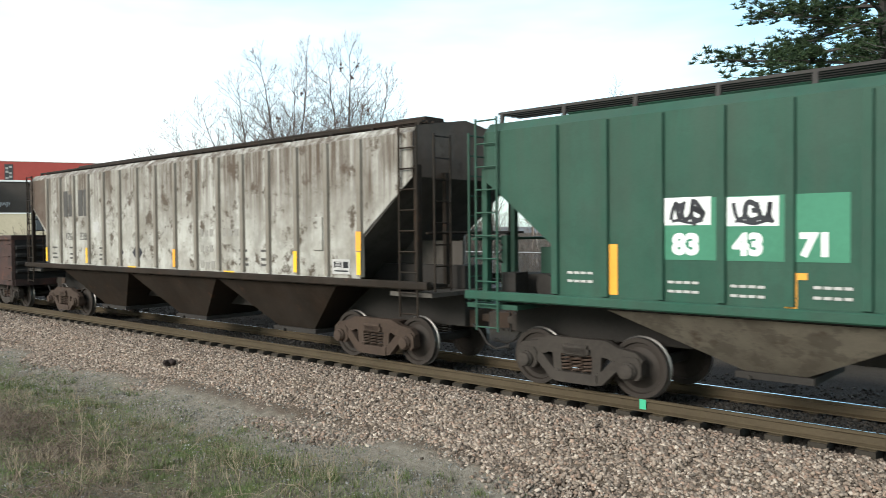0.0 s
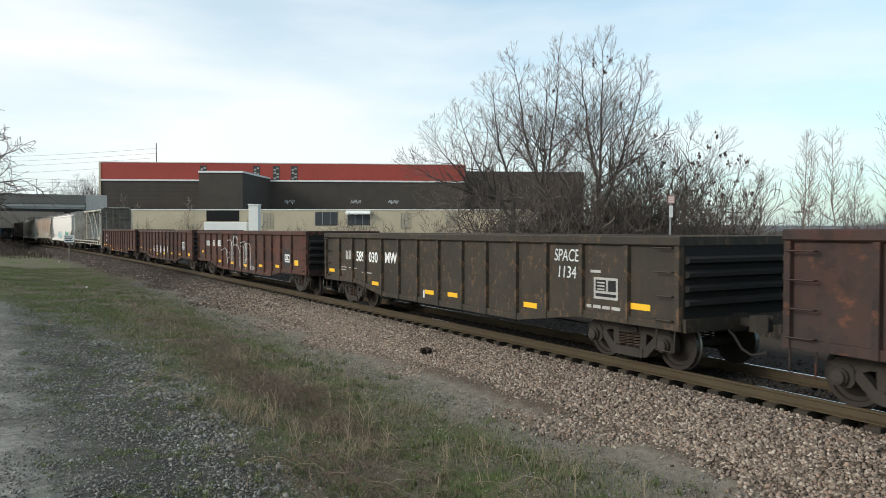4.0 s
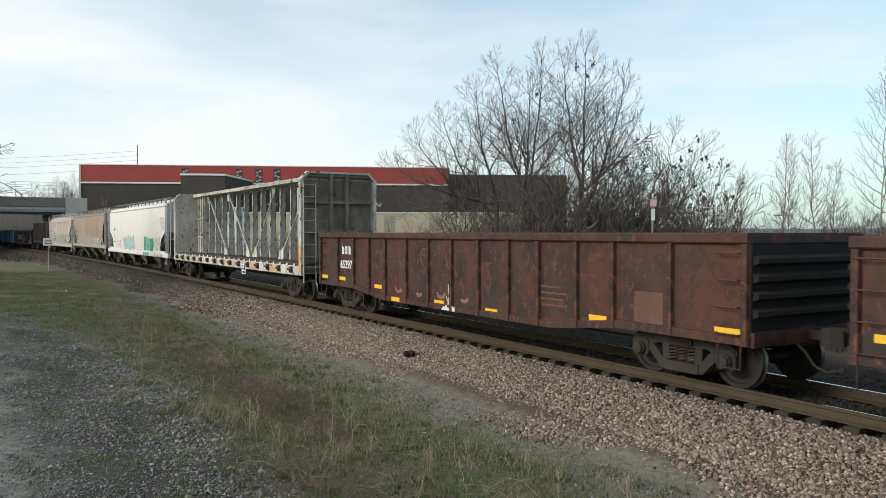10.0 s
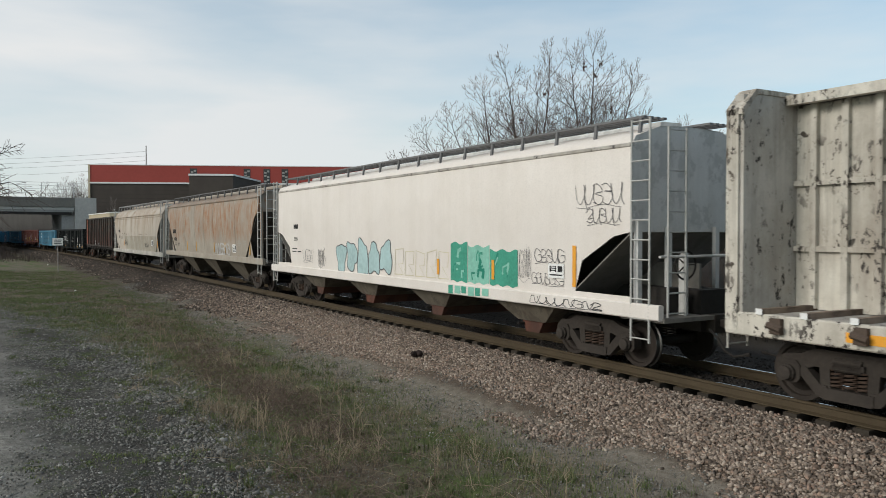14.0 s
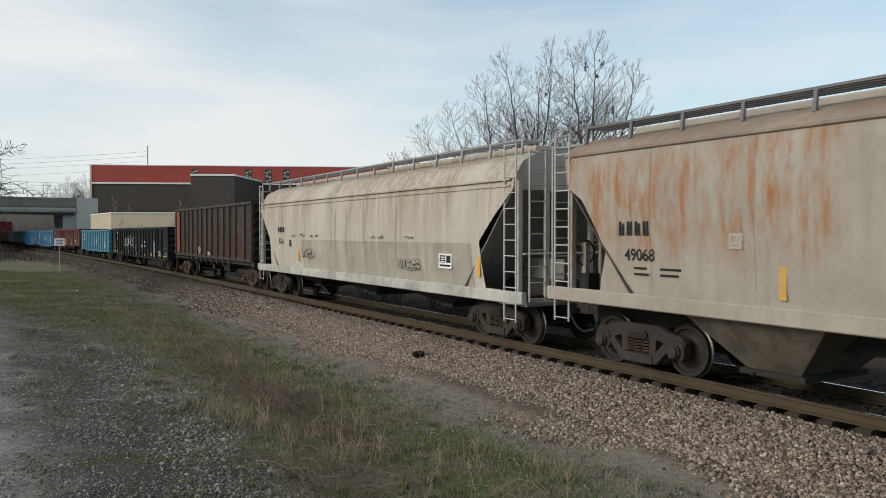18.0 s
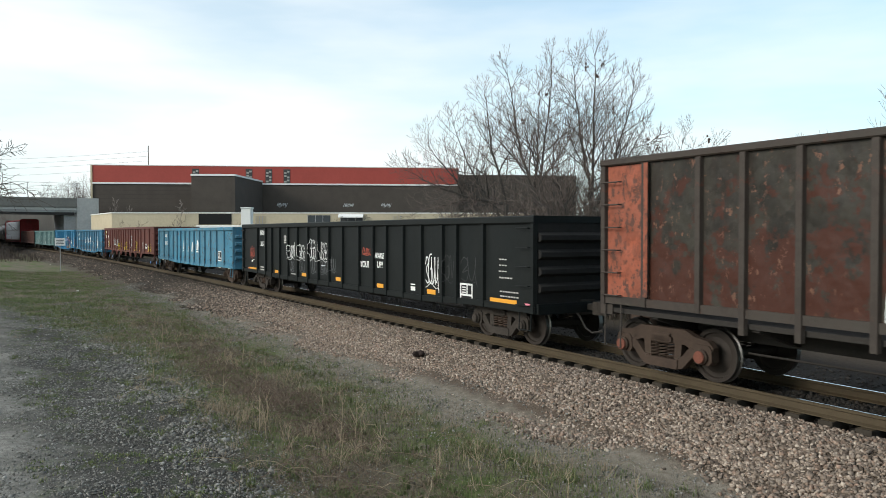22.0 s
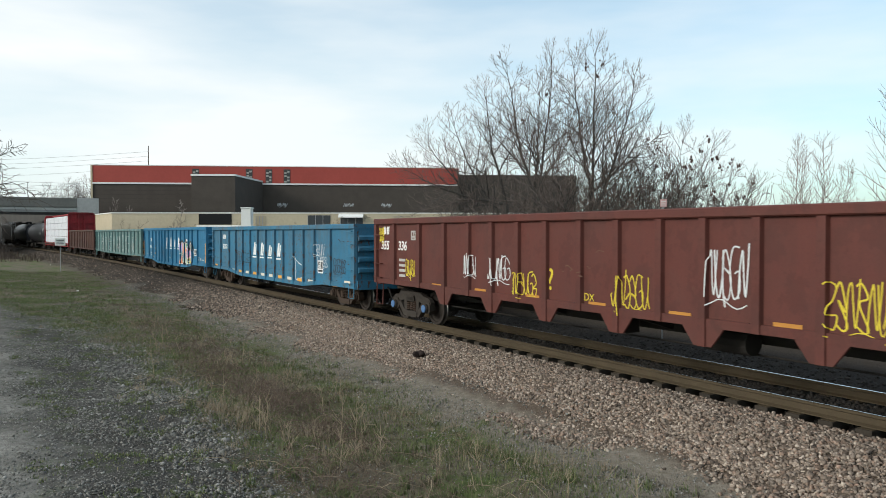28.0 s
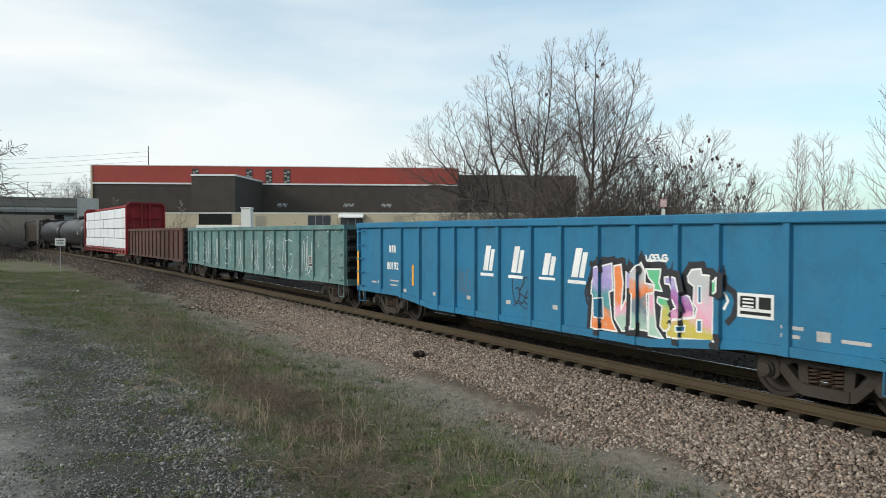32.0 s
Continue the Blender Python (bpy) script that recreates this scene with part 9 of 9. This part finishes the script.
bare_tree((-27.3, 43.0, -0.8), [(1.9, 0, 8.6), (0.5, -1, 10.5)], 0.2, 71, "old bare tree with drooping branches beside the road", 11, 3, 0.3, -0.05, 0.013)
for i, (x, y, h) in enumerate(((-37.0, 108, 7.2), (-60, 140, 9.0), (-56.5, 138, 7.5))):
    bare_tree((x, y, -0.6), [(0.2, 0, h)], 0.06, 75 + i, "slender pale bare sapling by the wall", 10, 2, 0.2, 0.2, 0.018, 0.0, 0.3, M_TWIG_PALE)


def thicket():
    """Shrubs along the far side of the track: three grown, the rest copies of them."""
    kinds = [bare_tree((4 + i, 33, -0.8), [(1.5 * math.cos(k * 0.9 + i), 1.5 * math.sin(k * 0.9 + i), 2.6 + 0.5 * ((k * 7 + i) % 4)) for k in range(7)], 0.028, 90 + i, "dense leafless brown shrub of many stems", 7, 2, 0.30, 0.10, 0.008, 0.0, 0.2, name="shrub", group="shrubs behind the track") for i in range(3)]
    rnd = random.Random(31)
    for i in range(60):
        u = i / 59
        x = (-3.0 if i % 3 else 1.5) + (16.5 if i % 3 else 11.0) * u + rnd.uniform(-0.5, 0.5)
        y = 33.5 + rnd.uniform(-2.5, 5.0) - 0.25 * max(0, x - 8)
        ob = copy_thing(kinds[i % 3], pose(x, y, -0.8, 0, 0, rnd.uniform(0, 360)))
        k = rnd.uniform(0.7, 1.2) * (0.75 if x < 1.5 or x > 12 else 1.1 if x < 4 or x > 10 else 1.4)
        ob.scale = (k, k, k)
    for i in range(44):
        # farther growth to the right, and tufts along the cream wall
        x, y = (rnd.uniform(14, 48), rnd.uniform(44, 66)) if i < 30 else (rnd.uniform(-42, 4), rnd.uniform(98, 105))
        ob = copy_thing(kinds[i % 3], pose(x, y, -0.8, 0, 0, rnd.uniform(0, 360)))
        k = rnd.uniform(0.8, 1.3)
        ob.scale = (k, k, k)


thicket()


def far_brush():
    """The low brown brush beyond the fence, in many fine upright stems."""
    rng = np.random.default_rng(8)
    n = 26000
    s, a = rng.uniform(-55, 60, n), 9 + 16 * rng.random(n) ** 1.3
    p = line_points(s, a, np.full(n, -0.85))
    ln = rng.uniform(0.8, 2.7, n) * (0.75 + 0.35 * np.sin(s * 0.35) * np.sin(s * 0.13 + 1))
    blades("brush", p, ln, 0.02, by_piece("brush_stem", [(0.045, 0.034, 0.028), (0.085, 0.065, 0.05), (0.06, 0.045, 0.036), (0.12, 0.095, 0.07)], 0.95), "low brown leafless brush beyond the fence", rng, 0.35)


far_brush()


def pine(at, height, seed):
    rnd = random.Random(seed)
    t = thing("pine_tree", "dark green pine with layered drooping boughs", "tree", at)
    part("trunk", Geo().tube([(0, 0, -0.3), (0.1, 0, height * 0.5), (0, 0.1, height)], [0.36, 0.24, 0.05], 8), M_BARK, t)
    limbs = Geo()
    clumps = []
    z, k = 7.4, 0
    while z < height * 0.98:
        ang = k * 2.4 + rnd.uniform(-0.4, 0.4)
        l = min(8.4, (height - z) * 0.62 + 1.0) * rnd.uniform(0.75, 1.12)
        d = Vector((math.cos(ang), math.sin(ang), 0.0))
        across = Vector((-d.y, d.x, 0))
        pts = [Vector((0, 0, z)) + d * l * u + Vector((0, 0, 0.5 * u - 0.9 * u * u + 0.35 * u ** 4)) for u in (0, 0.25, 0.5, 0.75, 1.0)]
        limbs.tube(pts, [0.09, 0.07, 0.05, 0.03, 0.012], 5, False)
        for j in range(int(l * 5.0)):
            u = rnd.uniform(0.28, 1.0)
            i = min(3, int(u * 4))
            q = pts[i].lerp(pts[i + 1], u * 4 - i)
            e = (across * rnd.choice((-1, 1)) * rnd.uniform(0.4, 1.0) + d * rnd.uniform(0.3, 0.9) + Vector((0, 0, rnd.uniform(-0.05, 0.35)))) * rnd.uniform(0.7, 1.7)
            limbs.tube([q, q + e * 0.5 + Vector((0, 0, -0.04)), q + e], [0.022, 0.014, 0.006], 3, False)
            for m in range(6):
                v = 0.25 + 0.15 * m
                clumps.append(q + e * v + Vector((rnd.gauss(0, 0.16), rnd.gauss(0, 0.16), rnd.gauss(0.05, 0.16))))
        z += rnd.uniform(0.13, 0.24)
        k += 1
    part("bough", limbs, M_BARK, t)
    rng = np.random.default_rng(seed)
    c = np.repeat(np.array([tuple(q) for q in clumps]), 20, axis=0)
    n = len(c)
    d = rng.normal(size=(n, 3))
    d[:, 2] = np.abs(d[:, 2]) * 0.8 - 0.1
    d /= np.linalg.norm(d, axis=1)[:, None]
    e = np.cross(d, rng.normal(size=(n, 3)))
    e /= np.linalg.norm(e, axis=1)[:, None]
    l = rng.uniform(0.14, 0.30, n)[:, None]
    v = np.stack([c + e * 0.024, c - e * 0.024, c + d * l], 1)
    me = fast_mesh("needles", v.reshape(-1, 3), np.arange(3 * n).reshape(-1, 3), by_piece("pine_needle", [(0.014, 0.030, 0.013), (0.03, 0.055, 0.022), (0.06, 0.09, 0.035)], 0.7))
    ob = new("needles", me)
    ob.parent = t
    tagged(ob, "dark green needles", kind="stuff")
    return t


pine((24.4, 22.2, -0.7), 18.0, 5)


# ---- fence, poles and signs ----
M_MESH_WIRE = plain("fence_wire", (0.28, 0.28, 0.28), 0.5, 0.6, 0.2, 8)


def chain_fence():
    f = thing("chain_link_fence", "grey chain-link fence along the far side of the track", "fence", kind="structure")
    post = Geo().tube([(0, 0, -0.9), (0, 0, 1.68)], 0.03, 8).mesh("fence_post", M_GALV)
    for i in range(30):
        p = on_track(-34 + i * 3.0, 12.0)
        part("fence_post", post, None, f, at=(p.x, p.y, 0))
    for z in (1.65, -0.55):
        part("top_rail" if z > 0 else "tension_wire", Geo().tube([on_track(-34 + 3 * i, 12.0, z) for i in range(30)], 0.022 if z > 0 else 0.006, 5), M_GALV, f)
    g = Geo()
    for i in range(900):
        s = -34 + 87 * i / 900
        for d in (-1, 1):
            a, b = on_track(s, 12.0, -0.6), on_track(s + d * 2.2, 12.0, 1.6)
            o = Vector((0.003, 0.002, 0))
            g.add([a - o, a + o, b + o, b - o], [(0, 1, 2, 3)])
    mesh = part("chain_mesh", g, M_MESH_WIRE, f)
    tagged(mesh, kind="stuff")


chain_fence()


def small_sign(at, label, face_mat, w, h, z0, turn, extra=None):
    s = thing("sign", label, "sign", at, turn=turn)
    part("post", Geo().tube([(0, 0, -0.2), (0, 0, z0 + h * 0.9)], 0.03, 8), M_GALV, s)
    part("plate", Geo().box(-w / 2, w / 2, -0.045, -0.033, z0, z0 + h), face_mat, s, bevel=0.004)
    g = Geo()
    for k in range(3):
        g.box(-w * 0.36, w * 0.36 * (1 - 0.2 * (k % 2)), -0.049, -0.0455, z0 + h * (0.2 + 0.24 * k), z0 + h * (0.2 + 0.24 * k) + h * 0.10)
    part("lettering", g, extra or M_SPRAY_DARK, s)
    return s


small_sign((-32.25, 64.65, -0.75), "small white notice sign on a metal post by the track", M_TRIM, 0.80, 0.62, 2.1, 20)
pink = plain("faded_red_plate", (0.62, 0.34, 0.31), 0.6, 0, 0.3, 8, 0.0)
mark = small_sign((6.87, 24.0, -0.8), "faded pink and white warning marker on a post", pink, 0.22, 0.24, 4.05, 10, M_TRIM)
part("lower_plate", Geo().box(-0.06, 0.06, -0.045, -0.033, 3.62, 3.98), M_TRIM, mark)


def utility_pole(at, height, arms=1, turn=0):
    p = thing("utility_pole", "tall weathered wooden utility pole" if not arms else "weathered wooden utility pole with a crossarm", "utility pole", at, group="utility poles", turn=turn)
    wood = bpy.data.materials.get("pole_wood") or plain("pole_wood", (0.13, 0.10, 0.08), 0.9, 0, 0.4, 4)
    part("pole", Geo().tube([(0, 0, -0.5), (0, 0, height)], [0.16, 0.11], 8), wood, p)
    for i in range(arms):
        part("crossarm", Geo().box(-1.2, 1.2, -0.06, 0.06, height - 0.7 - i * 0.9, height - 0.56 - i * 0.9), wood, p)
        for x in (-1.1, -0.5, 0.5, 1.1):
            part("insulator", Geo().tube([(x, 0, height - 0.56 - i * 0.9), (x, 0, height - 0.40 - i * 0.9)], 0.05, 6), M_GALV, p)
    return p


utility_pole((-76.6, 200, 0), 25.0, 0, 80)
utility_pole((44, 96, 0), 5.2, 1, 0)
utility_pole((60, 100, 0), 5.6, 1, 10)
utility_pole((33, 90, 0), 5.0, 1, 0)
M_WIRE = plain("cable", (0.06, 0.06, 0.065), 0.6, 0, 0.1, 5, 0.0)
for k, z in enumerate((22.0, 20.8, 19.6, 17.8)):
    a, b = Vector((-190, 190, z + 2)), Vector((-76.6, 200, z + 1.5))
    pts = [a.lerp(b, i / 12) + Vector((0, 0, -3.0 * math.sin(math.pi * i / 12))) for i in range(13)]
    tagged(new("power_line", Geo().tube(pts, 0.03, 4).mesh("power_line", M_WIRE)), "thin dark overhead power line across the sky", "cable", "overhead power lines")


# ---- the hills that close the view ----
def hills():
    rnd = random.Random(2)
    mat = plain("far_woods", (0.16, 0.17, 0.18), 1.0, 0, 0.35, 0.02, 0.0, "World", 0.0)
    vs, fs = [], []
    n = 160
    for i in range(n + 1):
        a = 2 * math.pi * i / n
        h = 7.5 + 4.0 * noise.noise((math.cos(a) * 4, math.sin(a) * 4, 0)) + 2.0 * noise.noise((math.cos(a) * 14, math.sin(a) * 14, 2))
        for r, z in ((1000, -3), (1120, max(2, h)), (1250, -3)):
            vs.append((math.sin(a) * r, math.cos(a) * r, z))
    for i in range(n):
        for j in range(2):
            fs.append((3 * i + j, 3 * i + j + 1, 3 * i + j + 4, 3 * i + j + 3))
    tagged(new("backdrop", Geo().add(vs, fs).mesh("backdrop", mat)), "low hazy wooded hills on the horizon", "hills", kind="structure")


hills()


def embankment():
    """The overgrown slope against the bridge's near end."""
    vs, fs = [], []
    nx, ny = 26, 14
    for i in range(nx + 1):
        for j in range(ny + 1):
            s, a = 82 + 55 * i / nx, -4.3 - 26 * j / ny
            p = on_track(s, a)
            u = min(1, (i / nx) * 1.5)
            v = min(1.0, j / ny * 2.6)
            z = -0.9 + 6.2 * u * u * v + 0.4 * noise.noise((p.x * 0.4, p.y * 0.4, 5)) * v
            vs.append((p.x, p.y, z))
    for i in range(nx):
        for j in range(ny):
            k = i * (ny + 1) + j
            fs.append((k, k + ny + 1, k + ny + 2, k + 1)[::-1])
    ob = new("embankment", Geo().add(vs, fs).mesh("embankment", plain("brushy_slope", (0.055, 0.042, 0.034), 1.0, 0, 0.6, 2.0, 0.6, "World", 0.05)))
    tagged(ob, "steep brown slope overgrown with dead brush", "slope", kind="structure")
    rng = np.random.default_rng(15)
    n = 9000
    pick = rng.integers(0, len(vs), n)
    base = np.array(vs)[pick] + rng.normal(size=(n, 3)) * np.array([1.2, 1.2, 0.05])
    blades("slope_brush", base, rng.uniform(0.2, 0.8, n), 0.03, bpy.data.materials["brush_stem"], "dead brown brush growing on the slope", rng, 0.4)


embankment()


# ---- details of the buildings ----
def building_details():
    b = bpy.data.objects["warehouse_building"]
    # patterned vents on the red band
    dark, pale = plain("vent_dark", (0.06, 0.06, 0.06), 0.8, 0, 0.3, 4), plain("vent_pale", (0.35, 0.34, 0.31), 0.8, 0, 0.3, 4)
    for x, rows in ((18.4, 1), (28.6, 2), (32.4, 3), (35.9, 3)):
        v = part("vent", Geo().box(x - 0.65, x + 0.65, -0.14, -0.104, 14.7 - 0.85 * rows, 14.9), dark, b)
        for r in range(rows):
            for c in range(2):
                z = 14.65 - 0.85 * r - 0.35
                part("vent_block", Geo().box(x - 0.5 + 0.55 * c, x - 0.05 + 0.55 * c, -0.17, -0.1405, z - 0.3 + 0.25 * ((r + c) % 2), z + 0.05 + 0.25 * ((r + c) % 2)), pale, v)
    for i, x in enumerate((47.0, 54.5, 34.0, 25.2)):
        g = Geo()
        for k in range(4):
            ribbon(g, [(x + 0.5 * k, 7.6 + 0.2 * math.sin(3 * k + i)), (x + 0.5 * k + 0.15, 8.3), (x + 0.5 * k + 0.32, 7.6), (x + 0.5 * k + 0.45, 8.2)], 0.12, -0.02)
        part("graffiti", g, M_SPRAY_GREY, b, "white sprayed tag on the brown wall")
    # brick courses, as shallow joints along the wall
    g = Geo()
    for k in range(14):
        g.box(-0.9, 21.1, -0.012, -0.002, 1.0 + 0.8 * k, 1.03 + 0.8 * k)
    part("wall_joint", g, plain("joint", (0.05, 0.042, 0.036), 0.95, 0, 0.2, 4), b)
    part("corner_strip", Geo().box(-1.25, -0.904, -0.2, 0.2, -1, 15.5), M_CREAM_WALL, b)
    c = bpy.data.objects["cream_store"]
    for x, wdt, lo, hi in ((29.3, 3.2, 3.0, 4.9), (33.9, 3.2, 3.0, 4.6), (22.0, 1.4, 2.6, 4.8), (41.5, 1.4, 2.6, 4.8), (48.0, 1.6, 2.6, 4.8)):
        win = part("window", Geo().box(x, x + wdt, -0.06, -0.004, lo, hi), plain("dark_pane", (0.05, 0.055, 0.06), 0.3, 0, 0.3, 2, 0.0) if wdt > 2 else plain("tan_door", (0.40, 0.34, 0.24), 0.8, 0, 0.3, 2), c)
        for k in range(3):
            part("frame", Geo().box(x + wdt * k / 3, x + wdt * k / 3 + 0.08, -0.10, -0.0605, lo, hi), M_GALV, win)
    part("awning", Geo().prism_x([(-0.9, 4.55), (-0.003, 4.95), (-0.003, 5.1), (-0.9, 4.7)], 33.7, 37.2), M_TRIM, c)
    # no real recess: a black panel stands for the shade in the opening
    part("bay_shade_panel", Geo().box(14.0, 18.6, -0.05, -0.0035, 3.6, 5.1), plain("shaded_opening", (0.012, 0.012, 0.012), 0.9, 0, 0.3, 3), c, "flat near-black panel for the shade inside an open bay")


building_details()


def trailer(at, turn=0.0):
    t = thing("box_trailer", "plain white box trailer parked by the wall", "trailer", at, turn=turn)
    part("box", Geo().box(0, 5.6, 0, 2.5, 1.1, 4.1, 0.05), M_TRIM, t, bevel=0.03)
    part("skirt", Geo().box(0.4, 5.2, 0.3, 2.2, 0.7, 1.095), M_DARK_STEEL, t)
    me = Geo().lathe_y([(0.2, -0.12), (0.48, -0.14), (0.5, 0.0), (0.48, 0.14), (0.2, 0.12)], 18).mesh("wheel", M_UNDER)
    for x in (1.0, 4.4):
        for y in (0.35, 2.15):
            part("wheel", me, None, t, at=(x, y, 0.5))
    return t


trailer((-32.3, 100.5, -0.7))
pillar = thing("white_kiosk", "narrow white painted block beside the trailer", "kiosk", (-26.3, 100.0, -0.7))
part("body", Geo().box(0, 1.25, 0, 1.4, 0, 6.3, 0.03), M_TRIM, pillar, bevel=0.03)
part("cap", Geo().box(-0.08, 1.33, -0.08, 1.48, 6.304, 6.45), M_TRIM, pillar)

# ---- small marks by the line ----
p = on_track(-10.7, -0.795, -0.12)
part("paint_mark", Geo().box(-0.05, 0.05, -0.012, 0.0, -0.05, 0.11).mesh("paint_mark", plain("green_mark", (0.05, 0.40, 0.22), 0.6, 0, 0.2, 9, 0.0)), None, track, "green paint mark on the rail", at=tuple(p)).rotation_euler = (0, 0, TRACK_TURN - math.pi / 2 + math.pi)
for s, a in ((73.0, -4.2), (31.0, -6.6)):
    p = ground_at(s, a)
    g = Geo().lathe_y([(0.02, -0.03), (0.045, -0.027), (0.036, 0.018), (0.048, 0.042), (0.03, 0.054)], 7)
    tagged(new("litter", g.mesh("litter", M_TRIM)), "small crumpled white scrap lying on the ground", "litter").location = (p.x, p.y, p.z + 0.04)

# ---- ties under the rails ----
def ties():
    rnd = random.Random(18)
    me = Geo().box(-0.11, 0.11, -0.95, 0.95, -0.45, -0.185, 0.0).mesh("tie", M_TIE)
    plate = Geo().box(-0.10, 0.10, -0.16, 0.16, -0.1845, -0.1805).mesh("tie_plate", M_RAIL_SIDE)
    joined = Geo()
    s, k = -30.0, 0
    while s < 260:
        if k < 250:
            t = part("tie", me, None, track)
            p = on_track(s)
            t.matrix_local = pose(p.x, p.y, 0, 0, 0, math.degrees(track_heading(s)) - 90 + rnd.uniform(-0.8, 0.8))
            if k < 110:
                for y in (-0.755, 0.755):
                    part("tie_plate", plate, None, t, at=(0, y, 0))
        else:
            c = [on_track(s + ds, a, z) for ds in (-0.11, 0.11) for a in (-1.3, 1.3) for z in (-0.36, -0.185)]
            joined.add(c, [(0, 1, 3, 2), (4, 6, 7, 5), (0, 4, 5, 1), (2, 3, 7, 6), (1, 5, 7, 3)])
        s += 0.528
        k += 1
    far = part("far_ties", joined, M_TIE, track)
    tagged(far, kind="stuff")


ties()


# ---- movement ----
def motions():
    walk(cam, [(t, pose(0, 0, EYE_Z, 90 + p, r, y)) for t, y, p, r in TURNS], EXPOSURES)
    times = [0.5 * i for i in range(65)]
    spin = [i / 15 for i in range(481)]
    for wagon, middle, half, sets in WAGONS:
        walk(wagon, [(t, wagon_pose(middle - run(t), half)) for t in times])
        for k, wheel in enumerate(sets):
            at = wheel.location.copy()
            walk(wheel, [(t, pose(*at, 0, math.degrees(run(t) / WHEEL_R) + 37 * k, 0)) for t in spin])


motions()
